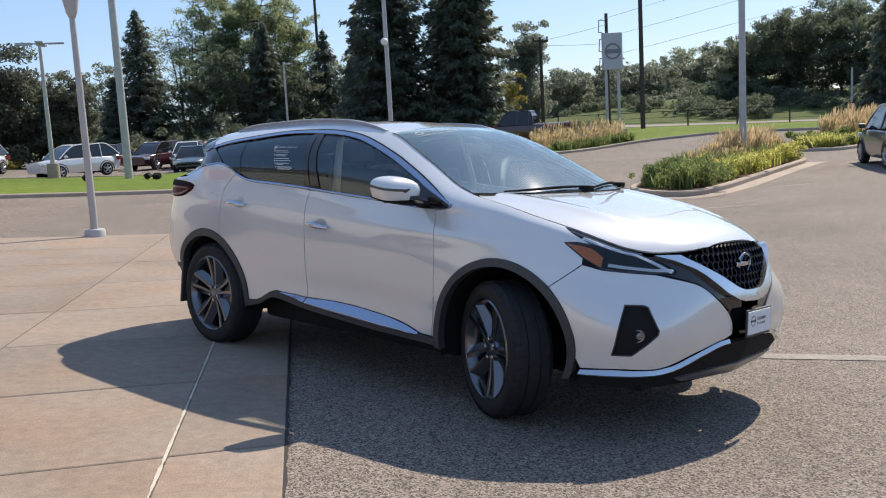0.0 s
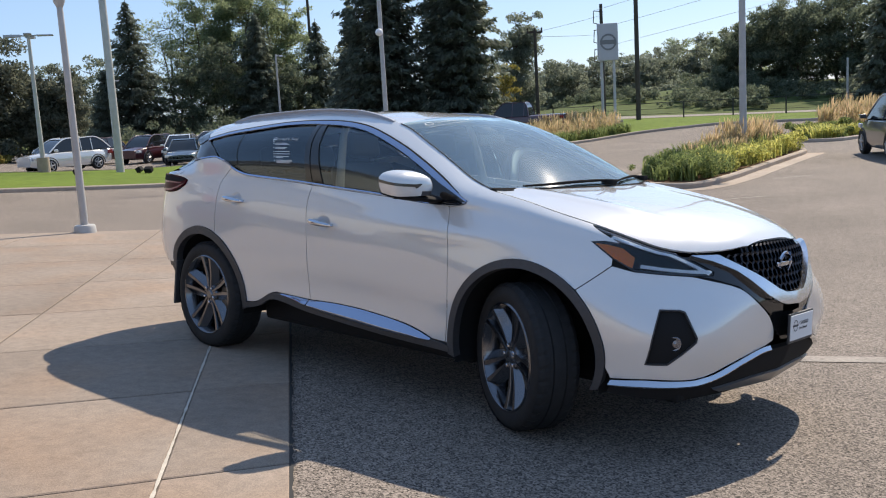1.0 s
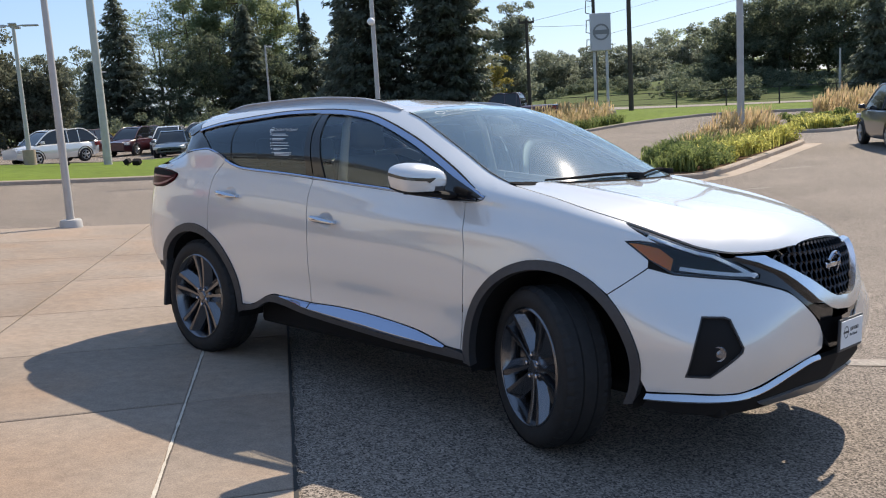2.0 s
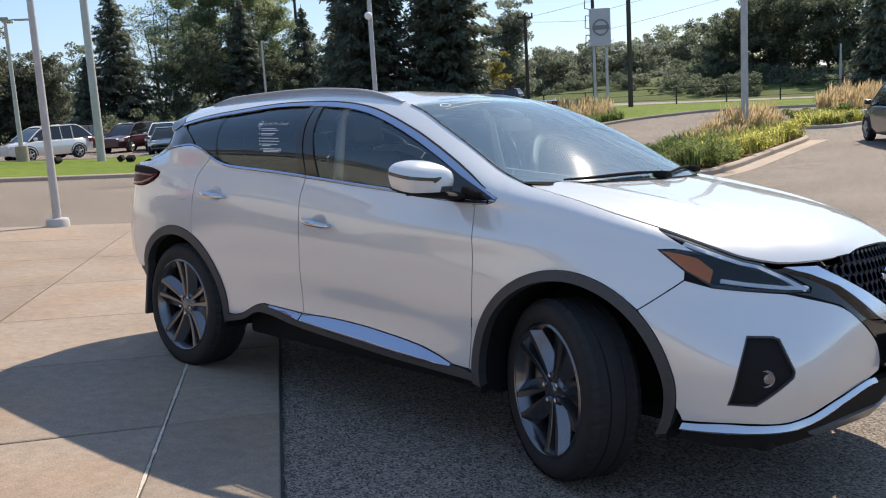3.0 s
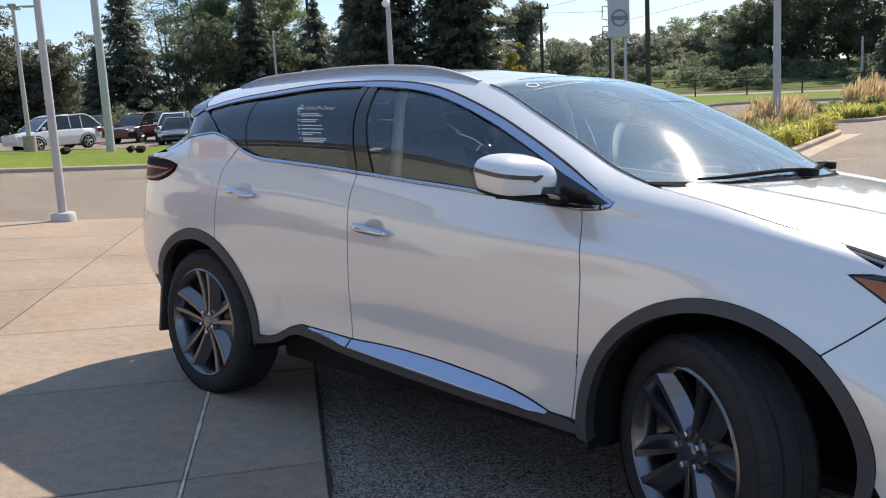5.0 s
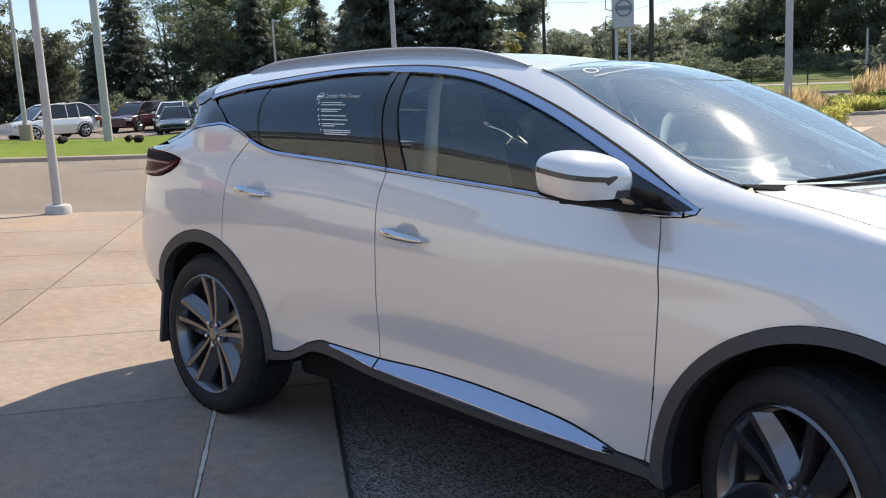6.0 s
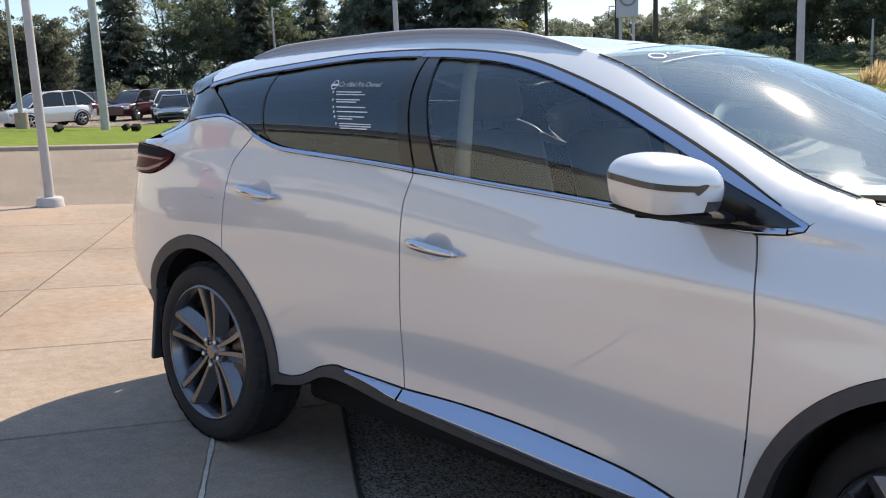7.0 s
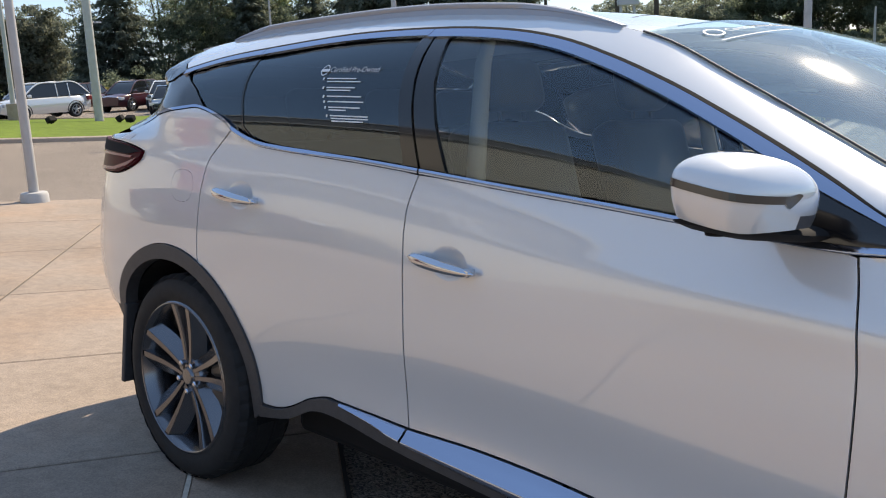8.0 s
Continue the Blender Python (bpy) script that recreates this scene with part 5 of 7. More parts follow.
def edge_point(x):
    """The hood's edge as a place on the flank."""
    z = edge_z(x)
    lo, hi = x - 0.01, MID
    for _ in range(40):
        m = (lo + hi) / 2
        if skin(m, z)[0] < x:
            lo = m
        else:
            hi = m
    return lo, z


LAMP_UP = [(a, z - 0.005) for a, z in map(edge_point, (3.20, 3.25, 3.30, 3.35, 3.40, 3.45, 3.50, 3.55))] + [(3.771, 0.917), (3.866, 0.870), (3.865, 0.856)]
LAMP_LOW = [(3.752, 0.856), (3.604, 0.862), (3.469, 0.872), (3.368, 0.928), (3.270, 1.003)]
NOTCH = [(3.344, 1.007), (3.426, 0.997)]


def strip(name, top, low, a0, a1, profile, material, parent, mirror, label="", n=60):
    """A moulded strip between two lines on the flank; profile: (share of the way down, stand-off) points."""
    ft, fl = curve(*top), curve(*low)
    bm = bmesh.new()
    rows = []
    for i in range(n + 1):
        a = a0 + (a1 - a0) * i / n
        zt, zl = ft(a), fl(a)
        k = min(1.0, max(zt - zl, 0.001) / 0.03)
        row = []
        for u, o in profile:
            x, y, z = flank(a, zt + (zl - zt) * u)
            d = Vector(flank(a + 0.01, z)) - Vector(flank(a - 0.01, z))
            d.z = 0
            d.normalize()
            q = Vector((x, y, z)) + Vector((d.y, -d.x, 0)) * (0.010 + (o - 0.010) * k)
            row.append(bm.verts.new((q.x, -q.y if mirror else q.y, q.z)))
        rows.append(row)
    for a, b in zip(rows, rows[1:]):
        for k in range(len(profile) - 1):
            bm.faces.new((a[k], a[k + 1], b[k + 1], b[k]) if mirror else (a[k], b[k], b[k + 1], a[k + 1]))
    return part(name, bm, material, parent, label, smooth=28)


SILL_SECTION = ((0.0, 0.010), (0.03, 0.013), (0.35, 0.024), (0.68, 0.037), (0.74, 0.0395), (0.80, 0.0400), (0.92, 0.0385), (1.0, 0.034), (1.0, 0.010))
STRIP_TOP = ((0.83, 0.484), (1.0, 0.480), (1.137, 0.475), (1.39, 0.482), (1.60, 0.478), (1.78, 0.467), (2.0, 0.446), (2.13, 0.42), (2.25, 0.385))
STRIP_LOW = ((0.83, 0.478), (1.0, 0.460), (1.137, 0.438), (1.30, 0.423), (1.60, 0.402), (1.92, 0.384), (2.25, 0.381))
BUMP_TOP = ((3.300, 0.360), (3.415, 0.366), (3.617, 0.382), (3.791, 0.381), (3.900, 0.395), (4.056, 0.441), (4.300, 0.493), (4.60, 0.500))
BUMP_LOW = ((3.300, 0.335), (3.430, 0.338), (3.632, 0.345), (3.824, 0.350), (3.950, 0.376), (4.113, 0.430), (4.300, 0.468), (4.60, 0.470))


def edge_line(x0, x1, n):
    return [(x0 + (x1 - x0) * i / n, edge_z(x0 + (x1 - x0) * i / n)) for i in range(n + 1)]


def between(line, x0, x1):
    return [p for p in line if x0 - 1e-6 <= p[0] <= x1 + 1e-6]


def hood_half(x):
    z = edge_z(x)
    c = max(0.0, min(0.9999, (x - FRONT_X0) / (nose_x(z) - FRONT_X0)))
    p = front_p(z)
    return half_width(x, z) * (1 - c**p) ** (1 / p)


def hood_face(x, y):
    hb = max(hood_half(x), 0.05)
    t = min(abs(y) / hb, 1.0)
    zc, zb = hood_z(x), edge_z(x)
    z = zc - (zc - zb) * t**3.2
    z += 0.011 * math.exp(-((abs(y) - (0.60 - 0.16 * (x - 2.6))) / 0.06) ** 2) * max(0.0, min(1.0, (3.7 - x) / 0.5))
    return x, y, z


fr = arc(*ARCH_F, 0.512, 0, 180, 40)
rr = arc(*ARCH_R, 0.490, 8, 176, 36)

for side in (False, True):
    kw = dict(mirror=side)
    # dark shell behind the shut lines
    patch("inner_shell", [(-0.9, 0.62)] + [(p[0], p[1] + 0.01) for p in rr[::-1]] + SILL + STRIP + [(2.33, 0.40)] + [(p[0], p[1] + 0.008) for p in fr[::-1]] + [(3.420, 0.400), (3.900, 0.420), (4.300, 0.520), (4.288, 0.699), (3.992, 0.839), (3.574, 0.959), (3.280, 1.057), (2.9, 1.13), (2.5, 1.165), (2.3, 1.10), (0.8, 1.18), (0.3, 1.24), (0.0, 1.30), (-0.6, 1.2)],
          flank, M_DARK, suv, lift=-0.012, fold=0, gap=0, step=0.06, **kw)
    # sheet metal
    cups = [[(hx + 0.012 + 0.066 * math.cos(2 * math.pi * k / 36), hz + 0.004 + 0.047 * math.sin(2 * math.pi * k / 36)) for k in range(36)] for hx, hz in ((1.278, 0.972), (0.373, 1.078))]
    front_door = patch("front_door", [(1.147, 1.200)] + [p for p in BELT if p[0] > 1.16] + SEAM_F + STRIP[::-1] + SEAM_B[::-1], flank, M_PAINT, suv, holes=[cups[0]], step=0.04 if side else 0.026, **kw)
    rear_door = patch("rear_door", [p for p in BELT if p[0] < 1.14] + SEAM_B + SILL[::-1] + [p for p in rr if p[0] > 0.172] + SEAM_R[::-1], flank, M_PAINT, suv, holes=[cups[1]], step=0.04 if side else 0.022, **kw)
    cap = [(0.045 + 0.072 * math.cos(2 * math.pi * k / 40) * (1 - 0.03 * math.cos(8 * math.pi * k / 40)), 1.088 + 0.058 * math.sin(2 * math.pi * k / 40) * (1 - 0.03 * math.cos(8 * math.pi * k / 40))) for k in range(40)]
    tl = spl([(-0.252, 1.190), (-0.34, 1.206), (-0.47, 1.217), (-0.611, 1.220), (-0.78, 1.222)], 3) + [(-1.20, 1.20), (-1.20, 1.12), (-0.80, 1.100)] + spl([(-0.667, 1.093), (-0.47, 1.098), (-0.36, 1.122), (-0.274, 1.158), (-0.252, 1.190)], 3)[:-1]
    quarter = patch("quarter_panel", SEAM_R + [p for p in rr if p[0] < 0.170] + [(-0.50, 0.57), (-0.75, 0.56), (-1.7, 0.56), (-1.7, 1.10), (-1.20, 1.12)] + tl[tl.index((-0.80, 1.100)):][0:] + tl[:tl.index((-1.20, 1.20))] + [(-1.20, 1.20), (-0.75, 1.235)] + HUMP,
                    flank, M_PAINT, suv, holes=[cap] if not side else (), step=0.04 if side else 0.022, **kw)
    if not side:
        patch("filler_door", cap, flank, M_PAINT, suv, gap=0.0008)
    patch("side_frame", CROWN + [(2.50, 1.195)] + edge_line(2.52, -0.36, 54), flank, M_PAINT, suv, gap=0.0005, **kw)
    patch("front_fender", SEAM_F + [p for p in fr[::-1] if p[0] < 3.185] + [(3.197, 0.773), (3.365, 0.896)] + [(3.368, 0.928), (3.270, 1.003)] + NOTCH + [LAMP_UP[0]] + [edge_point(3.195 - 0.025 * k) for k in range(28)] + TIP[::-1] + [(2.325, 1.128)],
          flank, M_PAINT, suv, step=0.04 if side else 0.016, **kw)
    fog = [(3.599, 0.714), (3.694, 0.714), (3.721, 0.705), (3.793, 0.589), (3.790, 0.565), (3.668, 0.456), (3.563, 0.454)]
    patch("front_bumper_side", [(3.197, 0.773), (3.365, 0.896), (3.469, 0.872), (3.604, 0.862), (3.752, 0.853)] + spl([(3.846, 0.834), (4.034, 0.792), (4.183, 0.713), (4.295, 0.640), (4.345, 0.575), (4.355, 0.515)], 4) + spl([(4.300, 0.497), (4.056, 0.445), (3.900, 0.398), (3.791, 0.383), (3.617, 0.385), (3.415, 0.370)], 4) + [p for p in fr if p[0] > 3.205 and p[1] > 0.38],
          flank, M_PAINT, suv, holes=[fog], **kw)
    # lower black trim
    fo, fi = arc(*ARCH_F, 0.512, -8, 186, 44), arc(*ARCH_F, 0.468, 188, -10, 44)
    patch("front_arch_trim", fo + fi, flank, M_BLACK, suv, lift=0.010, fold=0.05, gap=0, label="black plastic wheel arch trim", **kw)
    ro, ri = arc(*ARCH_R, 0.490, -2, 184, 40), arc(*ARCH_R, 0.436, 186, -8, 40)
    patch("rear_arch_trim", ro + ri, flank, M_BLACK, suv, lift=0.008, fold=0.05, gap=0, label="black plastic wheel arch trim", **kw)
    sill = SILL[1:] + STRIP + [(2.30, 0.385), (2.362, 0.372)] + spl([(2.368, 0.335), (2.0, 0.345), (1.75, 0.355), (1.145, 0.392), (0.85, 0.430), (0.72, 0.425), (0.60, 0.370), (0.43, 0.335)], 4) + [(0.44, 0.380)]
    patch("sill_trim", sill, flank, M_BLACK, suv, lift=0.012, fold=0.03, label="black plastic sill trim", **kw)
    strip("sill_strip_front", STRIP_TOP, STRIP_LOW, 1.142, 2.226, SILL_SECTION, M_SKYCHROME, suv, side, "chrome strip")
    strip("sill_strip_rear", STRIP_TOP, STRIP_LOW, 0.850, 1.133, SILL_SECTION, M_SKYCHROME, suv, side, "chrome strip", 24)
    patch("rear_bumper_trim", [(-0.50, 0.565), (-0.75, 0.555), (-1.70, 0.555), (-1.70, 0.30), (-1.0, 0.30), (-0.50, 0.32)], flank, M_BLACK, suv, lift=-0.012, fold=0.02, **kw)
    # glass, pillars and bright work
    patch("front_window", [p for p in CROWN if 1.06 < p[0] < 2.30] + [(2.30, 1.225), (2.27, 1.14)] + [p for p in BELT[::-1] if 1.20 < p[0] < 2.27], flank, M_GLASS, suv, lift=-0.010, fold=0.003, label="lightly tinted glass", **kw)
    patch("rear_window", [(0.275, 1.5565)] + [p for p in CROWN if 0.28 < p[0] < 1.02] + [p for p in BELT[::-1] if 0.44 < p[0] < 1.10] + [(0.425, 1.256), (0.35, 1.30)], flank, M_GLASS_DARK, suv, lift=-0.010, fold=0.003, label="dark tinted glass", **kw)
    patch("spoiler_cheek", [(-0.137, 1.490), (-0.25, 1.527), (-0.362, 1.566), (-0.62, 1.545), (-0.95, 1.50), (-0.95, 1.43), (-0.50, 1.435), (-0.20, 1.452)], flank, M_GLOSSBLACK, suv, lift=-0.002, fold=0.02, gap=0.001, label="gloss black spoiler side", **kw)
    patch("rear_corner_glass", [(-0.137, 1.486), (-0.20, 1.449), (-0.50, 1.431), (-0.95, 1.425), (-1.0, 1.29), (-0.50, 1.262)] + HUMP[2:-9] + [(0.075, 1.392), (0.03, 1.422), (-0.04, 1.452)], flank, M_GLOSSBLACK, suv, lift=-0.006, fold=0.02, gap=0.001, label="gloss black rear corner panel", **kw)
    patch("quarter_window", [p for p in CROWN if -0.10 < p[0] < 0.262] + [(0.270, 1.5545), (0.345, 1.30), (0.42, 1.254)] + [p for p in BELT[::-1] if p[0] < 0.41] + HUMP[::-1][:9] + [(0.079, 1.392), (0.034, 1.422), (-0.036, 1.452)], flank, M_GLASS_DARK, suv, lift=-0.008, fold=0.003, label="dark tinted glass", **kw)
    patch("pillar_cover", [(0.985, 1.600), (1.030, 1.600), (1.142, 1.205), (1.080, 1.210)], flank, M_GLOSSBLACK, suv, lift=-0.003, fold=0.012, label="gloss black door pillar", **kw)
    patch("pillar_cover_front", [(1.034, 1.600), (1.090, 1.598), (1.245, 1.198), (1.147, 1.204)], flank, M_GLOSSBLACK, suv, lift=-0.003, fold=0.012, label="gloss black door pillar", **kw)
    patch("quarter_pillar", [(0.268, 1.552), (0.279, 1.554), (0.354, 1.303), (0.432, 1.250), (0.416, 1.252), (0.342, 1.298)], flank, M_GLOSSBLACK, suv, lift=-0.0075, fold=0.01, **kw)
    patch("mirror_sail", [p for p in CROWN if 2.13 < p[0] < 2.43] + [(2.436, 1.158), (2.40, 1.136), (2.27, 1.134), (2.19, 1.137), (2.13, 1.29)], flank, M_GLOSSBLACK, suv, lift=-0.002, fold=0.012, **kw)

    def band(outer, full, name, sign=1, taper=False):
        inner = []
        for i, (x, z) in enumerate(outer):
            width = full * (1 - 0.5 * ramp((x - 2.20) / 0.20)) if taper else full
            ax, az = outer[max(i - 1, 0)]
            bx, bz = outer[min(i + 1, len(outer) - 1)]
            l = math.hypot(bx - ax, bz - az) or 1
            inner.append((x + sign * (bz - az) / l * width, z - sign * (bx - ax) / l * width))
        patch(name, outer + inner[::-1], flank, M_SKYCHROME, suv, lift=0.002, fold=0.008, gap=0.001, step=0.03, label="chrome window trim", **kw)
        if sign < 0:
            return
        if taper:
            outer, inner = outer[:-3], inner[:-3]
        rim = [(x + (x - p) * 0.006 / full, z + (z - q) * 0.006 / full) for (x, z), (p, q) in zip(outer, inner)]
        patch("window_seal", rim + outer[::-1], flank, M_DARK, suv, lift=0.0015, fold=0.004, gap=0, step=0.03, label="black rubber window seal", **kw)
    band([p for p in CROWN if p[0] <= 0.285], 0.020, "window_trim_top")
    band([p for p in CROWN if 0.28 <= p[0] <= 1.02], 0.021, "window_trim_top")
    band([p for p in CROWN if p[0] >= 1.01], 0.025, "window_trim_top", taper=True)
    trim = ((0.0, -0.004), (0.0, 0.003), (0.70, 0.0085), (0.85, 0.0085), (1.0, 0.004))
    strip("window_trim_low", [(x, z + 0.015) for x, z in BELT[::4]], BELT[::4], 0.300, 1.143, trim, M_SKYCHROME, suv, side, "chrome window trim", 40)
    strip("window_trim_low", [(x, z + 0.015) for x, z in BELT[::4]] + [(2.40, 1.150)], BELT[::4] + [(2.40, 1.135)], 1.149, 2.40, trim, M_SKYCHROME, suv, side, "chrome window trim", 50)
    band([(2.395, 1.1345)] + TIP[1:], 0.014, "window_trim_corner", -1)
    band(HUMP[5:], 0.011, "window_trim_low", -1)
    # rear lamp
    tail = patch("tail_lamp", tl, flank, M_TAIL, suv, lift=0.012, fold=0.02, step=0.03, label="smoked red tail lamp", **kw)
    patch("lamp_top", [(-0.262, 1.186), (-0.34, 1.200), (-0.47, 1.211), (-0.611, 1.214), (-0.80, 1.216), (-0.80, 1.178), (-0.55, 1.176), (-0.36, 1.174)], flank, M_DARK, tail, lift=0.017, fold=0.004, step=0.03, gap=0, **kw)
    patch("lamp_strip_low", [(-0.275, 1.165), (-0.36, 1.130), (-0.47, 1.108), (-0.667, 1.100), (-0.667, 1.112), (-0.48, 1.120), (-0.37, 1.142)], flank, M_TAILSTRIP, tail, lift=0.017, fold=0.004, step=0.03, gap=0, **kw)
    patch("lamp_strip", [(-0.32, 1.168), (-0.55, 1.172), (-0.85, 1.170), (-0.85, 1.160), (-0.55, 1.162), (-0.34, 1.160)], flank, M_TAILSTRIP, tail, lift=0.016, fold=0.004, step=0.03, gap=0, **kw)
    if not side:
        patch("sticker", [(-0.506, 1.229), (-0.444, 1.249), (-0.362, 1.250), (-0.405, 1.228)], flank, M_WHITE, suv, lift=0.001, fold=0, step=0.02, gap=0, label="small white sticker")
    # headlamp
    lamp = LAMP_UP + LAMP_LOW + NOTCH
    head = patch("headlamp", lamp, flank, M_LAMPBED, suv, lift=-0.030, fold=0.0, step=0.03, gap=0, label="clear headlamp with white light bar and amber corner", **kw)
    patch("lamp_rim", lamp, flank, M_GLOSSBLACK, head, holes=[shrink(lamp, 0.010)], lift=-0.004, fold=0.03, step=0.03, gap=0.001, **kw)
    patch("lens", shrink(lamp, 0.006), flank, M_LENS, head, lift=0.0005, fold=0.0, step=0.03, gap=0, **kw)
    up = [p for p in LAMP_UP if p[0] < 3.67] + [(3.771, 0.917), (3.852, 0.878)]
    patch("light_bar", [(3.495, 0.891), (3.60, 0.880), (3.74, 0.868), (3.850, 0.864), (3.862, 0.872), (3.850, 0.880), (3.74, 0.882), (3.60, 0.894), (3.50, 0.906)], flank, M_LIGHTBAR, head, lift=-0.0025, fold=0.012, step=0.02, gap=0, label="white light guide", **kw)
    patch("light_bar", [(a, z - 0.010) for a, z in up[2:]] + [(a - 0.012, z - 0.021) for a, z in up[2:]][::-1], flank, M_LIGHTBAR, head, lift=-0.0025, fold=0.012, step=0.02, gap=0, label="white light guide", **kw)
    patch("lamp_facets", [(a, z - 0.024) for a, z in up[:6]] + [(a - 0.02, z - 0.055) for a, z in up[2:6]][::-1], flank, M_REFLECTOR, head, lift=-0.014, fold=0.01, step=0.02, gap=0, **kw)
    patch("amber_corner", [(3.285, 0.998), (3.354, 0.992), (3.421, 0.978), (3.473, 0.936), (3.459, 0.888), (3.375, 0.931)], flank, M_AMBER, head, lift=-0.003, fold=0.01, step=0.025, gap=0, **kw)
    for k in range(2):
        u0 = 3.535 + 0.085 * k
        bm = bmesh.new()
        c, r = Vector(flank(u0 + 0.035, 0.945 - 0.004 * k)), 0.019
        c.y += 0.035
        c.x -= 0.01
        bmesh.ops.create_icosphere(bm, subdivisions=2, radius=r, matrix=Matrix.Translation(c))
        if side:
            for v in bm.verts:
                v.co.y = -v.co.y
            bmesh.ops.reverse_faces(bm, faces=bm.faces)
        part("projector", bm, M_CHROME, head, smooth=60)
    # fog lamp pocket
    pocket = patch("fog_pocket", fog, flank, M_BLACK, suv, lift=-0.028, fold=0, step=0.03, gap=0, label="black fog lamp pocket", **kw)
    patch("pocket_wall", fog, flank, M_BLACK, pocket, holes=[shrink(fog, 0.006)], lift=-0.001, fold=0.03, step=0.03, gap=0.0005, **kw)
    bm = bmesh.new()
    p = Vector(flank(3.685, 0.560))
    d = (Vector(flank(3.685, 0.560)) - Vector(flank(3.600, 0.560))).normalized()
    nrm = Vector((-d.y, d.x, 0)) * -1
    q = nrm.to_track_quat("Y", "Z").to_matrix().to_4x4()
    revolve(bm, [(-0.02, 0.0), (-0.012, 0.02), (0.0, 0.031), (0.004, 0.034), (0.008, 0.031), (0.006, 0.022), (0.012, 0.0)], 20)
    for v in bm.verts:
        v.co = Matrix.Translation(p - nrm * 0.022) @ q @ v.co
        if side:
            v.co.y = -v.co.y
    bmesh.ops.recalc_face_normals(bm, faces=bm.faces)
    part("fog_lamp", bm, M_LAMPGLASS, pocket, smooth=50)
    strip("bumper_chrome", BUMP_TOP, BUMP_LOW, 3.42, 4.33, ((0.0, 0.004), (0.03, 0.008), (0.4, 0.017), (0.75, 0.025), (0.9, 0.025), (1.0, 0.018), (1.0, 0.0)), M_CHROME, suv, side, "chrome bumper strip")
    patch("lamp_bezel", [(3.875, 0.871), (3.771, 0.921), (3.660, 0.950), (3.728, 0.945), (3.836, 0.947)] + [(4.008, 0.891), (4.232, 0.773), (4.347, 0.715), (4.424, 0.690), (4.427, 0.645), (4.310, 0.645)] + [(4.185, 0.720), (4.034, 0.799), (3.857, 0.841), (3.752, 0.856), (3.867, 0.856)], flank, M_GLOSSBLACK, suv, lift=-0.006, fold=0.02, step=0.03, label="gloss black panel beside the grille", **kw)
    # door handles in their cups
    for (hx, hz, door) in ((1.278, 0.972, front_door), (0.373, 1.078, rear_door)):
        base = Vector(flank(hx, hz))
        tilt = math.atan2(-0.02, 0.25)
        bm = bmesh.new()
        rows = []
        for i in range(15):
            u = -1 + 2 * i / 14
            w = 0.0155 * (1 - abs(u) ** 3.5) ** 0.5 * (1.0 - 0.25 * u) + 0.0015
            lift_ = 0.034 - 0.016 * u * u
            ring = []
            for k in range(12):
                th = 2 * math.pi * k / 12
                zz = w * math.sin(th)
                yy = 0.012 * math.cos(th) * (1 - 0.55 * abs(u) ** 4)
                xx = u * 0.120
                b = Vector(flank(hx + xx, hz + zz + xx * math.tan(tilt)))
                ring.append(bm.verts.new((b.x, b.y - lift_ + yy, b.z)))
            rows.append(ring)
        for a, b in zip(rows, rows[1:]):
            for k in range(12):
                bm.faces.new((a[k], a[(k + 1) % 12], b[(k + 1) % 12], b[k]))
        bm.faces.new(rows[0])
        bm.faces.new(rows[-1])
        for u in (-0.095, 0.095):
            b = Vector(flank(hx + u, hz + u * math.tan(tilt)))
            box(bm, b.x - 0.012, b.x + 0.012, b.y - 0.03, b.y + 0.01, b.z - 0.010, b.z + 0.010, 0.003)
        bmesh.ops.recalc_face_normals(bm, faces=bm.faces)
        if side:
            for v in bm.verts:
                v.co.y = -v.co.y
            bmesh.ops.reverse_faces(bm, faces=bm.faces)
        part("handle", bm, M_CHROME, door, "chrome door handle", smooth=40)

        def dish(a, z, hx=hx, hz=hz):
            x, y, z = flank(a, z)
            r2 = ((a - hx - 0.012) / 0.066) ** 2 + ((z - hz - 0.004) / 0.047) ** 2
            return x, y + 0.0112 * max(0.0, 1 - r2) ** 1.1, z
        patch("handle_cup", cups[0] if hx > 1 else cups[1], dish, M_PAINT, door, fold=0, step=0.010, gap=0, **kw)
    # mirror
    cx, cy, cz = 2.185, -1.060, 1.252

    def shell(th, v):
        """The mirror housing: th round it from the front (0) over the outer end (90), v from -1 (low) to 1."""
        dx, dy = math.cos(th), -math.sin(th)
        k = (abs(dx) ** 3.4 + abs(dy) ** 3.4) ** (-1 / 3.4)
        f = (1 - max(v, 0) ** 2.6) ** 0.5 if v > 0 else 1 - 0.10 * v * v
        dx, dy = dx * k * f, dy * k * f
        yy = dy * 0.128
        low = -0.060 + 0.022 * max(0.0, (0.35 * dy + 0.75 * dx - 0.35))
        z = v * 0.070 if v > 0 else -v * low
        return Vector((cx + dx * (0.082 if dx > 0 else 0.085) * (1 - 0.12 * max(dy, 0)) + yy * 0.30, cy + yy, cz + z - 0.05 * yy - 0.17 * (dx * 0.082)))

    def flip(bm):
        if side:  # the far mirror is folded back
            fold_back = Matrix.Translation((2.20, 0.90, 0)) @ Matrix.Rotation(radians(62), 4, "Z") @ Matrix.Translation((-2.20, -0.90, 0))
            for v in bm.verts:
                v.co.y = -v.co.y
                v.co = fold_back @ v.co
        bmesh.ops.recalc_face_normals(bm, faces=bm.faces)

    bm = bmesh.new()
    levels = [-1 + 0.1 * k for k in range(17)] + [0.70, 0.8, 0.88, 0.94, 0.98]
    n = 48
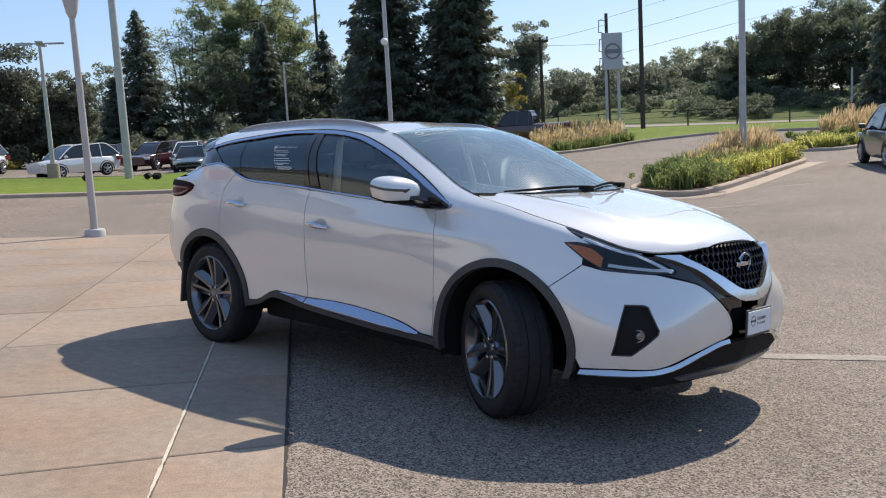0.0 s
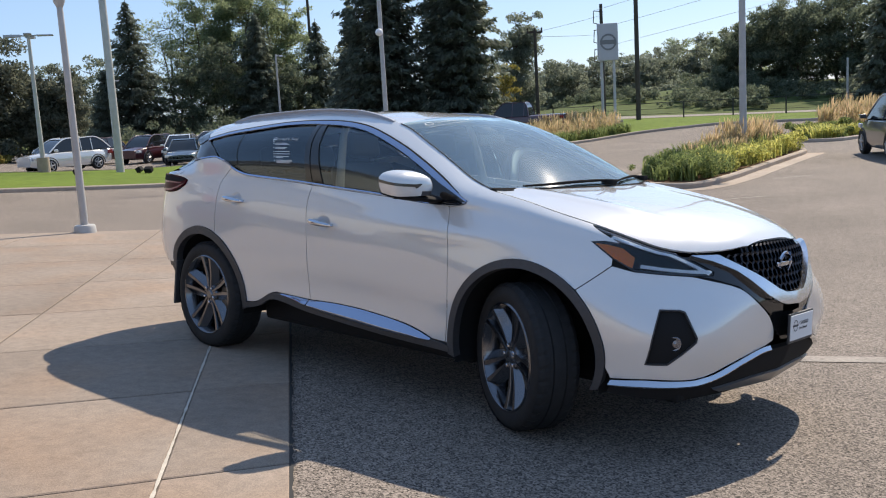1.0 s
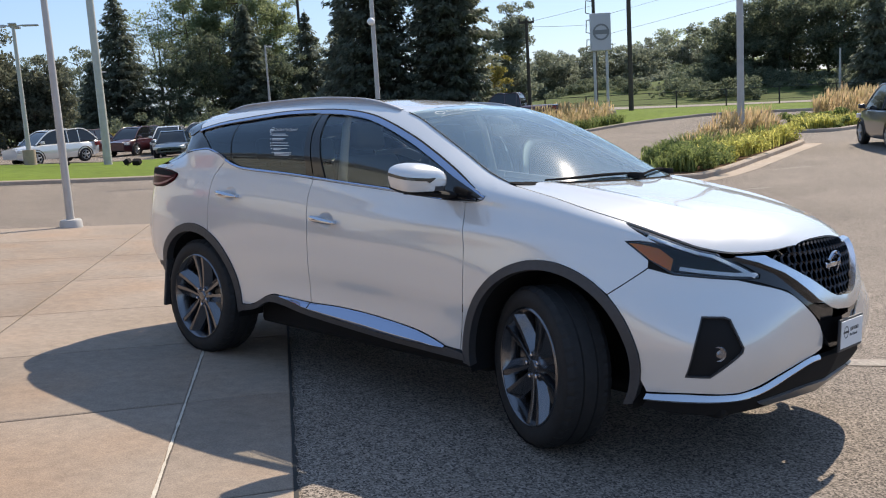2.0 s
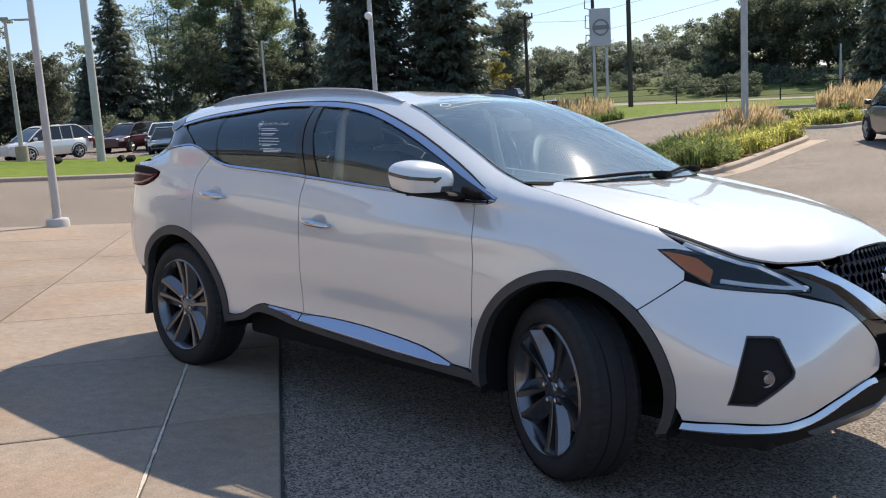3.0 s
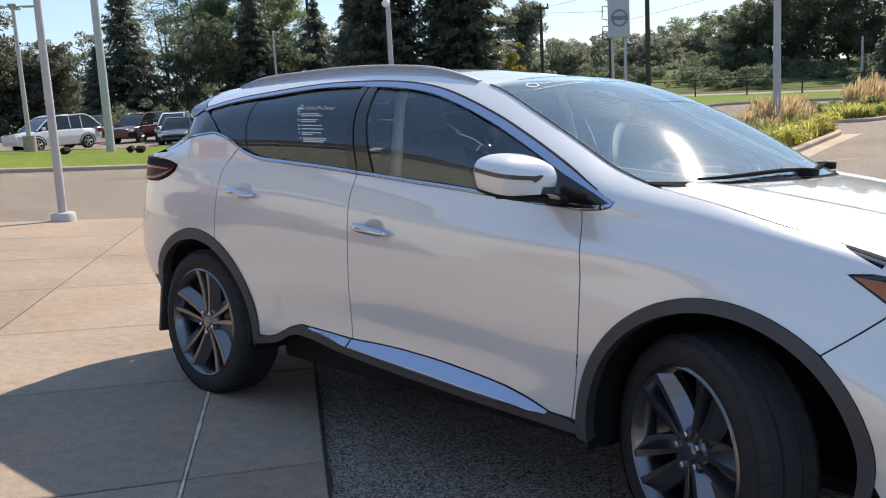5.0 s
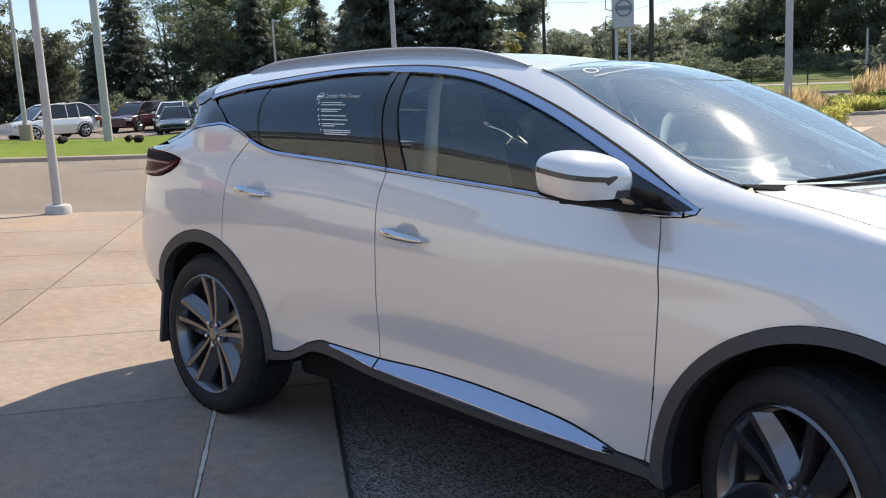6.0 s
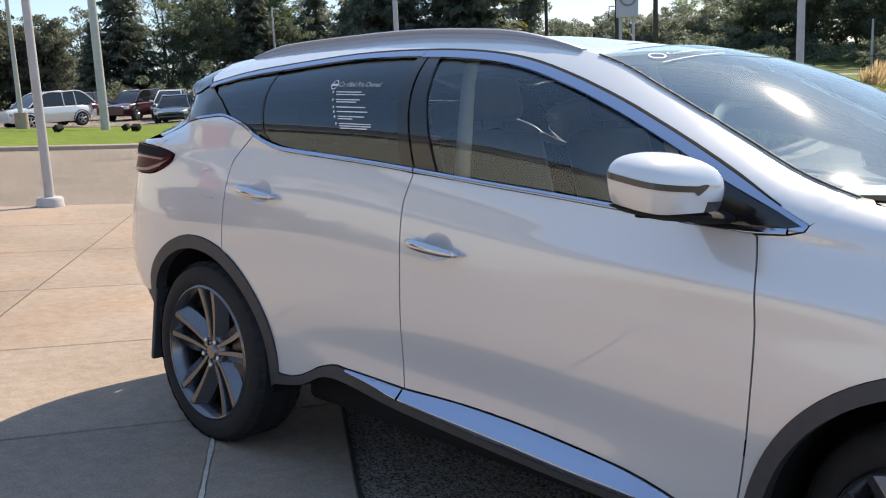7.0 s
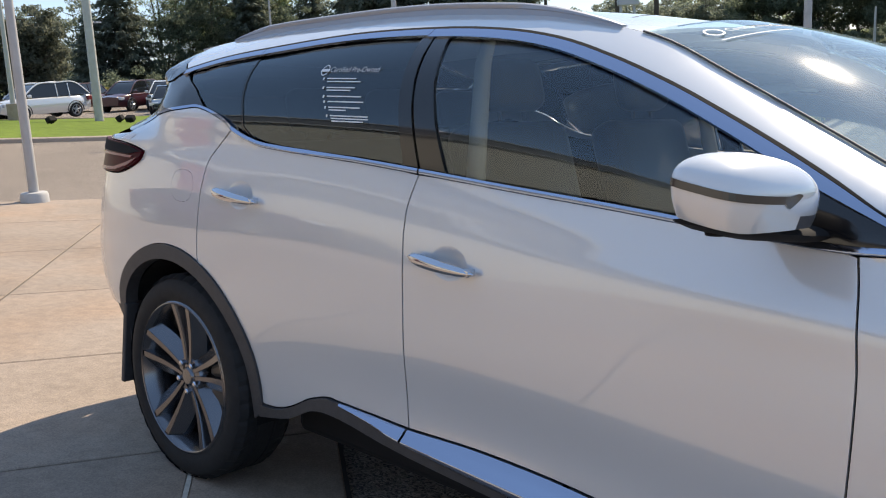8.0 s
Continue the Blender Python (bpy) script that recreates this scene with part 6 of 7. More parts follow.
    rows = [[bm.verts.new(shell(2 * math.pi * k / n, v)) for k in range(n)] for v in levels]
    for a, b in zip(rows, rows[1:]):
        for k in range(n):
            bm.faces.new((a[k], a[(k + 1) % n], b[(k + 1) % n], b[k]))
    bm.faces.new(rows[-1])
    bm.faces.new(rows[0])
    for f in bm.faces:
        c = f.calc_center_median()
        if c.x < cx - 0.070 + (c.y - cy) * 0.3 or c.y > cy + 0.100 or (c.z < cz - 0.040 and c.y > cy + 0.03):
            f.material_index = 1
    flip(bm)
    mirror_part = part("door_mirror", bm, [M_PAINT, M_BLACK], suv, "white door mirror with black underside", smooth=42)
    # black lower shell that runs into the sail
    bm = bmesh.new()
    low_rows = []
    for u, (px, py, pz, hx, hz) in enumerate(((2.150, -1.165, 1.212, 0.050, 0.006), (2.160, -1.12, 1.201, 0.066, 0.012), (2.172, -1.05, 1.192, 0.074, 0.019), (2.180, -0.98, 1.184, 0.066, 0.018), (2.19, -0.92, 1.176, 0.055, 0.018), (2.20, -0.86, 1.172, 0.060, 0.020), (2.20, -0.83, 1.172, 0.060, 0.020))):
        low_rows.append([bm.verts.new((px + (hx + 0.008) * math.cos(2 * math.pi * k / 16), py, pz - 0.013 + hz * math.sin(2 * math.pi * k / 16))) for k in range(16)])
    for a, b in zip(low_rows, low_rows[1:]):
        for k in range(16):
            bm.faces.new((a[k], a[(k + 1) % 16], b[(k + 1) % 16], b[k]))
    bm.faces.new(low_rows[0])
    tube(bm, [(2.140, -1.09, 1.195), (2.140, -1.09, 1.168)], [0.024, 0.018], 12)
    flip(bm)
    part("mirror_arm", bm, M_DARK, mirror_part, "black lower shell", smooth=40)
    bm = bmesh.new()
    rows = []
    for i in range(28):
        th = radians(-14 + 140 * i / 27)
        up = min(1.0, i / 3)
        v0, v1 = (0.30 - 0.55 * up) if i < 4 else -0.07, 0.17 + 0.10 * (1 - up)
        v0 = 0.18 - 0.40 * i / 3 if i < 4 else -0.05
        row = []
        for v in (v0, v1 if i else 0.22):
            p = shell(th, v)
            o = Vector((math.cos(th), -math.sin(th), 0)) * 0.0025
            row.append(bm.verts.new(p + o))
        rows.append(row)
    for a, b in zip(rows, rows[1:]):
        bm.faces.new((a[0], a[1], b[1], b[0]))
    flip(bm)
    part("turn_signal", bm, M_SMOKE, mirror_part, "smoked turn signal strip")
    # roof rail, seated on the roof
    bm = bmesh.new()
    sy = 1 if side else -1
    rows = []
    for i in range(49):
        u = i / 48
        x = -0.12 + 1.72 * u
        k = min(1.0, u / 0.12, (1 - u) / 0.20) ** 0.7
        y0, z0 = edge_y(x) - 0.006, edge_z(x)
        h = 0.006 + 0.025 * k
        rows.append([bm.verts.new((x, sy * (y0 + dy), z0 + dz)) for dy, dz in ((0.014, -0.016), (0.011, h * 0.40), (0.014, h * 0.5), (0.013, h * 0.85), (0.006, h), (-0.008, h), (-0.014, h * 0.8), (-0.015, -0.010))])
    for a, b in zip(rows, rows[1:]):
        for k in range(7):
            bm.faces.new((a[k], a[k + 1], b[k + 1], b[k]))
    bm.faces.new(rows[0])
    bm.faces.new(rows[-1])
    bmesh.ops.recalc_face_normals(bm, faces=bm.faces)
    part("roof_rail", bm, M_RAIL, suv, "satin grey roof rail", smooth=50)


# nose, middle pieces across both flanks
def both(line):
    return line + [(2 * MID - a, z) for a, z in line[::-1]]


V_OUT = [(3.745, 0.941), (3.855, 0.918), (3.999, 0.870), (4.236, 0.746), (4.348, 0.705), (4.413, 0.692), (MID - 0.02, 0.688)]
V_IN = [(3.905, 0.941), (4.035, 0.892), (4.181, 0.834), (4.350, 0.764), (4.419, 0.745), (MID - 0.02, 0.742)]
patch("grille_frame", both(V_OUT) + [(2 * MID - 3.905, 0.943)] + [(2 * MID - a, z) for a, z in V_IN[1:]] + V_IN[::-1], flank, M_SATINCHROME, suv, lift=0.022, fold=0.045, step=0.03, gap=0, label="chrome V-shaped grille surround")
GR_TOP = [(3.905, 0.943), (4.034, 0.955), (4.218, 0.972), (MID, 0.980)]
grille = patch("grille", both(GR_TOP) + [(2 * MID - a, z) for a, z in V_IN[1:]] + V_IN[::-1][:-1], flank, M_DARK, suv, lift=-0.030, fold=0, step=0.04, gap=0, label="black honeycomb grille")
bm = bmesh.new()
g_poly = both(GR_TOP) + [(2 * MID - a, z) for a, z in V_IN[1:]] + V_IN[::-1][:-1]
pitch = 0.054
for j in range(8):
    for i in range(-13, 14):
        a = MID + (i + (0.5 if j % 2 else 0)) * pitch
        z = 0.962 - j * pitch * 0.74
        if not inside((a, z), g_poly):
            continue
        ring_o, ring_i, ring_b = [], [], []
        for k in range(6):
            th = radians(60 * k + 30)
            for ring, r, dep in ((ring_o, 0.0300, -0.010), (ring_i, 0.0235, -0.005), (ring_b, 0.0215, -0.029)):
                p = Vector(flank(a + r * math.cos(th), z + r * 0.86 * math.sin(th)))
                ring.append(bm.verts.new((p.x + dep, p.y, p.z)))
        for k in range(6):
            n = (k + 1) % 6
            bm.faces.new((ring_o[k], ring_o[n], ring_i[n], ring_i[k]))
            bm.faces.new((ring_i[k], ring_i[n], ring_b[n], ring_b[k]))
bmesh.ops.recalc_face_normals(bm, faces=bm.faces)
part("honeycomb", bm, M_DKCHROME, grille)
bm = bmesh.new()
revolve(bm, [(-0.006, 0.050), (0.006, 0.052), (0.010, 0.058), (0.006, 0.064), (-0.006, 0.066)], 36)
box(bm, -0.078, 0.078, -0.004, 0.012, -0.011, 0.011, 0.003)
badge = part("badge", bm, M_CHROME, grille, "round chrome badge with a bar", smooth=40)
badge.matrix_basis = pose(3.818, 0, 0.878, 0, 0, -90) @ pose(0, 0, 0, -8, 0, 0) @ pose(0, 0, 0, 0, 0, 180)
patch("lower_grille", both([(4.295, 0.645), (4.427, 0.645)]) + both([(4.450, 0.505), (4.350, 0.505)])[::-1][::-1][::-1], flank, M_GLOSSBLACK, suv, lift=-0.010, fold=0.02, step=0.04, gap=0, label="gloss black lower grille")
patch("front_valance", both([(3.430, 0.338), (3.632, 0.345), (3.824, 0.350), (3.950, 0.376), (4.113, 0.430), (4.300, 0.468), (MID, 0.470)]) + both([(3.420, 0.300), (3.800, 0.280), (4.099, 0.270), (MID, 0.265)])[::-1], flank, M_DARK, suv, lift=0.002, fold=0.03, step=0.04, gap=0)
patch("skid_plate", both(spl([(3.980, 0.322), (4.200, 0.334), (4.350, 0.338), (MID, 0.340)], 4)) + both(spl([(4.050, 0.300), (4.199, 0.292), (4.349, 0.285), (MID, 0.282)], 4))[::-1], flank, M_SATIN, suv, lift=0.014, fold=0.02, step=0.03, gap=0, label="silver bumper skid plate")
# hood
edge = [(2.56 + (3.742 - 2.56) * (i / 40) ** 0.75, -hood_half(2.56 + (3.742 - 2.56) * (i / 40) ** 0.75)) for i in range(41)]
hood_line = edge + [(x, -y) for x, y in edge[::-1]]
cowl = [(2.528 + 0.205 * (1 - (abs(y) / 0.75) ** 2.6), y) for y in [0.70 - 1.40 * k / 20 for k in range(21)]]
patch("hood", hood_line + cowl, hood_face, M_PAINT, suv, fold=0.012, step=0.025, gap=0.003, label="white bonnet with two creases")
# roof
rl = [(-0.36 + 2.02 * i / 32, -edge_y(-0.36 + 2.02 * i / 32)) for i in range(33)]
header = [(1.66 + 0.10 * (1 - t * t), 0.595 * t) for t in [-0.95 + 1.9 * k / 12 for k in range(13)]]
sunroof = [(0.62, -0.40), (0.62, 0.40), (1.20, 0.42), (1.24, 0.30), (1.26, 0), (1.24, -0.30), (1.20, -0.42)]
rear_glass = [(-0.10, -0.38), (-0.10, 0.38), (0.56, 0.40), (0.56, -0.40)]
patch("roof", rl + header + [(x, -y) for x, y in rl[::-1]], roof_skin, M_PAINT, suv, holes=[sunroof, rear_glass], fold=0.01, step=0.06, gap=0.001)
patch("sunroof", sunroof, roof_skin, M_GLASS_DARK, suv, lift=0.002, fold=0.006, step=0.08, label="dark glass sunroof")
patch("roof_glass", rear_glass, roof_skin, M_GLASS_DARK, suv, lift=0.002, fold=0.006, step=0.08, label="dark glass roof panel")
patch("headliner", [(-0.6, -0.56), (1.66, -0.58), (1.72, 0), (1.66, 0.58), (-0.6, 0.56)], roof_skin, M_HEADLINER, suv, lift=-0.045, fold=0, step=0.15, gap=0)
# rear spoiler and tail
bm = bmesh.new()
rows = []
for i in range(13):
    t = -1 + 2 * i / 12
    y = 0.585 * t
    xe = -0.66 + 0.20 * t * t
    rows.append([bm.verts.new(q) for q in ((-0.34, y, roof_skin(-0.34, y * 0.99)[2] - 0.004), (xe, y, roof_z(-0.6) - 0.03 - 0.05 * t * t), (xe - 0.03, y, roof_z(-0.6) - 0.055 - 0.05 * t * t), (xe + 0.02, y, roof_z(-0.6) - 0.085 - 0.05 * t * t), (-0.34, y * 1.06, 1.47))])
for a, b in zip(rows, rows[1:]):
    for k in range(4):
        bm.faces.new((a[k], a[k + 1], b[k + 1], b[k]))
bm.faces.new(rows[0])
bm.faces.new(rows[-1])
bmesh.ops.recalc_face_normals(bm, faces=bm.faces)
part("spoiler", bm, M_GLOSSBLACK, suv, "gloss black roof spoiler", smooth=45)


for sgn in (False, True):
    patch("tailgate", [(-0.72, 1.215), (-1.18, 1.19), (-1.18, 1.10), (-0.20 - REAR_LEN, 1.09), (-0.20 - REAR_LEN, 1.53), (-0.90, 1.51), (-0.90, 1.28)], flank, M_GLOSSBLACK, suv, lift=-0.008, fold=0, step=0.06, gap=0, label="dark tailgate window", mirror=sgn)
# windscreen, cowl and wipers
screen = patch("windscreen", [(-1, 0), (1, 0), (1, 1), (-1, 1)], lambda u, v: screen_skin(u, 1 - v), M_WSHIELD, suv, fold=0.004, step=0.08, gap=0)
screen.visible_shadow = False
bm = bmesh.new()
rows = []
for i in range(25):
    t = -1 + 2 * i / 24
    a = Vector(screen_skin(t, 0.985)) + Vector((0, 0, 0.003))
    b = Vector(screen_skin(t, 1.03)) + Vector((0.01, 0, 0.004))
    c = Vector((2.560 + 0.215 * (1 - abs(t) ** 2.6), 0.735 * t, 1.195))
    d = c - Vector((0, 0, 0.05))
    rows.append([bm.verts.new(q) for q in (a, b, c, d)])
for a, b in zip(rows, rows[1:]):
    for k in range(3):
        bm.faces.new((a[k], a[k + 1], b[k + 1], b[k]))
part("cowl", bm, M_COWL, suv, "black cowl panel", smooth=40)
for y0, y1, b1 in ((-0.60, 0.06, 0.955), (0.06, 0.66, 0.925)):
    bm = bmesh.new()
    pts = []
    for k in range(9):
        t = (y0 + (y1 - y0) * k / 8) / 0.75
        p = Vector(screen_skin(t, 0.985 - (0.985 - b1) * math.sin(math.pi * k / 8 * 0.6)))
        pts.append(p + Vector((0.010, 0, 0.012)))
    tube(bm, pts, [0.004, 0.006, 0.007, 0.008, 0.008, 0.008, 0.008, 0.007, 0.005], 8)
    box(bm, pts[-1].x - 0.02, pts[-1].x + 0.06, pts[-1].y - 0.02, pts[-1].y + 0.03, pts[-1].z - 0.025, pts[-1].z + 0.006, 0.006)
    part("wiper", bm, M_COWL, suv, smooth=50)
# bright pillar finishers beside the windscreen
for sgn in (-1, 1):
    bm = bmesh.new()
    pts = [Vector(screen_skin(sgn * 0.995, k / 20)) + Vector((0, sgn * 0.004, 0.002)) for k in range(21)]
    tube(bm, pts, 0.003, 8)
    part("screen_seal", bm, M_BLACK, suv, smooth=60)
# licence plate holder with a dealer card
bm = bmesh.new()
box(bm, -0.160, 0.160, -0.006, 0.006, -0.082, 0.082, 0.006)
plate = part("plate_holder", bm, M_BLACK, suv, "black plate frame with a white dealer card")
plate.matrix_basis = pose(3.904, 0.02, 0.570, 0, 0, 90) @ Matrix.Diagonal((0.86, 1, 0.92, 1))
bm = bmesh.new()
box(bm, -0.148, 0.148, -0.009, 0.0, -0.066, 0.070, 0.002)
part("card", bm, M_WHITE, plate)
bm = bmesh.new()
revolve(bm, [(-0.0100, 0.026), (-0.0100, 0.031)], 28, (-0.085, 0, 0.012))
box(bm, -0.120, -0.050, -0.0104, -0.009, 0.007, 0.017)
part("card_mark", bm, M_INK, plate)


def text(name, words, size, parent, m, material, align="LEFT"):
    cu = bpy.data.curves.new(name, "FONT")
    cu.body = words
    cu.size = size
    cu.align_x = align
    cu.extrude = 0.0004
    ob = new(name, cu)
    dg = bpy.context.evaluated_depsgraph_get()
    me = bpy.data.meshes.new_from_object(ob.evaluated_get(dg))
    me.name = name
    bpy.data.objects.remove(ob)
    me.materials.clear()
    me.materials.append(material)
    o = new(name, me)
    o.parent = parent
    o.matrix_basis = m
    return o


text("card_words", "CERTIFIED", 0.026, plate, pose(-0.035, -0.0098, 0.012, 90, 0, 0), M_INK)
text("card_words", "Pre-Owned", 0.022, plate, pose(-0.035, -0.0098, -0.014, 90, 0, 0), M_INK)


# wheels
def wheel_parts(name, m, parent):
    w = new(name)
    w.parent = parent
    w.matrix_basis = m
    bm = bmesh.new()
    R = 0.380
    prof = [(0.105, 0.272), (0.112, 0.283), (0.121, 0.300), (0.122, 0.325), (0.116, 0.350), (0.104, 0.367), (0.085, 0.376), (0.060, 0.379)]
    for y in (0.040, 0.035, 0.030, 0.010, 0.0):
        prof.append((y, 0.371 if y in (0.035,) else 0.380))
    prof = prof + [(-y, r) for y, r in prof[::-1][1:]]
    revolve(bm, [(-y, r) for y, r in prof], 72)
    bmesh.ops.recalc_face_normals(bm, faces=bm.faces)
    tyre = part("tyre", bm, M_TYRE, w, "black rubber tyre", smooth=40)
    bm = bmesh.new()
    n = 144
    for y0, y1 in ((-0.112, -0.060), (0.060, 0.112)):
        rows = []
        for k in range(n):
            th = 2 * math.pi * k / n
            r = 0.3815 if k % 4 < 3 else 0.3770
            rows.append([bm.verts.new((rr * math.cos(th + sk), y, rr * math.sin(th + sk))) for y, rr, sk in ((y0, r - (0.014 if y0 < 0 else 0.0015), 0.0), ((y0 + y1) / 2, r, 0.012), (y1, r - (0.0015 if y0 < 0 else 0.014), 0.03))])
        for a, b in zip(rows, rows[1:] + rows[:1]):
            bm.faces.new((a[0], a[1], b[1], b[0]))
            bm.faces.new((a[1], a[2], b[2], b[1]))
    tagged(part("tread", bm, M_TYRE, tyre), kind="stuff")
    bm = bmesh.new()
    revolve(bm, [(-0.114, 0.284), (-0.118, 0.278), (-0.110, 0.270), (-0.085, 0.258), (-0.03, 0.245), (0.06, 0.245), (0.11, 0.272), (0.11, 0.284)], 64)
    bmesh.ops.recalc_face_normals(bm, faces=bm.faces)
    rim = part("rim", bm, M_RIM, w, "gunmetal alloy rim", smooth=40)
    bm = bmesh.new()
    revolve(bm, [(-0.1185, 0.2790), (-0.120, 0.2755), (-0.117, 0.2715)], 64)
    part("rim_lip", bm, M_RIMCUT, rim, smooth=40)
    # five pairs of spokes: bright narrow faces, wide dark flanks falling back into the openings
    spoke = {}
    for k in range(5):
        for sgn in (-1, 1):
            turn = Matrix.Rotation(-2 * math.pi * k / 5, 4, "Y")
            if sgn in spoke:
                share("spoke", spoke[sgn][0], rim, turn)
                share("spoke_face", spoke[sgn][1], rim, turn)
                continue
            bm, bm2 = bmesh.new(), bmesh.new()
            rows, flat = [], []
            for i in range(9):
                u = i / 8
                r = 0.040 + 0.236 * u
                off = sgn * (0.0125 + 0.026 * u + 0.010 * u * u)
                y = -0.084 - 0.030 * u + 0.008 * math.sin(math.pi * u)
                hw = 0.0075 + 0.006 * u
                wide = 0.018 + 0.030 * math.sin(math.pi * min(1.0, u * 0.75 + 0.1))
                P = lambda t, d: bm.verts.new((off + sgn * t, y + d, r))
                rows.append([P(-hw - 0.007, 0.045), P(-hw, 0.004), P(-hw + 0.002, 0), P(hw, 0), P(hw + wide, 0.026 + 0.014 * (1 - u)), P(hw + wide + 0.004, 0.055)])
                flat.append([bm2.verts.new((off + sgn * t, y - 0.0011, r)) for t in (-hw + 0.0025, hw - 0.0005)])
            for a, b in zip(rows, rows[1:]):
                for q in range(5):
                    bm.faces.new((a[q], a[q + 1], b[q + 1], b[q]))
            for a, b in zip(flat, flat[1:]):
                bm2.faces.new((a[0], a[1], b[1], b[0]))
            bmesh.ops.recalc_face_normals(bm, faces=bm.faces)
            if sum(f.normal.y * f.calc_area() for f in bm.faces) > 0:
                bmesh.ops.reverse_faces(bm, faces=bm.faces)
            spoke[sgn] = (part("spoke", bm, M_RIM, rim, smooth=30, at=turn), part("spoke_face", bm2, M_RIMCUT, rim, "machined spoke face", at=turn))
    bm = bmesh.new()
    revolve(bm, [(-0.02, 0.082), (-0.070, 0.078), (-0.080, 0.070), (-0.082, 0.036), (-0.088, 0.033), (-0.092, 0.028), (-0.093, 0.0)], 32)
    part("hub", bm, M_RIM, rim, smooth=35)
    nut = None
    for k in range(5):
        th = 2 * math.pi * k / 5 + math.pi / 2 + math.pi / 5
        if nut is None:
            bm = bmesh.new()
            revolve(bm, [(-0.070, 0.012), (-0.094, 0.011), (-0.098, 0.007), (-0.098, 0.0)], 6)
            nut = part("wheel_nut", bm, M_CHROME, rim)
            nut.matrix_basis = Matrix.Translation((0.056 * math.cos(th), 0, 0.056 * math.sin(th)))
        else:
            share("wheel_nut", nut, rim, Matrix.Translation((0.056 * math.cos(th), 0, 0.056 * math.sin(th))))
    bm = bmesh.new()
    revolve(bm, [(-0.022, 0.03), (-0.022, 0.165), (-0.002, 0.165), (-0.002, 0.03)], 40)
    part("brake_disc", bm, M_DISC, w, smooth=30)
    bm = bmesh.new()
    box(bm, 0.095, 0.185, -0.055, 0.03, -0.09, 0.09, 0.015)
    part("brake_caliper", bm, M_DISC, w, smooth=40)
    return w


STEER = -24
wheel_parts("wheel", pose(0, -0.828, 0.380), suv)
wheel_parts("wheel", pose(2.825, -0.822, 0.380, 0, 0, STEER) @ pose(0, 0, 0, 0, 25, 0), suv)
wheel_parts("wheel", pose(0, 0.828, 0.380, 0, 0, 180), suv)
wheel_parts("wheel", pose(2.825, 0.822, 0.380, 0, 0, 180 + STEER), suv)
# wheel housings and floor pan
for (cx, cz), r in ((ARCH_F, 0.475), (ARCH_R, 0.440)):
    for sgn in (-1, 1):
        bm = bmesh.new()
        rows = []
        for i in range(25):
            th = radians(-12 + 204 * i / 24)
            rows.append([bm.verts.new((cx + r * math.cos(th), sgn * y, cz + r * math.sin(th))) for y in (0.895, 0.52)])
        for a, b in zip(rows, rows[1:]):
            bm.faces.new((a[0], a[1], b[1], b[0]))
        bm.faces.new([q[1] for q in rows])
        part("wheel_housing", bm, M_DARK, suv)
bm = bmesh.new()
box(bm, -0.85, -0.45, -0.55, 0.55, 0.30, 0.62, 0.03)
box(bm, 0.42, 2.38, -0.74, 0.74, 0.24, 0.44, 0.03)
box(bm, -0.6, 3.5, -0.52, 0.52, 0.22, 0.55, 0.03)
box(bm, 3.34, 3.66, -0.72, 0.72, 0.26, 0.60, 0.03)
part("floor_pan", bm, M_DARK, suv, "black underbody")
bm = bmesh.new()
for sgn in (-1, 1):
    box(bm, -0.012, 0.012, sgn * 0.94 - 0.0 if sgn < 0 else 0.74, sgn * 0.74 if sgn < 0 else 0.94, 0.27, 0.60, 0.006, Matrix.Translation((-0.515, 0, 0)) @ Matrix.Rotation(radians(8), 4, "Y") @ Matrix.Translation((0.03, 0, 0)))
    part("mud_flap", bm, M_BLACK, suv, "black mud flap")
    bm = bmesh.new()
bm.free()
# cabin
bm = bmesh.new()
box(bm, -0.40, 2.34, -0.80, 0.80, 0.46, 0.56, 0.02)
box(bm, -0.75, -0.45, -0.80, 0.80, 0.5, 1.10, 0.03)
part("cabin_floor", bm, M_TRIM, suv)
for sgn in (-1, 1):
    bm = bmesh.new()
    box(bm, 0.25, 2.30, sgn * 0.80 - 0.03, sgn * 0.80 + 0.03, 0.55, 1.12, 0.025)
    part("door_card", bm, M_TRIM, suv)
    bm = bmesh.new()
    tube(bm, [(1.20, sgn * 0.70, 0.9), (1.19, sgn * 0.69, 1.2), (1.15, sgn * 0.625, 1.50), (1.13, sgn * 0.57, 1.60)], [0.03, 0.028, 0.024, 0.02], 10)
    part("pillar_trim", bm, M_GREYTRIM, suv, "light grey pillar trim", smooth=50)


def seat(x, y, z=0.56):
    root = new("seat")
    root.parent = suv
    root.matrix_basis = pose(x, y, z)
    bm = bmesh.new()
    box(bm, -0.24, 0.28, -0.25, 0.25, 0.10, 0.26, 0.05, None, 3)
    box(bm, -0.20, 0.20, -0.20, 0.20, 0.0, 0.12, 0.02)
    part("cushion", bm, M_SEAT, root, smooth=50)
    bm = bmesh.new()
    box(bm, -0.075, 0.065, -0.25, 0.25, 0.0, 0.60, 0.055, pose(-0.22, 0, 0.20, 0, -18, 0), 3)
    part("backrest", bm, M_SEAT, root, smooth=50)
    bm = bmesh.new()
    box(bm, -0.05, 0.05, -0.13, 0.13, 0.63, 0.80, 0.045, pose(-0.20, 0, 0.20, 0, -16, 0), 3)
    tube(bm, [(-0.385, -0.06, 0.78), (-0.40, -0.06, 0.86)], 0.008, 6)
    tube(bm, [(-0.385, 0.06, 0.78), (-0.40, 0.06, 0.86)], 0.008, 6)
    part("headrest", bm, M_SEAT, root, smooth=50)


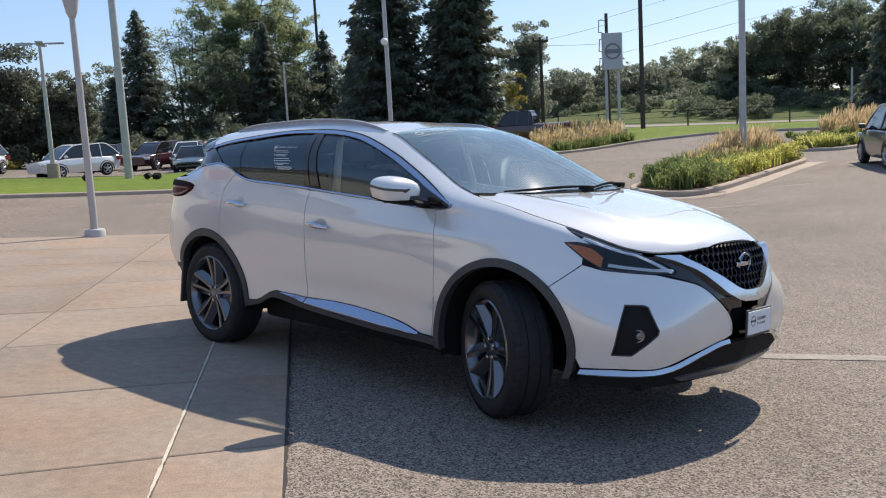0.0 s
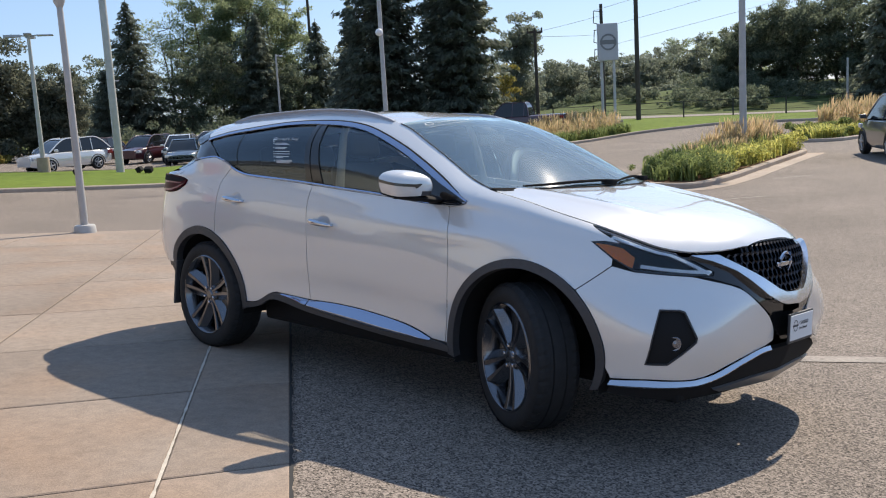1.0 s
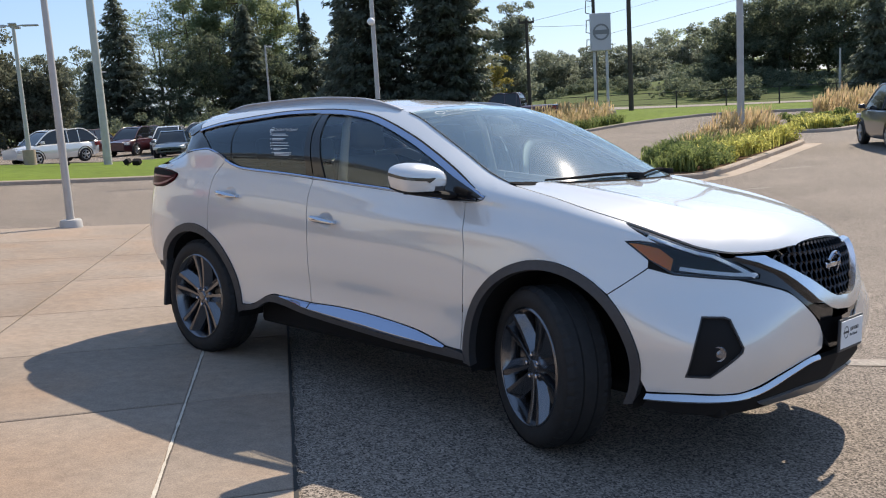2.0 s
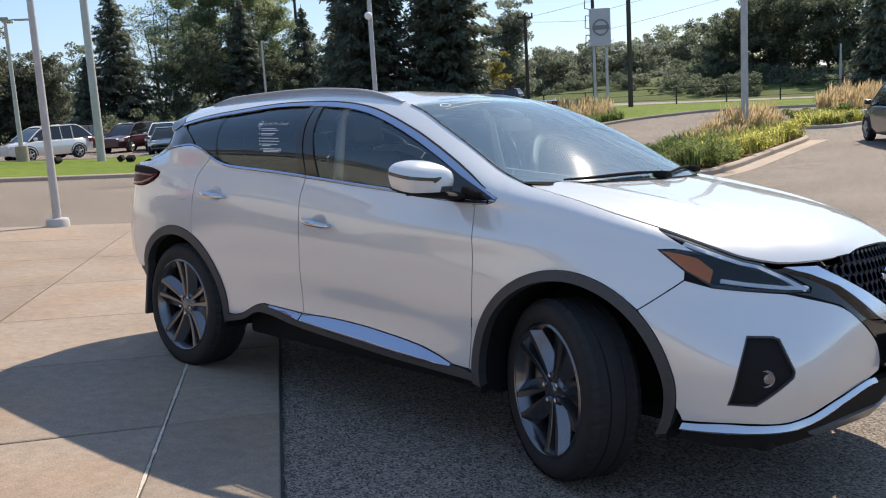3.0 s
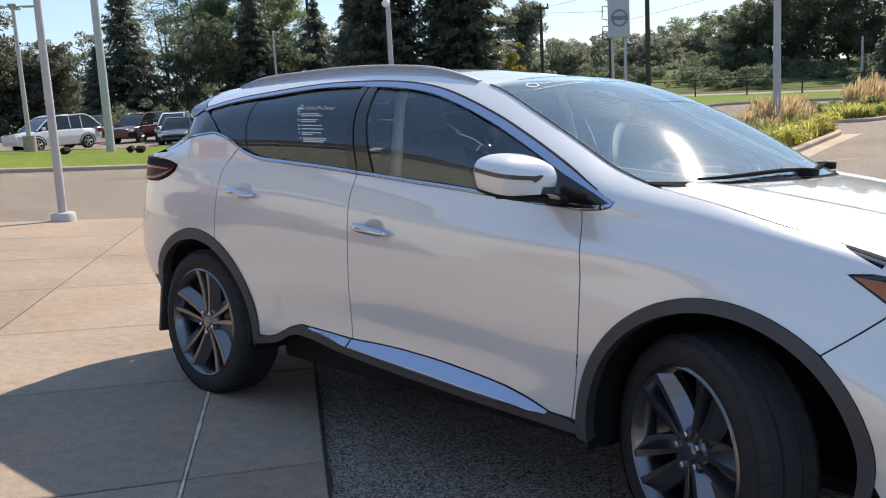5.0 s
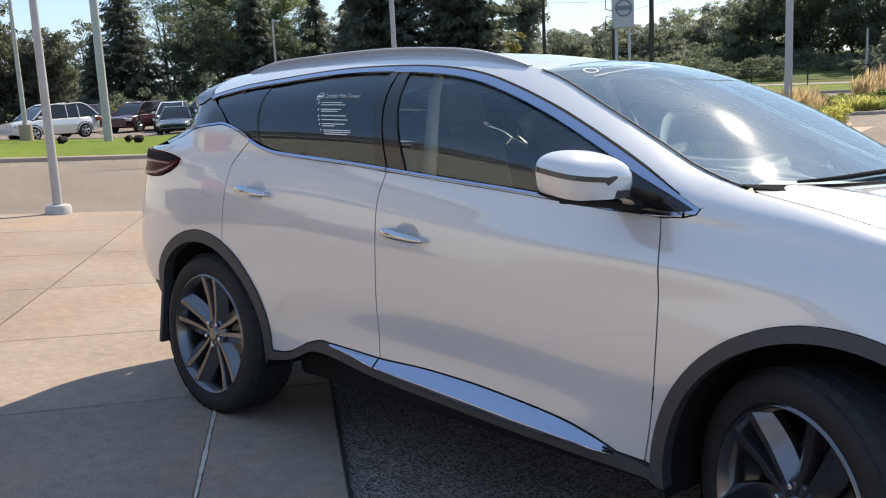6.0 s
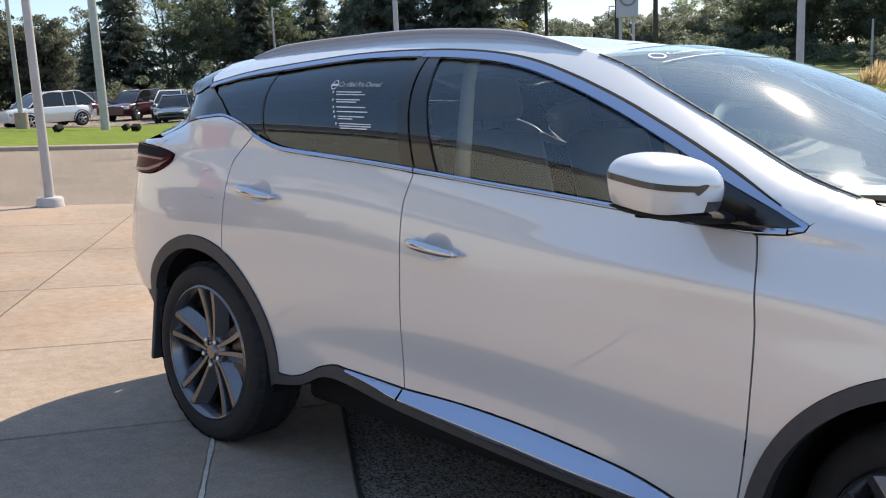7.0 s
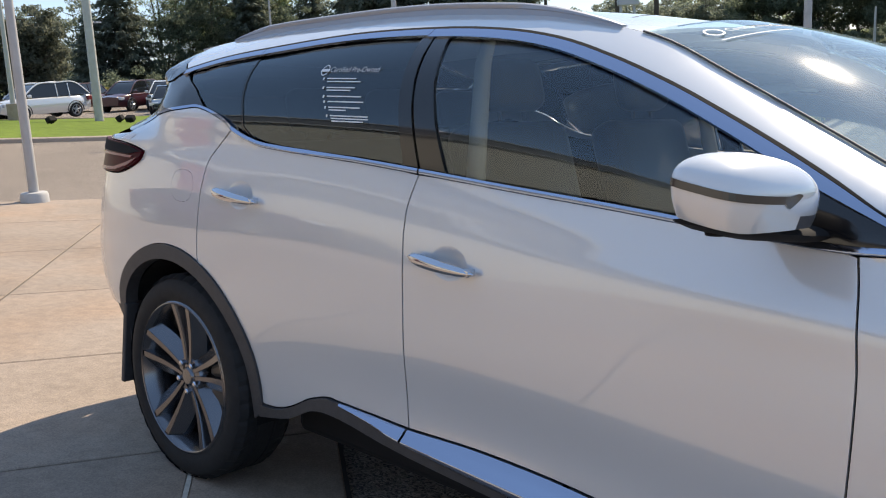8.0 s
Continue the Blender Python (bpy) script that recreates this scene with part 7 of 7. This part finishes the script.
seat(1.45, -0.38)
seat(1.45, 0.38)
seat(0.52, -0.40, 0.46)
seat(0.52, 0.0, 0.46)
seat(0.52, 0.40, 0.46)
bm = bmesh.new()
rows = []
for i in range(17):
    y = -0.76 + 1.52 * i / 16
    t = y / 0.76
    xb = 2.46 + 0.20 * (1 - t * t)
    hump = 0.05 * math.exp(-((y - 0.38) / 0.20) ** 2)
    rows.append([bm.verts.new(q) for q in ((xb, y, 1.17), (2.30, y, 1.165 + hump * 0.3), (2.08, y, 1.12 + hump), (1.98, y, 1.03 + hump), (2.02, y, 0.86), (2.10, y, 0.62))])
for a, b in zip(rows, rows[1:]):
    for k in range(5):
        bm.faces.new((a[k], a[k + 1], b[k + 1], b[k]))
part("dashboard", bm, M_DASH, suv, "dark grey padded dashboard", smooth=40)
bm = bmesh.new()
n = 40
tube(bm, [(0.185 * math.cos(2 * math.pi * k / n), 0.185 * math.sin(2 * math.pi * k / n), 0) for k in range(n + 1)], 0.016, 10, False)
box(bm, -0.17, 0.17, -0.022, 0.022, -0.012, 0.006, 0.008)
box(bm, -0.022, 0.022, -0.17, 0.0, -0.012, 0.006, 0.008)
box(bm, -0.07, 0.07, -0.06, 0.06, -0.02, 0.02, 0.015)
sw = part("steering_wheel", bm, M_TRIM, suv, "black steering wheel", smooth=50)
sw.matrix_basis = pose(1.90, 0.38, 1.02, 0, 0, -90) @ pose(0, 0, 0, 62, 0, 0)
bm = bmesh.new()
box(bm, -0.02, 0.02, -0.12, 0.12, -0.035, 0.035, 0.015, pose(1.86, 0, 1.485, 0, -10, 0))
box(bm, -0.04, 0.06, -0.05, 0.05, -0.02, 0.03, 0.015, pose(1.82, 0, 1.535, 0, 20, 0))
part("inner_mirror", bm, M_TRIM, suv, smooth=50)
# window sheet on the rear door glass
def on_glass(a, z):
    x, y, z = flank(a, z)
    return x, y + 0.0085, z


sheet_z, sheet_a = 1.484, 0.676


def sheet_left(z):
    return 0.664 + (1.486 - z) * 0.55


mark = patch("window_sheet_ring", arc(sheet_a, sheet_z, 0.0165, 0, 360, 28)[:-1], on_glass, M_WHITE, suv, holes=[arc(sheet_a, sheet_z, 0.0135, 0, 360, 28)[:-1]], fold=0, step=0.02, gap=0, label="white printed sheet on the rear window")
patch("mark_bar", [(sheet_a - 0.019, sheet_z - 0.004), (sheet_a + 0.019, sheet_z - 0.004), (sheet_a + 0.019, sheet_z + 0.004), (sheet_a - 0.019, sheet_z + 0.004)], on_glass, M_WHITE, mark, fold=0, step=0.02, gap=0)
for z, w, dot in ((1.462, 0.105, 1), (1.454, 0.120, 0), (1.438, 0.100, 1), (1.431, 0.085, 0), (1.415, 0.120, 1), (1.401, 0.125, 1), (1.386, 0.110, 1), (1.379, 0.060, 0), (1.364, 0.130, 1), (1.357, 0.128, 0), (1.350, 0.110, 0)):
    z, w = 1.484 - (1.486 - z) * 1.12, w * 1.22
    a0 = sheet_left(z) + 0.022
    patch("printed_line", [(a0, z), (a0 + w, z), (a0 + w, z + 0.0036), (a0, z + 0.0036)], on_glass, M_WHITE, mark, fold=0, step=0.05, gap=0)
    if dot:
        patch("printed_line", [(a0 - 0.018, z - 0.003), (a0 - 0.011, z - 0.003), (a0 - 0.011, z + 0.005), (a0 - 0.018, z + 0.005)], on_glass, M_WHITE, mark, fold=0, step=0.05, gap=0)


def lettering(words, size, a0, z0, f, parent, material):
    """Words laid on a curved pane."""
    o = text("window_words", words, size, parent, Matrix.Identity(4), material)
    for v in o.data.vertices:
        u, w = a0 + v.co.x, z0 + v.co.y
        v.co = Vector(f(u, w)) + Vector((0, -0.0006, 0))
    return o


lettering("Certified Pre-Owned", 0.0245, sheet_a + 0.023, sheet_z - 0.006, on_glass, mark, M_WHITE)


def on_screen(a, z):
    """Metres across and down the windscreen from its upper right corner."""
    t = -0.90 + a / 0.60
    p = Vector(screen_skin(t, 0.05 - z / 0.95))
    return p.x + 0.002, p.y, p.z + 0.004


tag = patch("window_card_ring", arc(0.045, -0.05, 0.024, 0, 360, 24)[:-1], on_screen, M_WHITE, suv, holes=[arc(0.045, -0.05, 0.019, 0, 360, 24)[:-1]], fold=0, step=0.02, gap=0, label="white lettering on the windscreen")
lettering("Certified Pre-Owned", 0.030, 0.080, -0.060, on_screen, tag, M_WHITE)
patch("printed_line", [(0.02, -0.100), (0.27, -0.096), (0.27, -0.0935), (0.02, -0.097)], on_screen, M_WHITE, tag, fold=0, step=0.05, gap=0)

# ---- concrete apron, slab by slab ----
apron = thing("apron", TILT, "broom-finished concrete apron slabs with tooled joints", "pavement", kind="structure")
D1, D2 = Vector((0.80, -0.60)), Vector((0.40, 0.92))


def apron_point(al, be):
    p = D1 * al + D2 * be
    return p.x, p.y


ALPHAS = [14.0, 12.4, 10.85, 9.3, 7.75, 6.2, 4.65, 3.13, 1.64, 0.11, -1.45, -3.25, -5.15, -7.1, -9.15]
BETAS = [-0.175, -0.75, -2.30, -4.2, -6.1, -8.0, -9.9]
for i in range(len(ALPHAS) - 1):
    for j in range(len(BETAS) - 1):
        g = 0.008
        a1, a0, b1, b0 = ALPHAS[i] - g, ALPHAS[i + 1] + g, BETAS[j] - g, BETAS[j + 1] + g
        if j == 0:
            b1 += g
        q = [apron_point(a0, b0), apron_point(a1, b0), apron_point(a1, b1), apron_point(a0, b1)]
        if area2(q) < 0:
            q = q[::-1]
        ins = shrink(q, 0.007)
        dz = random.uniform(-0.001, 0.001)
        verts = [(x, y, 0.0145 + dz) for x, y in ins] + [(x, y, 0.010 + dz) for x, y in q] + [(x, y, -0.08) for x, y in q]
        faces = [(0, 1, 2, 3)]
        for k in range(4):
            n = (k + 1) % 4
            faces.append((4 + k, 4 + n, n, k))
            faces.append((8 + k, 8 + n, 4 + n, 4 + k))
        me = bpy.data.meshes.new("slab")
        me.from_pydata(verts, [], faces)
        me.materials.append(M_CONC)
        ob = new("slab", me)
        ob.parent = apron
# pale sealant in the long joint and dark filler in the others
me = bpy.data.meshes.new("joint_filler")
q = [apron_point(14.0, -9.9), apron_point(14.0, -0.20), apron_point(-9.15, -0.20), apron_point(-9.15, -9.9)]
me.from_pydata([(x, y, 0.006) for x, y in q], [], [(0, 1, 2, 3)])
me.materials.append(M_JOINT)
ob = new("joint_filler", me)
ob.parent = apron
bm = bmesh.new()
al = 13.5
rows = []
while al > -9.0:
    w = 0.008 * random.uniform(0.5, 1.3)
    x0, y0 = apron_point(al, -0.75 - w)
    x1, y1 = apron_point(al, -0.75 + w)
    rows.append([bm.verts.new((x0, y0, 0.0165)), bm.verts.new((x1, y1, 0.0165))])
    al -= 0.06
for a, b in zip(rows, rows[1:]):
    bm.faces.new((a[0], a[1], b[1], b[0]))
part("joint_sealant", bm, M_SEALANT, apron, "pale cracked joint sealant")
bm = bmesh.new()
x0, y0 = apron_point(14, -0.172)
rows = []
al = 14.0
while al > -9.1:
    w = 0.016 * random.uniform(0.6, 1.6)
    x0, y0 = apron_point(al, -0.176)
    x1, y1 = apron_point(al, -0.176 + w)
    rows.append([bm.verts.new((x0, y0, 0.0130)), bm.verts.new((x1, y1, 0.0130))])
    al -= 0.08
for a, b in zip(rows, rows[1:]):
    bm.faces.new((a[0], a[1], b[1], b[0]))
part("edge_crack", bm, M_DARKTAR, apron, "dark crack along the asphalt edge")
